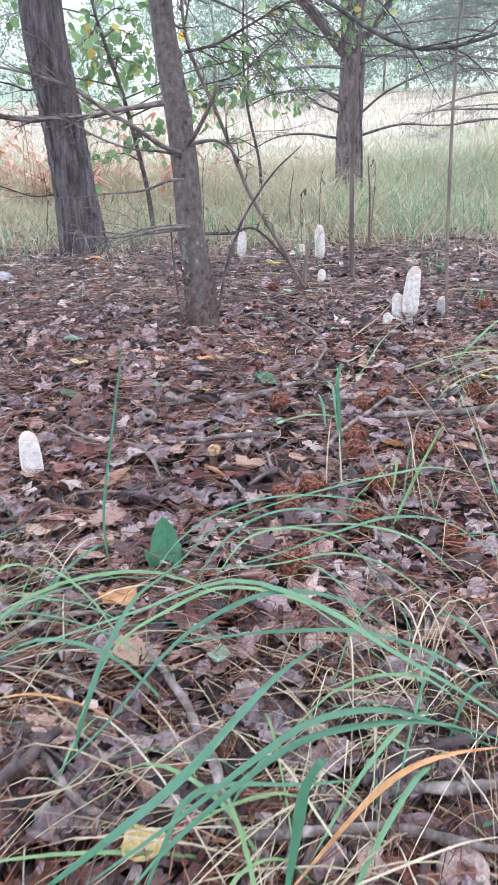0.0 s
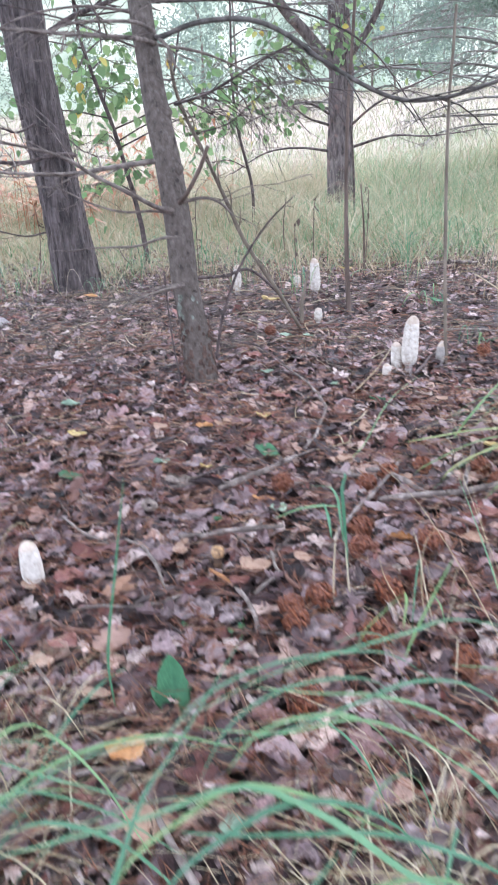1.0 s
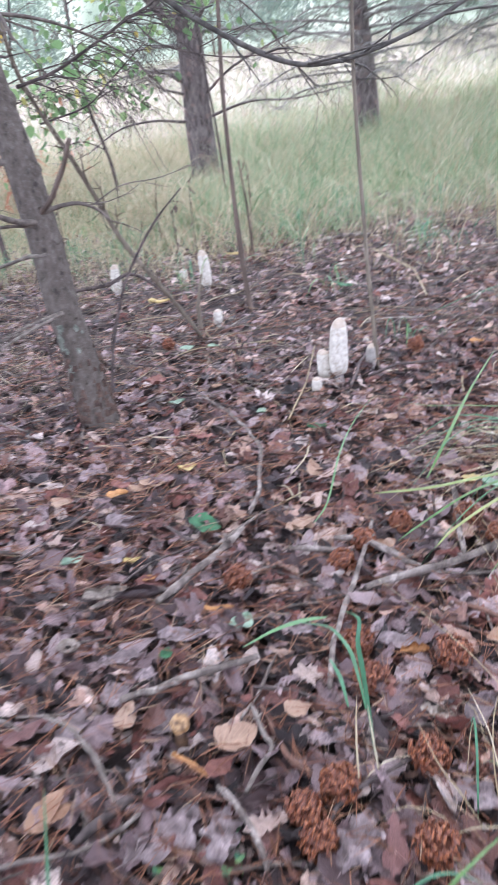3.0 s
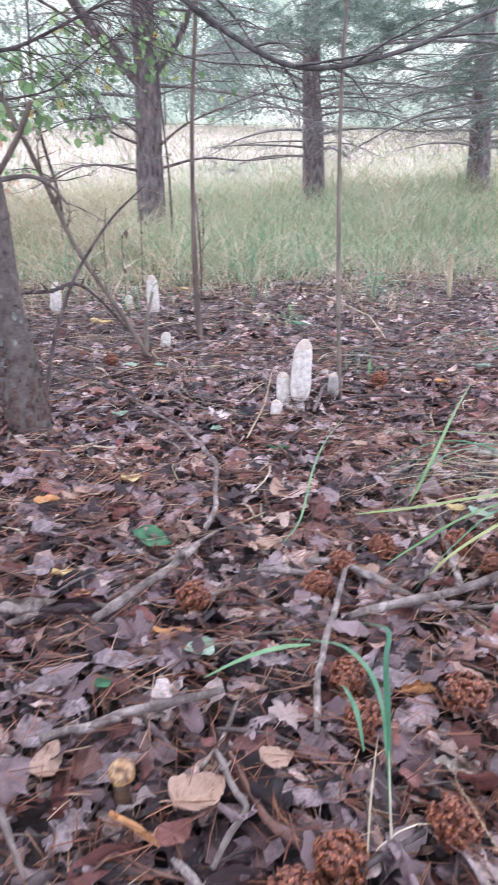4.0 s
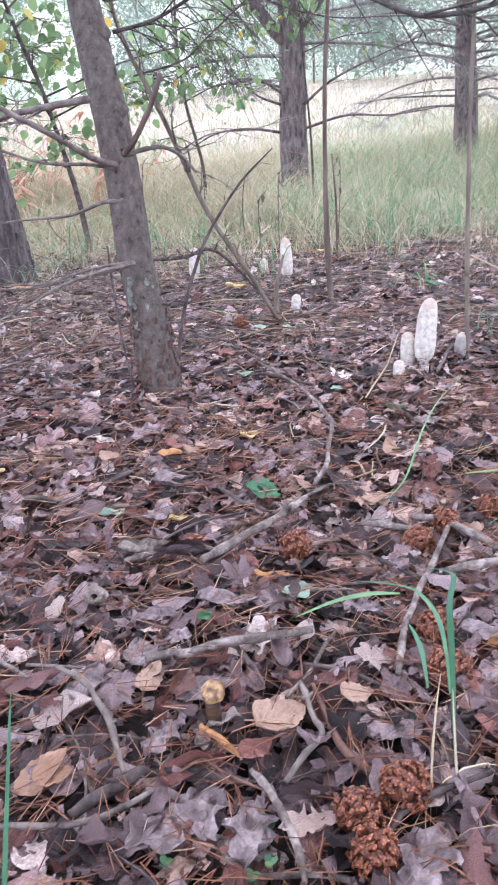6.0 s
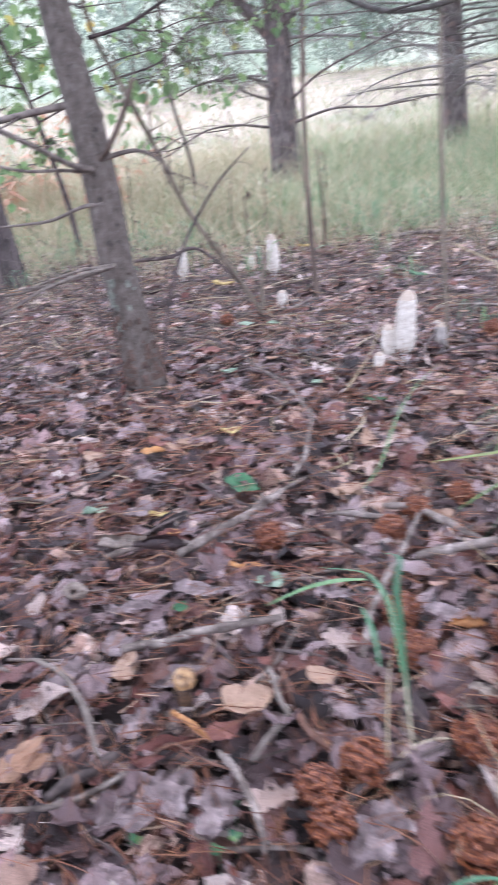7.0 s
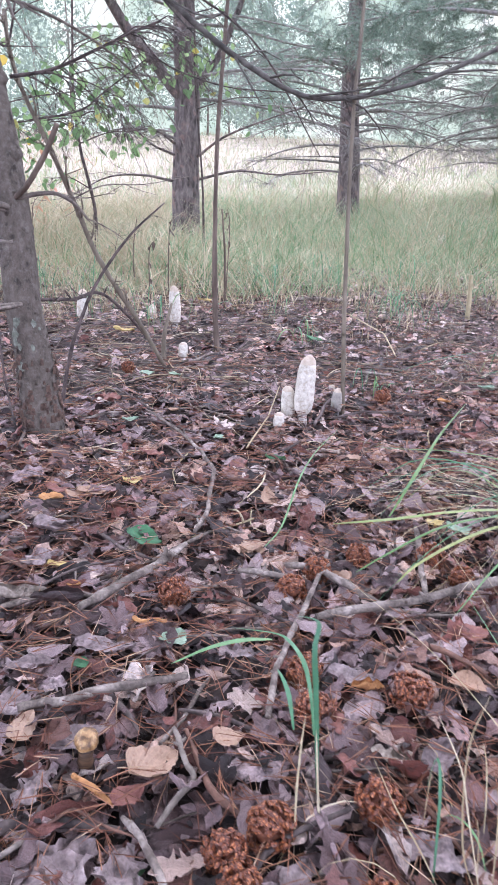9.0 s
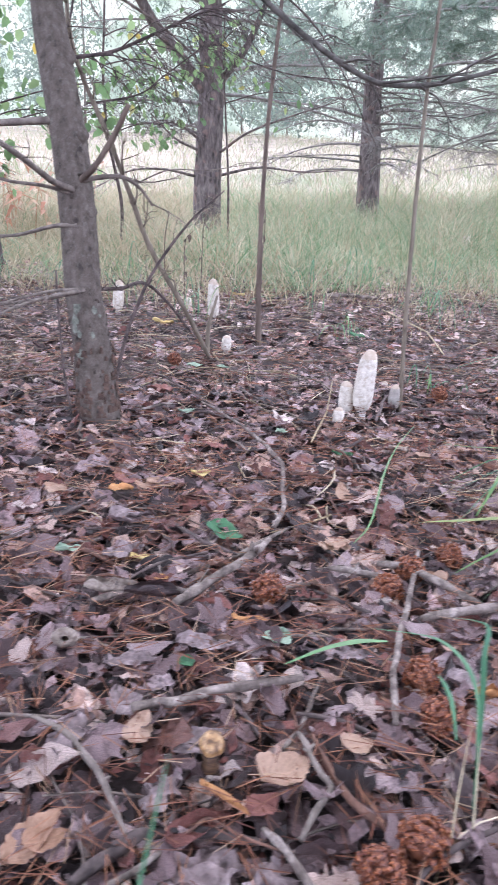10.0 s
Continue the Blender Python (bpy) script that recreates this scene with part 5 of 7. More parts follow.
# a hollow pale husk
c = on_ground(one([(-0.168, 1.660)]), 0.048)
ob = thing("empty_husk", "hollow pale dry seed husk with a dark opening", "seed husk", c)
g = Geo()
pr = [(-0.010, 0.004), (-0.011, 0.011), (-0.004, 0.0165), (0.004, 0.017), (0.010, 0.013), (0.0135, 0.0062), (0.010, 0.0038), (0.002, 0.008), (-0.006, 0.005)]
n0 = 20
for i, (h, rad) in enumerate(pr):
    for k in range(n0):
        w = 2 * math.pi * k / n0
        q = 1 + 0.1 * noise.noise((math.cos(w) * 2, math.sin(w) * 2, h * 90))
        g.v.append((c[0] + math.cos(w) * rad * q, c[1] - h * 0.8 - math.sin(w) * rad * 0.25, c[2] + math.sin(w) * rad * q + h * 0.4))
g.f = [(i * n0 + k, i * n0 + (k + 1) % n0, (i + 1) * n0 + (k + 1) % n0, (i + 1) * n0 + k) for i in range(len(pr) - 1) for k in range(n0)]
g.f.append(tuple(range(n0)))
part("shell", g, HUSK, ob)

# ---------------------------------------------------------------- pine cones
cone0 = thing("pine_cone", "open reddish-brown pine cone lying on the leaves", "pine cone", (0, 0, 0), group="pine cones")
g = Geo()
lathe(g, lambda z: (0, 0, z), [(-0.018, 0.006), (-0.012, 0.0140), (0, 0.0165), (0.011, 0.0125), (0.018, 0.004)], 12, 0.1, 1)
part("core", g, CONECORE, cone0)
g = Geo()
g.add([(0, -0.0022, 0), (0, 0.0022, 0), (0.0052, 0.0050, 0.0003), (0.0052, -0.0050, 0.0003), (0.0078, 0.0033, 0.0012), (0.0078, -0.0033, 0.0012), (0.0056, 0, 0.0027),
       (0.0, 0, -0.0010), (0.0052, 0.0036, -0.0012), (0.0052, -0.0036, -0.0012), (0.0084, 0, 0.0002)],
      [(0, 3, 6, 2, 1), (3, 5, 6), (2, 6, 4), (6, 5, 10, 4), (7, 8, 10, 9), (0, 7, 9, 3), (1, 2, 8, 7), (3, 9, 10, 5), (2, 4, 10, 8)])
scale_mesh = mesh_of("scale", g, CONE, smooth=False)
r = random.Random(91)
for k in range(165):
    s = (k + 0.5) / 165
    z = -0.021 + 0.043 * s
    size = 1.0 * math.sin(math.pi * (0.22 + 0.62 * s)) ** 0.6
    ob = new("scale", scale_mesh)
    ob.parent = cone0
    rad = 0.0165 * math.sin(math.pi * (0.16 + 0.72 * s)) ** 0.8
    a = k * 2.39996 + r.gauss(0, 0.3)
    rad *= r.uniform(0.9, 1.12)
    ob.matrix_basis = Matrix.LocRotScale((math.cos(a) * rad, math.sin(a) * rad, z + r.gauss(0, 0.0012)), Euler((r.gauss(0, 0.6), 0.30 - 0.9 * s + r.gauss(0, 0.5), a), "XYZ"),
                                         (size * r.uniform(0.5, 1.05), size * r.uniform(0.75, 1.5), size * r.uniform(1.2, 2.2)))
CONES = [(0.110, 1.302), (0.156, 1.320), (0.116, 1.263), (0.250, 1.540), (0.243, 1.470), (0.108, 1.760), (0.289, 1.753), (0.268, 1.327), (0.366, 1.476), (0.426, 1.836), (0.344, 1.800), (0.544, 1.809), (0.569, 1.745), (0.099, 3.167), (0.119, 1.091), (0.345, 1.153), (0.821, 2.743), (-0.131, 1.944)]
r = random.Random(92)
first = True
for p in CONES:
    sz = r.uniform(0.84, 1.02) if p[0] > 0 else 0.5
    m = Matrix.LocRotScale(on_ground(p, 0.042 * sz), Euler((radians(90 + r.uniform(-25, 25)), r.uniform(0, 6.28), r.uniform(0, 6.28))), None)
    c = copy_thing(cone0, m)
    c.scale = (sz, sz, sz)
m = Matrix.LocRotScale(on_ground((0.234, 1.223), 0.038), Euler((radians(80), 0.4, 1.0)), None)
cone0.matrix_basis = m

# ---------------------------------------------------------------- sticks on the litter
def stick(pts, r0, r1, label, mat=STICK, seed=0, lift=0.039, knots=2, ends=None):
    r0, r1 = r0 * 0.86, r1 * 0.86
    p3 = [np.array((x, y, gh(x, y) + lift + r0)) for x, y in pts]
    at = tuple(p3[0] - (0, 0, r0))
    ob = thing("stick", label if len(label.split()) > 4 else label + " on the leaves", "stick", at)
    r = random.Random(seed + 500)
    g = Geo()
    way, rr = [], []
    total = sum(np.linalg.norm(p3[i + 1] - p3[i]) for i in range(len(p3) - 1))
    for i in range(len(p3) - 1):
        k = max(2, int(np.linalg.norm(p3[i + 1] - p3[i]) / 0.035))
        for q in range(k if i < len(p3) - 2 else k + 1):
            way.append(p3[i] + (p3[i + 1] - p3[i]) * q / k + np.array([r.gauss(0, 0.16) * r0 for _ in range(3)]))
    for k in range(len(way)):
        u = k / (len(way) - 1)
        rr.append((r0 + (r1 - r0) * u) * r.uniform(0.82, 1.12) * (0.72 if k in (0, len(way) - 1) else 1))
    line = tube(g, way, rr, segs=12, n=5 * len(way), rough=0.24)
    part("wood", g, mat, ob)
    for k in range(knots):
        i = r.randrange(2, len(line) - 3)
        d = np.array((r.gauss(0, 1), r.gauss(0, 1), 0.9))
        d /= np.linalg.norm(d)
        g2 = Geo()
        tube(g2, [line[i], line[i] + d * r0 * 2.0, line[i] + d * r0 * r.uniform(2.2, 3.2)], [r0 * 0.6, r0 * 0.45, r0 * 0.3], segs=7, n=5)
        part("side_twig", g2, mat, ob)
    if ends:
        g2 = Geo()
        e, t = line[ends], line[ends] - line[-2 if ends == -1 else 1]
        t /= np.linalg.norm(t)
        rr = r1 if ends == -1 else r0
        tube(g2, [e - t * 0.001, e + t * 0.0012], [rr * 0.86, rr * 0.8], segs=12, n=4)
        part("cut_end", g2, CUTWOOD, ob, "fresh orange-brown cut end")
    return ob


stick([(-0.027, 1.722), (0.058, 1.810), (0.146, 1.915)], 0.0092, 0.0072, "straight grey weathered stick on the leaves", seed=1)
stick([(0.167, 1.971), (0.201, 2.055), (0.244, 2.249), (0.231, 2.357), (0.197, 2.492), (0.128, 2.688)], 0.0060, 0.0035, "bent grey stick with a crook", seed=2)
stick([(0.185, 1.461), (0.214, 1.545), (0.267, 1.643), (0.317, 1.736), (0.376, 1.848)], 0.0050, 0.0048, "mottled pale thin stick", seed=3, lift=0.040, knots=4)
stick([(-0.091, 1.520), (-0.043, 1.531), (0.010, 1.541), (0.062, 1.543), (0.105, 1.548)], 0.0076, 0.0062, "lichened grey stick lying flat", seed=4)
stick([(0.296, 1.820), (0.342, 1.800), (0.378, 1.737), (0.404, 1.680)], 0.0068, 0.006, "thick pale weathered stick", seed=5)
stick([(0.302, 1.663), (0.373, 1.671), (0.428, 1.677), (0.518, 1.695), (0.632, 1.712)], 0.0072, 0.0095, "long pale branch lying across the litter", seed=6, knots=3)
stick([(0.571, 1.935), (0.519, 1.794), (0.481, 1.691)], 0.0060, 0.0065, "short pale stick touching a branch", seed=7, lift=0.040)
stick([(0.020, 1.358), (0.035, 1.332), (0.051, 1.288), (0.055, 1.240)], 0.0046, 0.0042, "curved pale stick with reddish end", seed=8)
stick([(-0.195, 1.525), (-0.155, 1.491), (-0.125, 1.438), (-0.103, 1.369)], 0.0036, 0.0040, "curved grey-brown twig", GREYTWIG, seed=9)
stick([(-0.149, 1.334), (-0.107, 1.365), (-0.076, 1.377), (-0.027, 1.367), (0.020, 1.352)], 0.0080, 0.0055, "dark rotting stick half sunk in leaves", DARKTWIG, 10, lift=0.026)
stick([(0.079, 1.464), (0.084, 1.431), (0.091, 1.390), (0.050, 1.343)], 0.0040, 0.0042, "kinked grey twig", GREYTWIG, seed=11)
stick([(-0.030, 1.420), (-0.011, 1.401), (0.012, 1.378)], 0.0042, 0.0038, "short yellowish-brown stick by the brown mushroom", CUTWOOD, 12, lift=0.036)
stick([(-0.052, 0.909), (0.001, 0.821), (0.034, 0.749), (0.048, 0.700), (0.064, 0.666)], 0.0052, 0.0066, "pale curved stick with a cut end under the grass", seed=13, ends=-1, lift=0.040)
stick([(0.068, 0.668), (0.124, 0.673), (0.189, 0.676), (0.269, 0.653)], 0.0054, 0.0046, "grey stick lying in the grass tussock", seed=14, lift=0.040)
stick([(0.166, 0.721), (0.234, 0.762), (0.308, 0.785)], 0.0060, 0.0050, "dark grey stick under the tussock", DARKTWIG, 15)
stick([(0.190, 0.717), (0.244, 0.717), (0.290, 0.723)], 0.0060, 0.0060, "grey stick under dry grass", seed=16)
stick([(-0.342, 1.632), (-0.278, 1.553), (-0.222, 1.508)], 0.0035, 0.003, "short pale twig near the single mushroom", seed=17)
stick([(-0.164, 0.729), (-0.142, 0.758), (-0.120, 0.791)], 0.0075, 0.006, "dark brown stick under dry grass", DARKTWIG, 18)
stick([(0.340, 2.374), (0.442, 2.594), (0.542, 2.878)], 0.0028, 0.002, "pale straw stick beside the mushrooms", STRAW, 19, lift=0.040)
stick([(0.541, 2.499), (0.618, 2.659), (0.723, 2.800)], 0.0055, 0.004, "curved dark root-like stick at the cluster", DARKTWIG, 20)
stick([(0.982, 4.579), (1.141, 4.575), (1.324, 4.628)], 0.0130, 0.010, "long grey dead branch at the edge of the grass", seed=21)
stick([(-0.002, 1.983), (0.039, 1.921), (0.084, 1.874)], 0.0042, 0.0035, "thin brown stick by a green leaf", DARKTWIG, 22)
stick([(0.216, 1.819), (0.273, 1.796), (0.315, 1.775)], 0.0060, 0.005, "pale flat stick between cones", seed=23)
stick([(0.608, 2.548), (0.706, 2.603), (0.795, 2.579), (0.881, 2.550)], 0.0052, 0.004, "dark stick curving away from the mushrooms", DARKTWIG, 24, lift=0.040)
stick([(0.531, 2.113), (0.596, 2.090), (0.669, 2.087)], 0.0030, 0.002, "thin brown twig among grass stalks", DARKTWIG, 25)
stick([(-0.139, 1.748), (-0.094, 1.771), (-0.038, 1.771), (0.002, 1.746)], 0.0065, 0.0050, "grey bark-covered stick with split end", seed=26)
stick([(0.413, 1.581), (0.444, 1.548), (0.474, 1.491)], 0.0048, 0.0042, "smooth orange-brown stick", REDTWIG, 27)
stick([(-0.063, 1.356), (-0.028, 1.377), (0.004, 1.351), (0.035, 1.333)], 0.0020, 0.0018, "thin dark red twig", REDTWIG, 28)
stick([(0.146, 2.684), (0.051, 2.939), (-0.051, 3.032)], 0.0040, 0.003, "thin dark twig by the young pine", DARKTWIG, 29)
stick([(1.176, 4.162), (1.167, 3.619), (1.055, 3.218)], 0.0035, 0.003, "pale dry stalk arching by the mushrooms", STRAW, 30, lift=0.05)

# ---------------------------------------------------------------- leaves that stand out
def lone(p, size, yaw, mat, label, seed, lobed=False, wide=0.38, tilt=0.15, roll=0.0, curl=0.6, bend=0.35, lift=0.038, shape=""):
    r = random.Random(seed + 900)
    size *= 0.8
    if shape == "oak":
        v, f, uv = oak_leaf(r, n=25, m=7, wide=wide, curl=curl, bend=bend, crumple=0.13, deep=0.5, torn=0.08)
    else:
        v, f, uv = leaf_shape(r, lobed, n=19, m=9, wide=wide, curl=curl, bend=bend, ripple=0.04, crumple=0.06)
    at = on_ground(p, lift)
    g = Geo().add(turned(v, size, radians(yaw), tilt, roll, at), f, uv)
    g.v = [(x, y, max(z, gh(x, y) + 0.012)) for x, y, z in g.v]
    return single("fallen_leaf", g, mat, label if len(label.split()) > 4 else label + " on dead leaves", "leaf", at, group="fallen leaves")


lone(one([(0.079, 1.964)]), 0.086, -40, GREENLEAF, "fresh dark green leaf lying in the litter", 1, curl=0.4)
lone(one([(0.098, 1.643)]), 0.056, 60, PALELEAF, "pale green curled leaf", 2, wide=0.42)
lone(one([(-0.024, 1.606)]), 0.034, 70, GREENLEAF, "small blue-green leaf", 3)
lone(one([(0.396, 2.315)]), 0.060, -10, GREENLEAF, "dark green leaf near the mushrooms", 4, wide=0.34)
lone(one([(-0.066, 1.890)]), 0.045, 20, YELLOW, "curled yellow-green leaf", 5, curl=1.6, wide=0.25)
lone(one([(-0.040, 1.816)]), 0.028, 0, ORANGE, "small orange leaf scrap", 6)
lone(one([(0.053, 1.419)]), 0.075, 30, TAN, "crumpled tan leaf", 7, wide=0.48, curl=0.8)
lone(one([(-0.084, 1.499)]), 0.050, 60, TAN, "pale pinkish-tan leaf", 8, wide=0.42, tilt=-0.3)
lone(one([(0.255, 1.904)]), 0.058, 80, TAN, "tan folded leaf", 9, wide=0.44, curl=1.2)
lone(one([(0.335, 2.115)]), 0.055, 100, TAN, "upright tan leaf", 10, tilt=-0.6, wide=0.4)
lone(one([(0.374, 1.776)]), 0.052, 120, TAN, "tan leaf by a stick", 11, curl=1.2)
lone(one([(0.137, 1.443)]), 0.046, 10, TAN, "small lobed tan leaf", 12, wide=0.46)
lone(one([(-0.182, 1.381)]), 0.075, 35, TAN, "curled pinkish-tan leaf", 13, curl=0.9, tilt=-0.3, wide=0.3)
lone(one([(0.158, 3.092)]), 0.075, 40, PALELEAF, "pale blue-green leaf far in the litter", 14)
lone(one([(0.243, 3.076)]), 0.050, 0, PALELEAF, "pale blue-green leaf scrap", 15)
lone(one([(0.107, 3.795)]), 0.11, 10, YELLOW, "yellow-green leaf lying flat", 16, wide=0.3)
lone(one([(0.069, 2.223)]), 0.055, 20, YELLOW, "pale yellow leaf", 17, curl=0.9)
lone(one([(0.082, 2.628)]), 0.060, 25, PALELEAF, "pale curled leaf", 18, wide=0.28, curl=1.4)
lone(one([(-0.214, 2.172)]), 0.048, 0, TAN, "pale cream leaf scrap", 19)
lone(one([(-0.081, 2.190)]), 0.060, 0, RED, "reddish-brown leaf", 20)
lone(one([(0.556, 4.610)]), 0.12, 30, YELLOW, "yellow leaf behind the mushrooms", 21)
lone(one([(0.967, 3.976)]), 0.08, 10, HUSK, "pale grey leaf at the grass edge", 22, curl=0.3, bend=0.1)
lone(one([(0.855, 3.575)]), 0.08, -20, GREENLEAF, "dark green leaf behind the mushrooms", 23, curl=0.3, bend=0.1)
lone(one([(-0.178, 1.922)]), 0.055, 30, PALELEAF, "grey-green rolled leaf", 24, curl=2.6, wide=0.3)
lone(one([(0.578, 2.284)]), 0.06, 30, TAN, "tan leaf by grass stalks", 25)
lone(one([(-0.427, 2.111)]), 0.062, 10, YELLOW, "pale yellow curled leaf", 26)
lone(one([(-0.461, 2.044)]), 0.050, 20, TAN, "pinkish-tan oval leaf", 27)
lone(one([(-0.383, 1.855)]), 0.068, 10, GREENLEAF, "matt green leaf", 28, wide=0.44)
lone(one([(-0.505, 2.359)]), 0.075, 30, PALELEAF, "pale blue-green folded leaf", 29, wide=0.3, curl=1.3)
lone(one([(-0.211, 2.155)]), 0.052, 10, TAN, "cream leaf scrap", 30)
lone(one([(-0.105, 1.017)]), 0.068, 50, ORANGE, "orange-tan leaf beside the grass", 31, wide=0.45)
lone(one([(-0.062, 0.904)]), 0.070, 20, TAN, "broad pinkish-tan leaf with a stalk", 32, wide=0.5, curl=0.3)
lone(one([(0.030, 0.901)]), 0.046, 90, PALELEAF, "pale blue-green lobed leaf", 33, wide=0.4)
lone(one([(-0.020, 0.669)]), 0.055, 120, YELLOW, "dull yellow leaf under grass", 34, wide=0.45)
lone(one([(0.446, 1.490)]), 0.062, 60, TAN, "light tan birch-like leaf", 35, wide=0.46, curl=0.3, lift=0.035)
lone(one([(0.507, 1.585)]), 0.062, 20, RED, "pinkish-brown oval leaf", 36, wide=0.42)
lone(one([(1.200, 2.823)]), 0.085, 30, PALELEAF, "pale green folded leaf", 37, curl=1.2)
lone(one([(0.640, 1.898)]), 0.060, 0, PALELEAF, "smooth blue-grey leaf under grass", 38, wide=0.45, curl=0.2)
lone(one([(0.609, 1.930)]), 0.055, 20, YELLOW, "yellow leaf under grass", 39)
lone(one([(0.370, 1.774)]), 0.055, 130, TAN, "light tan folded leaf", 40, curl=1.3)
lone(one([(-0.261, 1.189)]), 0.048, 10, TAN, "tan leaf on the floor", 41)
lone(one([(-0.164, 1.113)]), 0.050, 5, TAN, "light tan leaf with upturned edge", 42, wide=0.3)
lone(one([(-0.239, 1.233)]), 0.060, 70, RED, "reddish-brown broad leaf", 43, wide=0.5)
lone(one([(-0.276, 1.414)]), 0.065, 20, RED, "reddish-brown leaf with curled rim", 44, wide=0.45)
lone(one([(-0.172, 1.376)]), 0.05, 20, TAN, "pinkish-tan curled leaf", 45)
lone(one([(-0.087, 1.222)]), 0.080, 95, LITTER, "long folded grey-brown leaf", 46, wide=0.24, curl=1.0)
lone(one([(-0.332, 1.391)]), 0.055, 10, TAN, "light tan leaf at the foot of a mushroom", 48)
lone(one([(0.026, 1.386)]), 0.05, 40, RED, "dark red leaf", 49)
lone(one([(-0.832, 4.128)]), 0.09, 0, ORANGE, "orange leaf by the old pine", 50)
lone(one([(-0.111, 1.773)]), 0.10, 10, HUSK, "large rolled grey-tan leaf", 51, curl=2.4, wide=0.3, lift=0.046)
lone(one([(-0.053, 1.748)]), 0.11, 5, LITTER, "long rolled brown leaf", 52, curl=2.2, wide=0.26, lift=0.046)
lone(one([(0.067, 1.684)]), 0.06, 0, ORANGE, "long orange-brown leaf strip", 53, wide=0.16, curl=1.0)
# a curled leaf shape used for the shredded orange cone scrap
lone(one([(0.319, 1.500)]), 0.055, 0, CUTWOOD, "orange-brown crumpled leaf scrap", 54, lobed=True, wide=0.3, curl=2.2)

lone((0.029, 2.818), 0.095, 20, RED, "flat reddish-tan leaf lying under the pine", 60, wide=0.36, curl=0.7, bend=0.25, shape="oak")
lone((-0.091, 2.151), 0.060, 10, ORANGE, "orange-brown folded leaf on the litter", 63, wide=0.36, curl=0.7, bend=0.25, shape="")
lone((-0.044, 2.162), 0.055, 0, TAN, "cream-tan leaf scrap on brown leaves", 64, wide=0.36, curl=0.7, bend=0.25, shape="")
lone((-0.015, 2.172), 0.070, 5, TAN, "long pale tan leaf on brown leaves", 65, wide=0.36, curl=0.7, bend=0.25, shape="")
lone((0.118, 2.371), 0.070, -10, RED, "pinkish-brown folded leaf on the litter", 66, wide=0.36, curl=0.7, bend=0.25, shape="oak")
lone((0.204, 2.694), 0.060, 60, TAN, "upright pale tan leaf on the litter", 67, wide=0.36, curl=0.7, bend=0.25, shape="")
lone((0.097, 2.527), 0.080, 20, GREYLEAF, "dark grey curled leaf on the litter", 68, wide=0.36, curl=0.7, bend=0.25, shape="oak")
lone((-0.093, 1.909), 0.090, 30, GREYLEAF, "grey mauve leaf with a split tip", 69, wide=0.36, curl=0.7, bend=0.25, shape="oak")
lone((0.288, 2.456), 0.050, 90, PALELEAF, "whitish folded leaf scrap on litter", 70, wide=0.36, curl=0.7, bend=0.25, shape="")
lone((0.990, 2.686), 0.060, 10, ORANGE, "small orange leaf beside pine needles", 71, wide=0.36, curl=0.7, bend=0.25, shape="")
lone((0.922, 2.407), 0.075, 15, RED, "reddish-brown leaf by the long grass", 72, wide=0.36, curl=0.7, bend=0.25, shape="")
lone((0.623, 1.967), 0.075, 40, RED, "reddish leaf under long grass", 73, wide=0.36, curl=0.7, bend=0.25, shape="oak")
lone((0.833, 2.281), 0.085, 30, GREYLEAF, "pale grey leaf lying by the grass", 74, wide=0.36, curl=0.7, bend=0.25, shape="oak")
lone((0.250, 1.901), 0.085, 30, TAN, "broad tan lobed leaf near a crooked stick", 75, wide=0.36, curl=0.7, bend=0.25, shape="oak")
lone((0.437, 2.231), 0.080, 10, GREYLEAF, "grey-mauve lobed leaf on the litter", 76, wide=0.36, curl=0.7, bend=0.25, shape="oak")
lone((-0.076, 2.028), 0.100, 5, GREYLEAF, "long flat grey-brown leaf on the litter", 77, wide=0.36, curl=0.7, bend=0.25, shape="")
lone((0.167, 2.098), 0.075, 60, GREYLEAF, "small grey leaf by the green one", 78, wide=0.36, curl=0.7, bend=0.25, shape="oak")
lone((0.535, 2.334), 0.075, 20, HUSK, "pale worn leaf beside the mushrooms", 79, wide=0.36, curl=0.7, bend=0.25, shape="oak")
lone((0.369, 4.020), 0.090, 30, GREYLEAF, "pale grey leaf in straw", 80, wide=0.36, curl=0.7, bend=0.25, shape="oak")

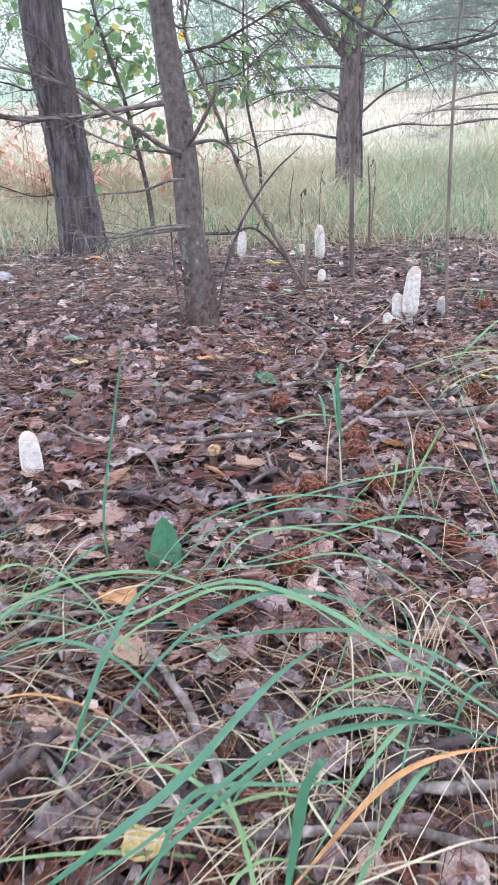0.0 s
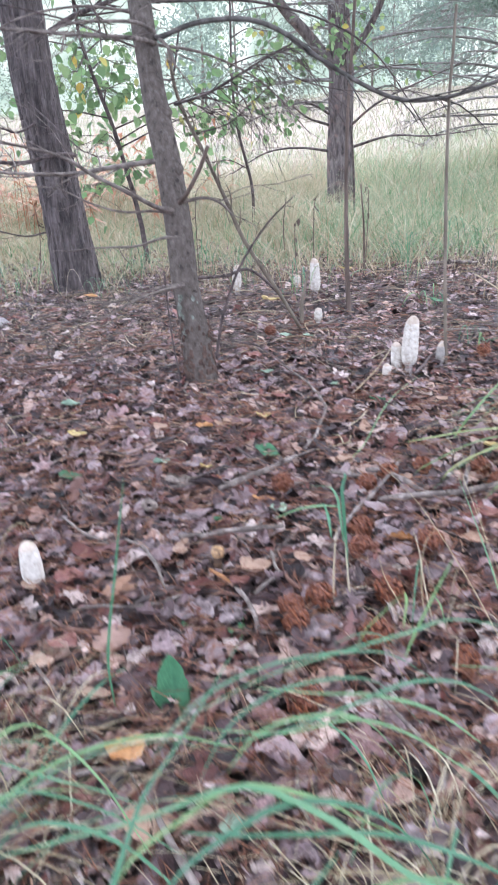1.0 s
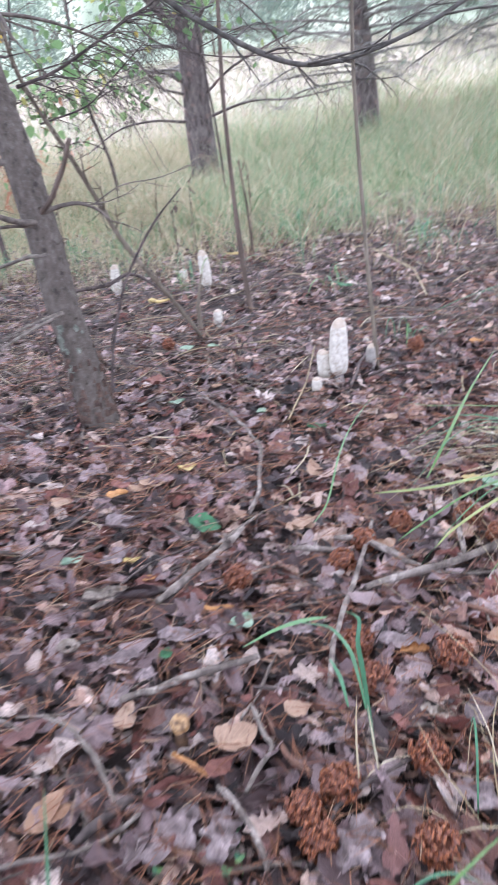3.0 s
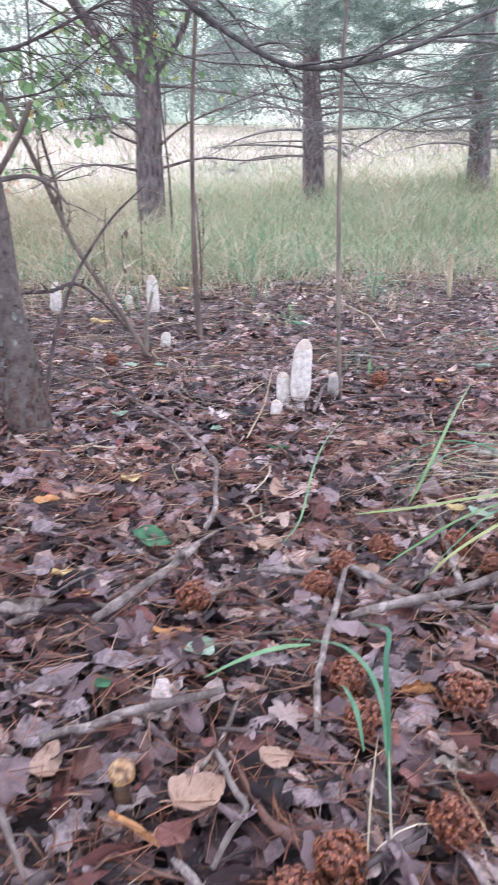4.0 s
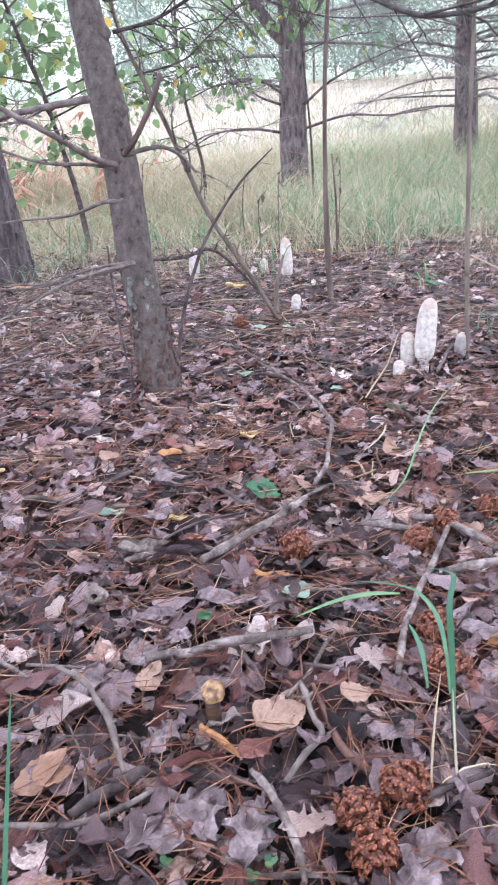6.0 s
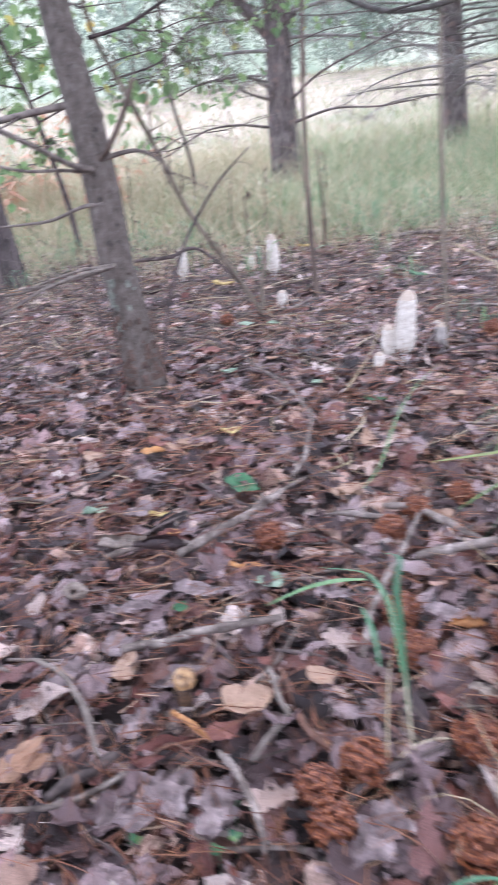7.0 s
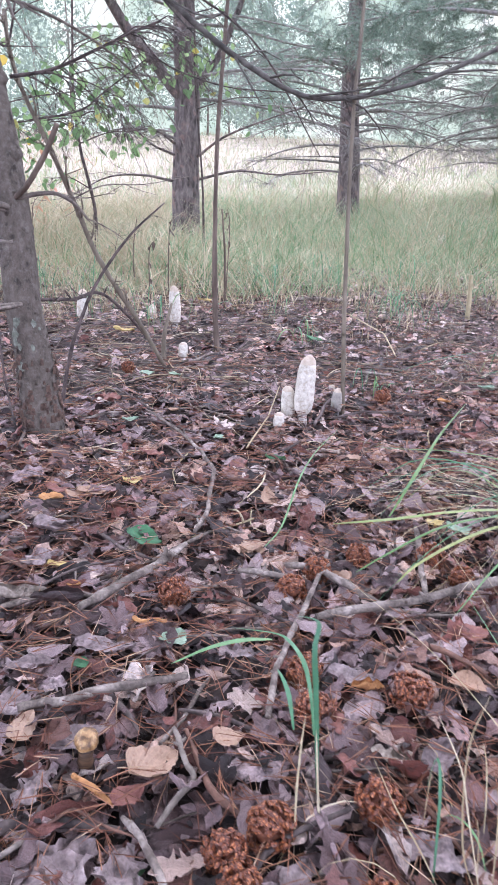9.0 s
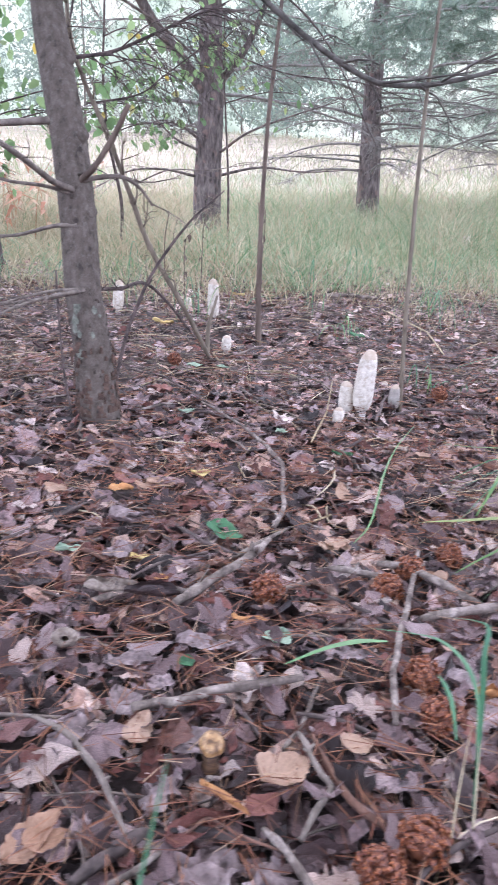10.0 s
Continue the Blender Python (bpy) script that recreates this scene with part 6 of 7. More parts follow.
# grey and brown leaves lying on top of the litter by the cones
for p, size, yaw, mat, lab, shape, wide, curl in (
        ((-0.051, 1.317), 0.129, 35, GREYLEAF, "large flat grey oak leaf, torn at its rim", "oak", 0.34, 0.15),
        ((0.015, 1.298), 0.090, 80, GREYLEAF, "flat grey-brown leaf with worn holes", "oak", 0.36, 0.2),
        ((-0.069, 1.414), 0.077, 60, GREYLEAF, "pale grey lobed leaf with curled rim", "oak", 0.3, 0.3),
        ((-0.022, 1.474), 0.095, 30, GREYLEAF, "long rolled grey leaf beside the brown mushroom", "", 0.24, 2.6),
        ((0.005, 1.640), 0.103, 5, GREYLEAF, "long flat grey-brown leaf", "", 0.2, 0.4),
        ((0.210, 1.290), 0.107, -80, LITTER, "long rolled brown leaf lying like a quill", "", 0.2, 2.8),
        ((0.301, 1.265), 0.082, 130, GREYLEAF, "grey lobed leaf with deep notches", "oak", 0.34, 0.3),
        ((0.156, 1.253), 0.103, 50, GREYLEAF, "broad grey leaf", "oak", 0.3, 0.2),
        ((0.365, 1.380), 0.099, 35, GREYLEAF, "rolled grey leaf on the litter", "", 0.26, 2.2),
        ((0.308, 1.387), 0.060, -30, HUSK, "small pale curled leaf scrap", "oak", 0.34, 0.6),
        ((0.313, 1.526), 0.099, -5, GREYLEAF, "long flat brown-grey leaf", "", 0.22, 0.4),
        ((0.260, 1.462), 0.080, 95, RED, "dark purple-brown curled leaf", "oak", 0.3, 0.9),
        ((-0.155, 1.500), 0.095, 75, GREYLEAF, "broad grey leaf leaning on a twig", "oak", 0.34, 0.3),
        ((-0.100, 1.545), 0.082, 100, GREYLEAF, "grey-mauve oval leaf with a ragged tip", "", 0.3, 0.4),
        ((0.120, 1.470), 0.073, 20, LITTER, "reddish-brown lobed leaf with small holes", "oak", 0.3, 0.25),
        ((0.175, 1.600), 0.069, 150, GREYLEAF, "crumpled blue-grey leaf", "oak", 0.3, 0.4),
        ((-0.090, 1.620), 0.082, 10, GREYLEAF, "mauve-grey lobed leaf", "oak", 0.3, 0.2),
        ((0.504, 1.615), 0.050, 60, PALELEAF, "pale green leaf beside the long branch", "", 0.3, 0.9),
        ((0.240, 0.880), 0.103, 15, GREYLEAF, "broad mauve-grey leaf under straw", "oak", 0.36, 0.2),
        ((0.200, 0.740), 0.112, 60, GREYLEAF, "dark grey oak leaf under the tussock", "oak", 0.34, 0.2),
        ((0.075, 0.800), 0.095, -20, GREYLEAF, "mauve-brown leaf under the bowed blades", "oak", 0.3, 0.2),
        ((-0.090, 0.700), 0.103, 40, GREYLEAF, "flat mauve-grey leaf in the shade of the grass", "oak", 0.34, 0.2)):
    lone(p, size, yaw, mat, lab, int(1000 * (p[0] + 2) + 7 * p[1]), wide=wide, curl=curl, bend=0.1, tilt=0.16, shape=shape, lift=0.036)

# broad upright leaves of a small plant beside the tussock
c = on_ground(one([(-0.058, 1.100)]), 0.012)
ob = thing("broadleaf_weed", "small weed with two broad upright green leaves", "weed", c)
for k, (yaw, tl, sz) in enumerate(((165, -0.85, 0.050), (25, -0.8, 0.044), (95, -1.30, 0.086))):
    v, f, uv = leaf_shape(random.Random(960 + k), False, n=11, m=5, wide=0.27, curl=0.5, bend=0.3, ripple=0.02, stalk=False, crumple=0.015)
    v = np.array(v) + (0.5, 0, 0)
    part("leaf", Geo().add(turned(v, sz, radians(yaw), tl, 0, c), f, uv), WEEDLEAF, ob)
# a sprig of clover
for p in ([(0.030, 1.306)], [(-0.060, 1.280)], [(0.013, 1.260)], [(0.029, 1.272)]):
    c = on_ground(one(p), 0.02)
    ob = thing("clover_sprig", "tiny green clover sprig in the litter", "plant", c)
    g = Geo()
    tube(g, [(c[0], c[1], c[2] - 0.02), (c[0] + 0.002, c[1], c[2] + 0.01)], [0.0008, 0.0006], segs=5, n=4)
    part("stalk", g, BLADE, ob)
    for k in range(3):
        v, f, uv = leaf_shape(random.Random(970 + k), False, n=5, m=3, wide=0.45, curl=0.3, bend=0.2, stalk=False)
        part("leaf", Geo().add(turned(np.array(v) + (0.5, 0, 0), 0.008, 2.1 * k, -0.3, 0, (c[0], c[1], c[2] + 0.01)), f), BLADE, ob)

# ---------------------------------------------------------------- grass in the foreground
def tussock(at, label, arcs, seed, dry=60, green=20, reach=0.28, up=0.16, spread=0.05, bias=(0, 0)):
    """Single green blades that bow over, among many thin dry ones. arcs: (points, width, material)."""
    c = on_ground(at)
    ob = thing("grass_tussock", label, "grass", c, group="grass tussocks")
    for pts, w, mat in arcs:
        g = Geo()
        blade(g, pts, w * (1.45 if len(pts) > 4 and at[1] < 1.2 else 0.85), n=22, fold=0.2)
        part("blade", g, mat, ob)
    r = random.Random(seed)
    for count, mat, w0, name in ((green, BLADE, 0.0052, "blade"), (dry, STRAW, 0.0019, "straw")):
        gg = Geo()
        for k in range(count):
            a = r.uniform(0, 6.28)
            d = np.array((math.cos(a) + bias[0], math.sin(a) + bias[1], 0)) * reach * r.uniform(0.45, 1.15)
            b = np.array((c[0] + r.gauss(0, spread), c[1] + r.gauss(0, spread), 0))
            b[2] = gh(b[0], b[1])
            h = up * (r.uniform(0.35, 1.1) if name == "blade" else r.uniform(0.12, 0.75))
            g = gg if name != "blade" else Geo()
            end = b + d
            blade(g, [b, b + d * 0.3 + (0, 0, h * 0.85), b + d * 0.68 + (0, 0, h * 0.9),
                      (end[0], end[1], gh(end[0], end[1]) + r.uniform(0.02, 0.5) * h)], w0 * r.uniform(0.6, 1.4), n=12 if name == "blade" else 8, fold=0.2, twist=r.gauss(0, 0.8))
            if name == "blade":
                part("blade", g, mat, ob)
        if name != "blade":
            tagged(part(name, gg, mat, ob), "thin straw-coloured dry blades", kind="stuff")
    return ob


G2, Y2, GY = BLADE, STRAW, SPRINGBLADE
big_arcs = [
    ([(0.278, 1.073, 0.060), (0.212, 1.036, 0.130), (0.124, 0.985, 0.170), (0.049, 0.958, 0.170), (-0.011, 0.940, 0.140), (-0.057, 0.928, 0.080)], 0.0048, G2),
    ([(0.250, 0.994, 0.060), (0.193, 0.975, 0.140), (0.123, 0.932, 0.180), (0.070, 0.908, 0.180), (0.030, 0.896, 0.150), (0.002, 0.882, 0.100)], 0.0050, G2),
    ([(0.227, 0.926, 0.060), (0.172, 0.906, 0.150), (0.115, 0.872, 0.190), (0.066, 0.852, 0.190), (0.034, 0.845, 0.150)], 0.0052, G2),
    ([(0.326, 0.779, 0.020), (0.245, 0.752, 0.100), (0.186, 0.738, 0.150), (0.128, 0.773, 0.170), (0.052, 0.811, 0.170), (-0.033, 0.808, 0.140), (-0.120, 0.819, 0.100), (-0.204, 0.831, 0.060)], 0.0068, G2),
    ([(0.242, 0.808, 0.020), (0.201, 0.792, 0.120), (0.149, 0.796, 0.160), (0.089, 0.791, 0.170), (0.035, 0.767, 0.160), (-0.005, 0.756, 0.130), (-0.047, 0.725, 0.090), (-0.108, 0.693, 0.040)], 0.0068, G2),
    ([(0.313, 0.824, 0.020), (0.251, 0.798, 0.090), (0.177, 0.800, 0.120), (0.099, 0.802, 0.120), (0.033, 0.819, 0.100), (-0.016, 0.849, 0.070)], 0.0058, G2),
    ([(-0.091, 0.614, 0.020), (-0.021, 0.602, 0.100), (0.030, 0.618, 0.140), (0.067, 0.666, 0.150), (0.097, 0.722, 0.140), (0.134, 0.784, 0.120)], 0.0072, G2),
    ([(0.311, 0.735, 0.030), (0.233, 0.702, 0.100), (0.174, 0.679, 0.140), (0.120, 0.647, 0.160), (0.077, 0.611, 0.160), (0.033, 0.586, 0.140), (-0.035, 0.572, 0.090)], 0.0066, G2),
    ([(0.307, 0.732, 0.050), (0.222, 0.697, 0.110), (0.155, 0.663, 0.140), (0.104, 0.634, 0.150), (0.062, 0.604, 0.140), (0.022, 0.578, 0.120), (-0.005, 0.558, 0.100)], 0.0062, G2),
    ([(0.097, 0.605, 0.030), (0.105, 0.603, 0.100), (0.110, 0.596, 0.150), (0.121, 0.600, 0.170), (0.130, 0.614, 0.160)], 0.0085, G2),
    ([(-0.012, 0.602, 0.020), (0.013, 0.602, 0.090), (0.029, 0.613, 0.120), (0.056, 0.627, 0.120), (0.113, 0.646, 0.100), (0.162, 0.698, 0.050)], 0.0055, G2),
    ([(0.214, 0.875, 0.020), (0.154, 0.836, 0.100), (0.110, 0.826, 0.140), (0.045, 0.830, 0.150), (-0.004, 0.794, 0.150), (-0.051, 0.764, 0.130), (-0.080, 0.716, 0.080)], 0.0058, G2),
    ([(0.296, 0.951, 0.030), (0.225, 0.937, 0.100), (0.163, 0.941, 0.120), (0.088, 0.934, 0.110), (-0.014, 0.987, 0.070)], 0.0045, G2),
    ([(0.371, 1.052, 0.147), (0.286, 1.019, 0.187), (0.228, 0.987, 0.195), (0.158, 0.970, 0.187), (0.070, 0.960, 0.163), (-0.017, 0.936, 0.131)], 0.0045, G2),
    ([(0.358, 0.962, 0.091), (0.289, 0.961, 0.144), (0.224, 0.948, 0.161), (0.160, 0.917, 0.161), (0.088, 0.911, 0.135), (0.026, 0.926, 0.108)], 0.0050, G2),
    ([(0.302, 0.942, 0.082), (0.245, 0.924, 0.144), (0.185, 0.930, 0.161), (0.125, 0.946, 0.152), (0.055, 0.998, 0.117)], 0.0045, G2),
    ([(-0.096, 0.750, 0.020), (-0.073, 0.731, 0.090), (-0.057, 0.756, 0.130), (-0.045, 0.841, 0.130), (-0.023, 0.924, 0.110), (0.038, 1.186, 0.050)], 0.0052, G2),
    ([(-0.244, 0.956, 0.060), (-0.156, 0.900, 0.090), (-0.104, 0.884, 0.090), (-0.065, 0.891, 0.060)], 0.0050, G2),
    ([(0.104, 0.625, 0.020), (0.152, 0.626, 0.100), (0.183, 0.631, 0.130), (0.221, 0.656, 0.120), (0.268, 0.683, 0.100)], 0.0050, ORANGE),
    ([(0.148, 0.644, 0.020), (0.122, 0.656, 0.060), (0.096, 0.677, 0.090), (0.070, 0.678, 0.100)], 0.0045, Y2),
    ([(-0.142, 0.691, 0.030), (-0.094, 0.682, 0.050), (-0.069, 0.696, 0.050), (-0.059, 0.737, 0.040)], 0.0035, Y2),
    ([(0.119, 0.598, 0.040), (0.175, 0.609, 0.060), (0.225, 0.622, 0.070), (0.263, 0.637, 0.060)], 0.0035, Y2),
    ([(-0.162, 0.745, 0.090), (-0.119, 0.741, 0.100), (-0.078, 0.749, 0.080), (-0.041, 0.754, 0.050)], 0.0050, ORANGE),
]
tussock(one([(0.172, 0.769)]), "arching tussock of green blades and dry straw over the litter", big_arcs, 201, dry=120, green=8, reach=0.26, up=0.11, spread=0.09, bias=(-0.5, -0.2))
tussock(one([(0.321, 0.889)]), "tussock of dry and green grass beside the path", [
    ([(0.402, 1.074, 0.030), (0.368, 1.076, 0.100), (0.330, 1.142, 0.170), (0.287, 1.263, 0.220), (0.230, 1.371, 0.250)], 0.0014, Y2),
    ([(0.421, 1.160, 0.060), (0.391, 1.222, 0.150), (0.390, 1.418, 0.200), (0.415, 1.736, 0.220)], 0.0013, Y2),
    ([(0.420, 1.074, 0.030), (0.382, 1.084, 0.100), (0.380, 1.268, 0.200), (0.441, 1.784, 0.250)], 0.0014, Y2),
    ([(0.420, 1.100, 0.040), (0.388, 1.131, 0.110), (0.385, 1.236, 0.150), (0.392, 1.430, 0.180)], 0.0040, G2)], 202, dry=45, green=6, reach=0.25, up=0.12, spread=0.07, bias=(-0.5, 0.0))
tussock(one([(-0.253, 0.890)]), "dry straw tussock with a few green blades", [], 203, dry=70, green=16, reach=0.26, up=0.14, spread=0.07, bias=(0.4, 0.0))
tussock(one([(-0.121, 0.676)]), "thin dry grass over dark litter", [], 204, dry=22, green=5, reach=0.2, up=0.10, spread=0.07)
tussock(one([(0.188, 0.669)]), "dry grass tuft with low blades", [], 205, dry=14, green=6, reach=0.2, up=0.10, spread=0.08)

tussock(one([(0.235, 0.837)]), "pale straw clump among the green blades", [], 207, dry=80, green=2, reach=0.17, up=0.13, spread=0.05)
tussock(one([(-0.338, 0.999)]), "pale dry grass tuft with drooping blades", [], 206, dry=70, green=16, reach=0.18, up=0.13, spread=0.07, bias=(0.4, 0.2))

# the pair of long blades by the cones
tussock(one([(0.171, 1.291)]), "two long thin grass blades bent over", [
    ([(0.202, 1.325, 0.045), (0.199, 1.330, 0.105), (0.196, 1.335, 0.161), (0.194, 1.340, 0.198), (0.200, 1.350, 0.216), (0.200, 1.370, 0.210), (0.195, 1.400, 0.194)], 0.0088, G2),
    ([(0.208, 1.320, -0.022), (0.204, 1.322, 0.021), (0.200, 1.324, 0.072), (0.197, 1.328, 0.119)], 0.0046, Y2),
    ([(0.195, 1.328, 0.113), (0.190, 1.330, 0.157), (0.188, 1.350, 0.177), (0.182, 1.380, 0.180), (0.174, 1.410, 0.170), (0.140, 1.450, 0.153)], 0.0075, G2),
    ([(0.178, 1.310, -0.022), (0.178, 1.315, 0.059), (0.181, 1.320, 0.110), (0.185, 1.325, 0.141)], 0.0042, Y2),
    ([(0.176, 1.330, 0.120), (0.173, 1.340, 0.148), (0.169, 1.350, 0.161), (0.166, 1.360, 0.165)], 0.0075, G2),
    ([(0.213, 1.568, 0.050), (0.176, 1.565, 0.055), (0.134, 1.563, 0.050), (0.086, 1.565, 0.030)], 0.0135, G2),
    ([(0.230, 1.292, 0.050), (0.202, 1.356, 0.060), (0.174, 1.430, 0.060), (0.142, 1.534, 0.040)], 0.0022, STALK)], 210, dry=5, green=0, reach=0.12, up=0.1, spread=0.01)
# the upright blade and the clump by the single mushroom
tussock((-0.135, 1.094), "single upright green grass blade", [
    ([(-0.135, 1.094, 0.01), (-0.134, 1.094, 0.093), (-0.112, 1.105, 0.215), (-0.089, 1.115, 0.336)], 0.0058, G2)], 211, dry=2, green=0, reach=0.1, up=0.08, spread=0.01)
tussock(one([(-0.458, 1.505)]), "tuft of tall green grass and straw", [
    ([(-0.422, 1.420, 0.062), (-0.407, 1.410, 0.163), (-0.393, 1.400, 0.271), (-0.392, 1.390, 0.334)], 0.0060, Y2),
    ([(-0.420, 1.420, 0.062), (-0.400, 1.420, 0.178), (-0.385, 1.420, 0.280), (-0.386, 1.430, 0.339), (-0.407, 1.450, 0.337), (-0.452, 1.470, 0.271)], 0.0085, G2),
    ([(-0.424, 1.420, 0.069), (-0.404, 1.400, 0.201), (-0.407, 1.380, 0.264), (-0.423, 1.350, 0.319), (-0.445, 1.330, 0.341)], 0.0055, G2),
    ([(-0.427, 1.430, 0.062), (-0.404, 1.450, 0.225), (-0.386, 1.480, 0.281), (-0.380, 1.500, 0.217)], 0.0050, G2)], 212, dry=12, green=2, reach=0.15, up=0.2, spread=0.02)
# long arching grass from the clump at the side
tussock(one([(0.846, 1.911)]), "clump of long arching green grass over the litter", [
    ([(0.844, 1.914, 0.030), (0.618, 1.753, 0.120), (0.520, 1.734, 0.130), (0.452, 1.782, 0.100), (0.399, 1.897, 0.040)], 0.0128, GY),
    ([(0.829, 1.891, 0.030), (0.630, 1.769, 0.100), (0.519, 1.743, 0.100), (0.429, 1.739, 0.060), (0.388, 1.746, 0.030)], 0.0096, GY),
    ([(0.808, 1.858, 0.030), (0.644, 1.757, 0.090), (0.537, 1.702, 0.100), (0.462, 1.690, 0.070), (0.437, 1.705, 0.030)], 0.0112, GY),
    ([(0.884, 1.975, 0.030), (0.778, 1.992, 0.100), (0.696, 2.064, 0.100), (0.634, 2.198, 0.060), (0.623, 2.300, 0.030)], 0.0088, GY),
    ([(0.518, 1.932, 0.030), (0.577, 1.979, 0.080), (0.691, 2.111, 0.120), (0.855, 2.320, 0.120)], 0.0109, GY),
    ([(0.903, 2.006, 0.040), (0.785, 1.997, 0.080), (0.674, 1.967, 0.080), (0.667, 2.151, 0.050)], 0.0045, Y2),
    ([(0.837, 1.906, 0.040), (0.646, 1.833, 0.090), (0.549, 1.845, 0.080), (0.453, 1.901, 0.030)], 0.0035, Y2)], 213, dry=90, green=18, reach=0.33, up=0.15, spread=0.05, bias=(-0.6, 0))
tussock(one([(1.290, 3.034)]), "thin green grass leaning over the leaves", [
    ([(1.509, 3.240, 0.050), (1.176, 2.958, 0.090), (1.038, 2.913, 0.080), (0.935, 2.933, 0.040)], 0.0075, G2)], 214, dry=10, green=5, reach=0.2, up=0.12, spread=0.03)
tussock(one([(0.850, 2.852)]), "few thin green shoots among needles", [], 215, dry=3, green=7, reach=0.06, up=0.12, spread=0.03)
tussock(one([(0.831, 3.633)]), "few green blades behind the mushrooms", [], 216, dry=14, green=8, reach=0.15, up=0.12, spread=0.05)
tussock(one([(0.280, 1.876)]), "bent half-dry grass blade", [
    ([(0.273, 1.869, 0.020), (0.305, 1.885, 0.050), (0.358, 1.982, 0.090), (0.414, 2.069, 0.110), (0.492, 2.169, 0.120)], 0.0055, G2)], 217, dry=2, green=0, reach=0.1, up=0.05, spread=0.01)
tussock(one([(0.316, 1.243)]), "dry stalks and green blades at the path", [
    ([(0.189, 1.135, 0.050), (0.204, 1.133, 0.090), (0.232, 1.132, 0.125), (0.253, 1.130, 0.150)], 0.0070, GY),
    ([(0.253, 1.130, 0.150), (0.254, 1.122, 0.140), (0.248, 1.107, 0.110)], 0.0060, GY),
    ([(0.253, 1.113, 0.060), (0.265, 1.119, 0.090), (0.284, 1.120, 0.140), (0.302, 1.124, 0.180), (0.312, 1.127, 0.200)], 0.0085, G2),
    ([(0.164, 1.158, 0.050), (0.198, 1.165, 0.060), (0.224, 1.163, 0.060), (0.248, 1.154, 0.050)], 0.0055, G2),
    ([(0.317, 1.217, 0.020), (0.300, 1.227, 0.100), (0.295, 1.242, 0.140), (0.292, 1.284, 0.160)], 0.0028, Y2),
    ([(0.285, 1.228, 0.020), (0.266, 1.241, 0.060), (0.249, 1.258, 0.090), (0.246, 1.307, 0.100)], 0.0028, Y2),
    ([(0.314, 1.217, 0.020), (0.299, 1.227, 0.070), (0.304, 1.249, 0.150), (0.352, 1.301, 0.160)], 0.0026, Y2)], 218, dry=14, green=2, reach=0.15, up=0.12, spread=0.03)
r = random.Random(230)
for k in range(46):  # loose dry and green tufts in front of the meadow
    y = r.uniform(3.7, 5.3)
    x = r.uniform(-0.42, 0.55) * (y + 0.8)
    tussock((x, y), "small tuft of dry grass in the litter", [], 240 + k, dry=24, green=r.choice((1, 4, 9)), reach=r.uniform(0.12, 0.24), up=r.uniform(0.12, 0.30), spread=0.07)

for k in range(18):  # flattened straw under the trees
    y = r.uniform(2.9, 4.1)
    tussock((r.uniform(-0.30, 0.12) * (y + 0.6), y), "dry grass stalks lying flat on the litter", [], 300 + k, dry=16, green=0, reach=r.uniform(0.12, 0.26), up=0.07, spread=0.10)

# ---------------------------------------------------------------- the meadow
def sward(name, count, y0, y1, left, right, height, width, mat, label, seed, edge=0.0, lean=0.35, power=1.6, open_side=0.0):
    q = np.random.RandomState(seed)
    y = y0 + (y1 - y0) * q.rand(count) ** power
    x = (-left + (left + right) * q.rand(count)) * (y + 1.0)
    e = np.array([noise.noise((a * 0.9, 5.0, 1.0)) + 0.6 * noise.noise((a * 3.1, 9.0, 2.0)) for a in x]) * edge
    clump = np.array([noise.noise((a * 0.8, b * 0.8, 4.0)) + 0.6 * noise.noise((a * 3, b * 3, 8.0)) for a, b in zip(x, y)])
    keep = (y > y0 + edge + e) & (clump > -0.75 + 0.5 * q.rand(count))
    keep &= (x > 0.12 * y - 0.5 + 1.2 * clump) | (q.rand(count) > open_side)
    x, y, clump = x[keep], y[keep], clump[keep]
    n = len(x)
    z = np.array([gh(a, b) for a, b in zip(x, y)])
    short = np.clip((y - y0) / 1.2, 0.35, 1.0) * np.clip(1 + 0.16 * (y - 5.6), 1.0, 1.4)
    h = (height[0] + (height[1] - height[0]) * q.rand(n)) * np.clip(0.75 + 0.8 * clump, 0.3, 1.6) * short
    a = q.rand(n) * 6.283
    l = h * (0.15 + lean * q.rand(n))
    w = width * (0.6 + 0.8 * q.rand(n))
    dx, dy = np.cos(a), np.sin(a)
    b = q.rand(n) * 6.283
    sx, sy = np.cos(b) * w / 2, np.sin(b) * w / 2
    pts = np.empty((n, 5, 3))
    for i, (s, side) in enumerate(((0, -1), (0, 1), (0.6, -0.8), (0.6, 0.8), (1, 0))):
        pts[:, i, 0] = x + dx * l * s * s + sx * side
        pts[:, i, 1] = y + dy * l * s * s + sy * side
        pts[:, i, 2] = z - 0.01 + h * (s - 0.18 * s * s)
    geo = Geo()
    geo.v = pts.reshape(-1, 3).tolist()
    for k in range(n):
        o = 5 * k
        geo.f += [(o, o + 1, o + 3, o + 2), (o + 2, o + 3, o + 4)]
    return single(name, geo, mat, label, "grass", (0, 0, 0), kind="stuff", smooth=False)


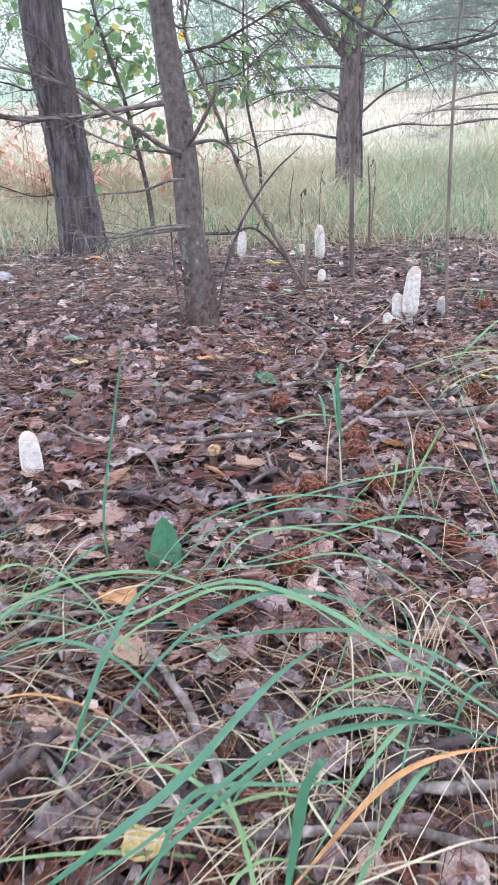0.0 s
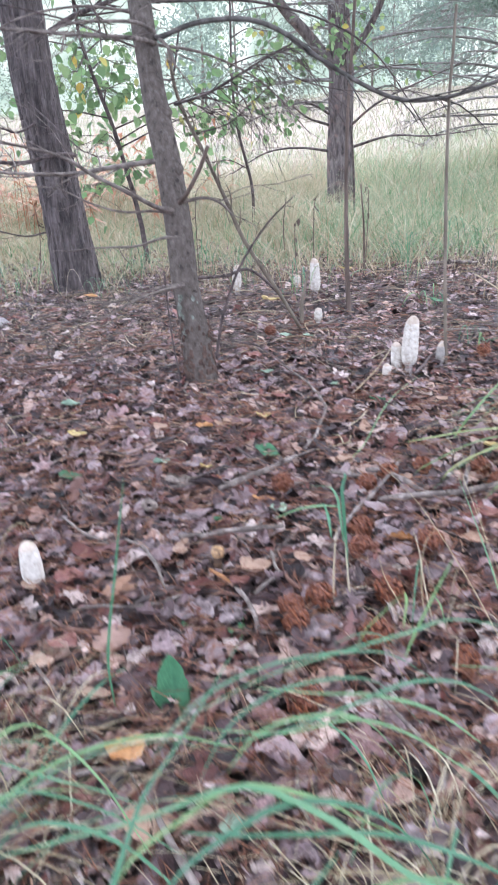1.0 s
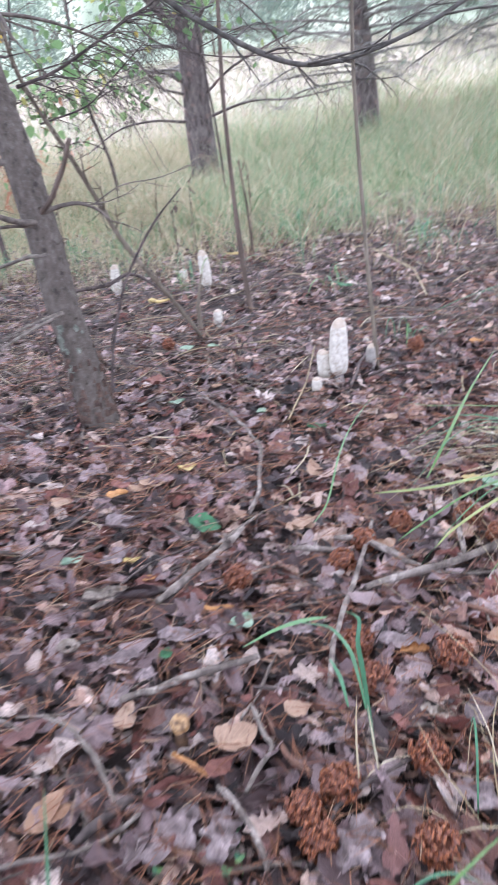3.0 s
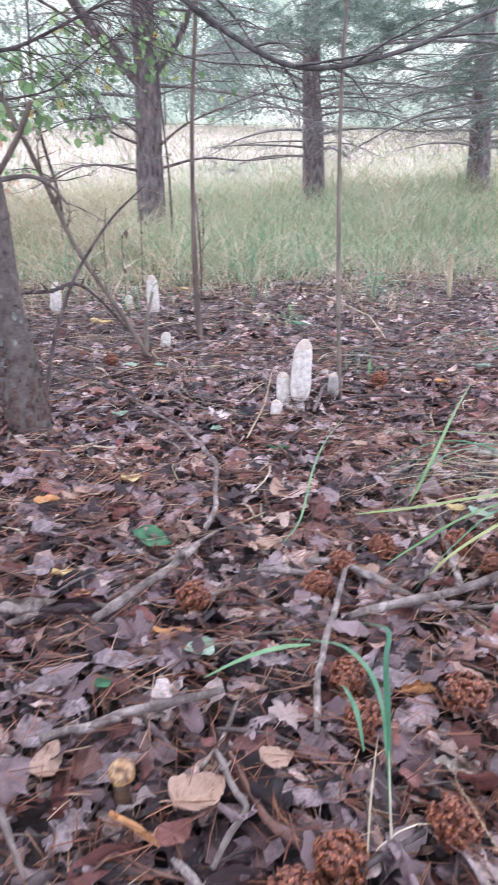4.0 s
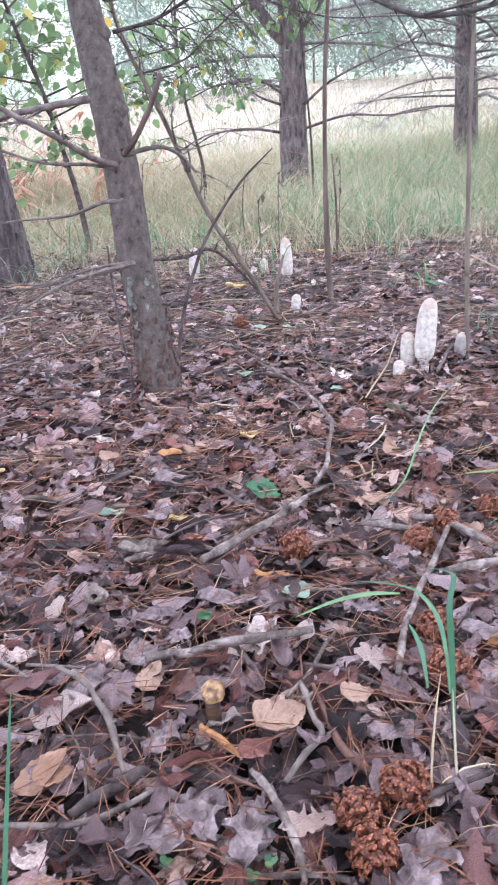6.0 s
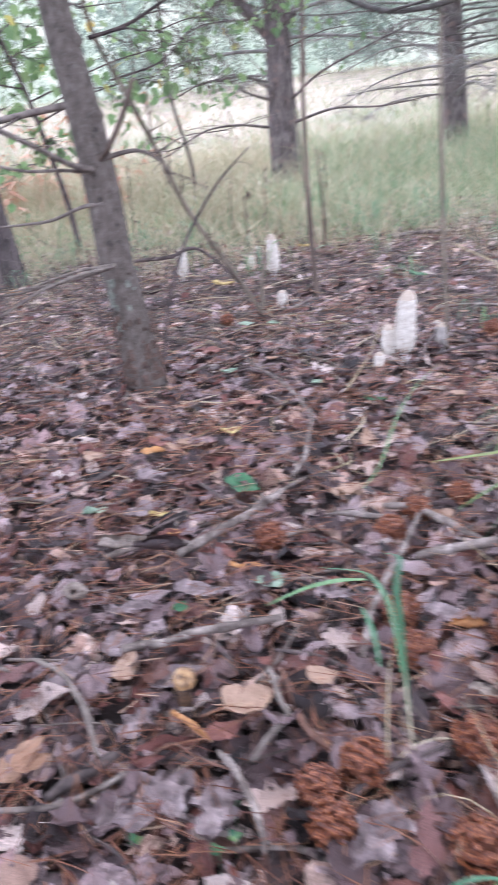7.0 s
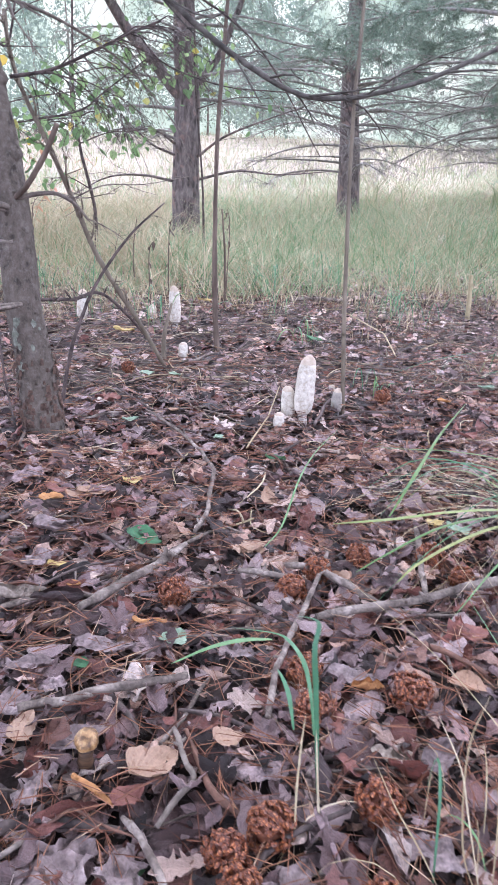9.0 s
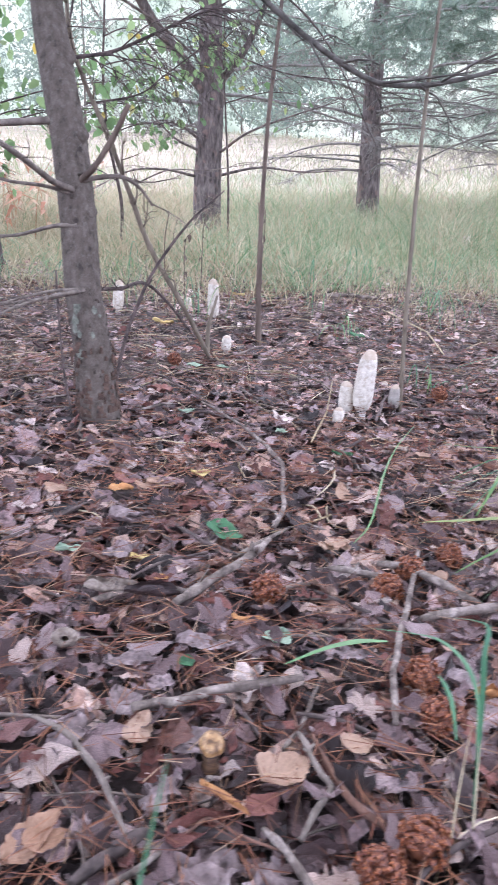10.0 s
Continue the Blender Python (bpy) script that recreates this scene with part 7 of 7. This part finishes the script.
sward("tall_grass", 80000, 4.3, 22.0, 0.75, 0.95, (0.08, 0.42), 0.0062, SWARD, "tall mixed green and straw meadow grass", 301, edge=0.55, lean=1.9, power=1.7, open_side=0.55)
sward("dry_grass", 34000, 4.0, 18.0, 0.75, 0.95, (0.10, 0.46), 0.0042, STRAW, "dry straw stalks in the meadow grass", 302, edge=0.45, lean=1.5)
sward("pale_meadow_grass", 60000, 11.0, 80.0, 0.8, 1.0, (0.16, 0.48), 0.022, HAY, "pale dry meadow grass in the open", 303, lean=1.2, power=1.2)
sward("yellow_meadow_grass", 22000, 4.9, 14.0, 0.8, 0.08, (0.15, 0.45), 0.012, PALESTRAW, "yellow straw grass in the light between the pines", 304, lean=1.4, power=1.0)
# rust-coloured bracken between the trunks
q = random.Random(305)
g = Geo()
for cx, cy, n in ((-1.25, 7.2, 20), (-2.3, 7.2, 26), (-0.98, 7.4, 10), (-3.2, 8.5, 34), (-2.0, 8.0, 22), (-4.4, 9.5, 36), (-5.6, 10.5, 40)):
    for k in range(n):
        x, y = cx + q.gauss(0, 0.6), cy + q.gauss(0, 0.5)
        z, h = gh(x, y), q.uniform(0.3, 0.95)
        a = q.uniform(0, 6.28)
        pts = [(x, y, z), (x + math.cos(a) * 0.08, y + math.sin(a) * 0.08, z + h * 0.6), (x + math.cos(a) * 0.35, y + math.sin(a) * 0.35, z + h)]
        ln = tube(g, pts, [0.005, 0.003, 0.0015], segs=3, n=7)
        for i in range(2, 7):
            for sgn in (-1, 1):
                d = np.array((-math.sin(a) * sgn + q.gauss(0, 0.3), math.cos(a) * sgn + q.gauss(0, 0.3), q.gauss(-0.4, 0.2))) * q.uniform(0.08, 0.17)
                sd = np.array((math.cos(a), math.sin(a), 0)) * 0.02
                p = np.array(ln[i])
                g.add([p - sd, p + sd, p + d], [(0, 1, 2)])
single("bracken", g, RUST, "rust-coloured dying bracken between the trunks", "bracken", (0, 0, 0), kind="stuff", smooth=False)

# ---------------------------------------------------------------- woods beyond the meadow
q, qn = random.Random(306), np.random.RandomState(306)
g, gt = Geo(), Geo()
for k in range(54):
    y = q.uniform(46, 95)
    x = q.uniform(-0.75, 0.95) * y
    z = gh(x, y)
    h = q.uniform(8, 15)
    if k % 3 == 0:
        tube(gt, [(x, y, z - 0.2), (x + q.gauss(0, 0.2), y, z + h * 0.5), (x + q.gauss(0, 0.3), y, z + h * 0.9)], [0.10, 0.08, 0.03], segs=6, n=6)
    round_top = q.random() < 0.45
    n = 360
    s = qn.rand(n)
    rr = (2.6 * np.sin(math.pi * (0.12 + 0.84 * s)) if round_top else 2.7 * (1 - s) ** 0.8 + 0.2) * qn.rand(n) ** 0.45
    a = qn.rand(n) * 6.283
    p = np.stack([x + rr * np.cos(a), y + rr * np.sin(a), z + 1.0 + (h - 1.0) * s], axis=1)
    o = np.repeat(p, 5, axis=0) + qn.normal(0, 0.3, (5 * n, 3))
    g.triangles(o[:, None, :] + qn.normal(0, 0.11, (5 * n, 3, 3)))
single("far_woods", g, FARWOOD, "green woods beyond the meadow, paled by haze in their colour", "trees", (0, 0, 0), kind="stuff", smooth=False)
single("far_trunks", gt, GREYTWIG, "distant tree trunks beyond the meadow", "trees", (0, 0, 0), kind="stuff")

# a glowing sheet, painted as a misty tree line far off, closes the view
m_back, t_back, o_back = nodes_of("glowing_mist")
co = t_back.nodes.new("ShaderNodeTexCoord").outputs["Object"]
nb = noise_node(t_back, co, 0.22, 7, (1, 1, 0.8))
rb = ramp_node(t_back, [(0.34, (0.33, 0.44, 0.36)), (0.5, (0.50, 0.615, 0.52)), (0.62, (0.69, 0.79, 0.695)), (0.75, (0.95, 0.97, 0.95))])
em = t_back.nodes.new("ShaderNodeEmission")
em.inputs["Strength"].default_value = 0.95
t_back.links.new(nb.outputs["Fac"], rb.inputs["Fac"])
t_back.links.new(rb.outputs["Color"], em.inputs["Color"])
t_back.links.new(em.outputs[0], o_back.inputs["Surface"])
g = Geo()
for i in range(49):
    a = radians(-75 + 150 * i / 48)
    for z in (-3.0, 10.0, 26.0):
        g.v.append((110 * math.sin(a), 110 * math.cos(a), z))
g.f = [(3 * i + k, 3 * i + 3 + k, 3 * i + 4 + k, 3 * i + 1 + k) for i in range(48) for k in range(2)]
single("backdrop", g, m_back, "glowing backdrop painted as a pale misty tree line", "backdrop", (0, 0, 0), kind="structure")

# unseen needle clumps, added overhead and behind to shade the floor
qn = np.random.RandomState(308)
c = qn.uniform((-7, -8, 4.5), (7, 6.5, 8.0), (2600, 3))
p = np.repeat(c, 9, axis=0) + qn.normal(0, 0.22, (2600 * 9, 3))
g = Geo().triangles(np.stack([p, p + qn.normal(0, 0.13, p.shape), p + qn.normal(0, 0.13, p.shape)], axis=1))
single("pine_canopy", g, PINEGREEN, "unseen needle clumps added overhead to shade the floor", "tree canopy", (0, 0, 0), kind="stuff", smooth=False)

# ---------------------------------------------------------------- single leaves of the litter, nearest the path
q = random.Random(401)
PIECES = [mesh_of("leaf", Geo().add(v, f, uv), LITTER) for v, f, uv in SHAPES]
for k in range(300):
    y = q.uniform(1.2, 2.1)
    x = q.uniform(-0.3, 0.55) * (0.5 + 0.45 * y)
    sz = q.uniform(0.035, 0.078)
    ob = new("leaf", q.choice(PIECES))
    ob.parent = litter
    flip = 0.0 if q.random() < 0.6 else math.pi
    ob.matrix_basis = Matrix.LocRotScale((x, y, gh(x, y) + q.uniform(0.026, 0.040)), Euler((flip + q.gauss(0, 0.26), q.gauss(0, 0.26), q.uniform(0, 6.28))), (sz, sz, sz))
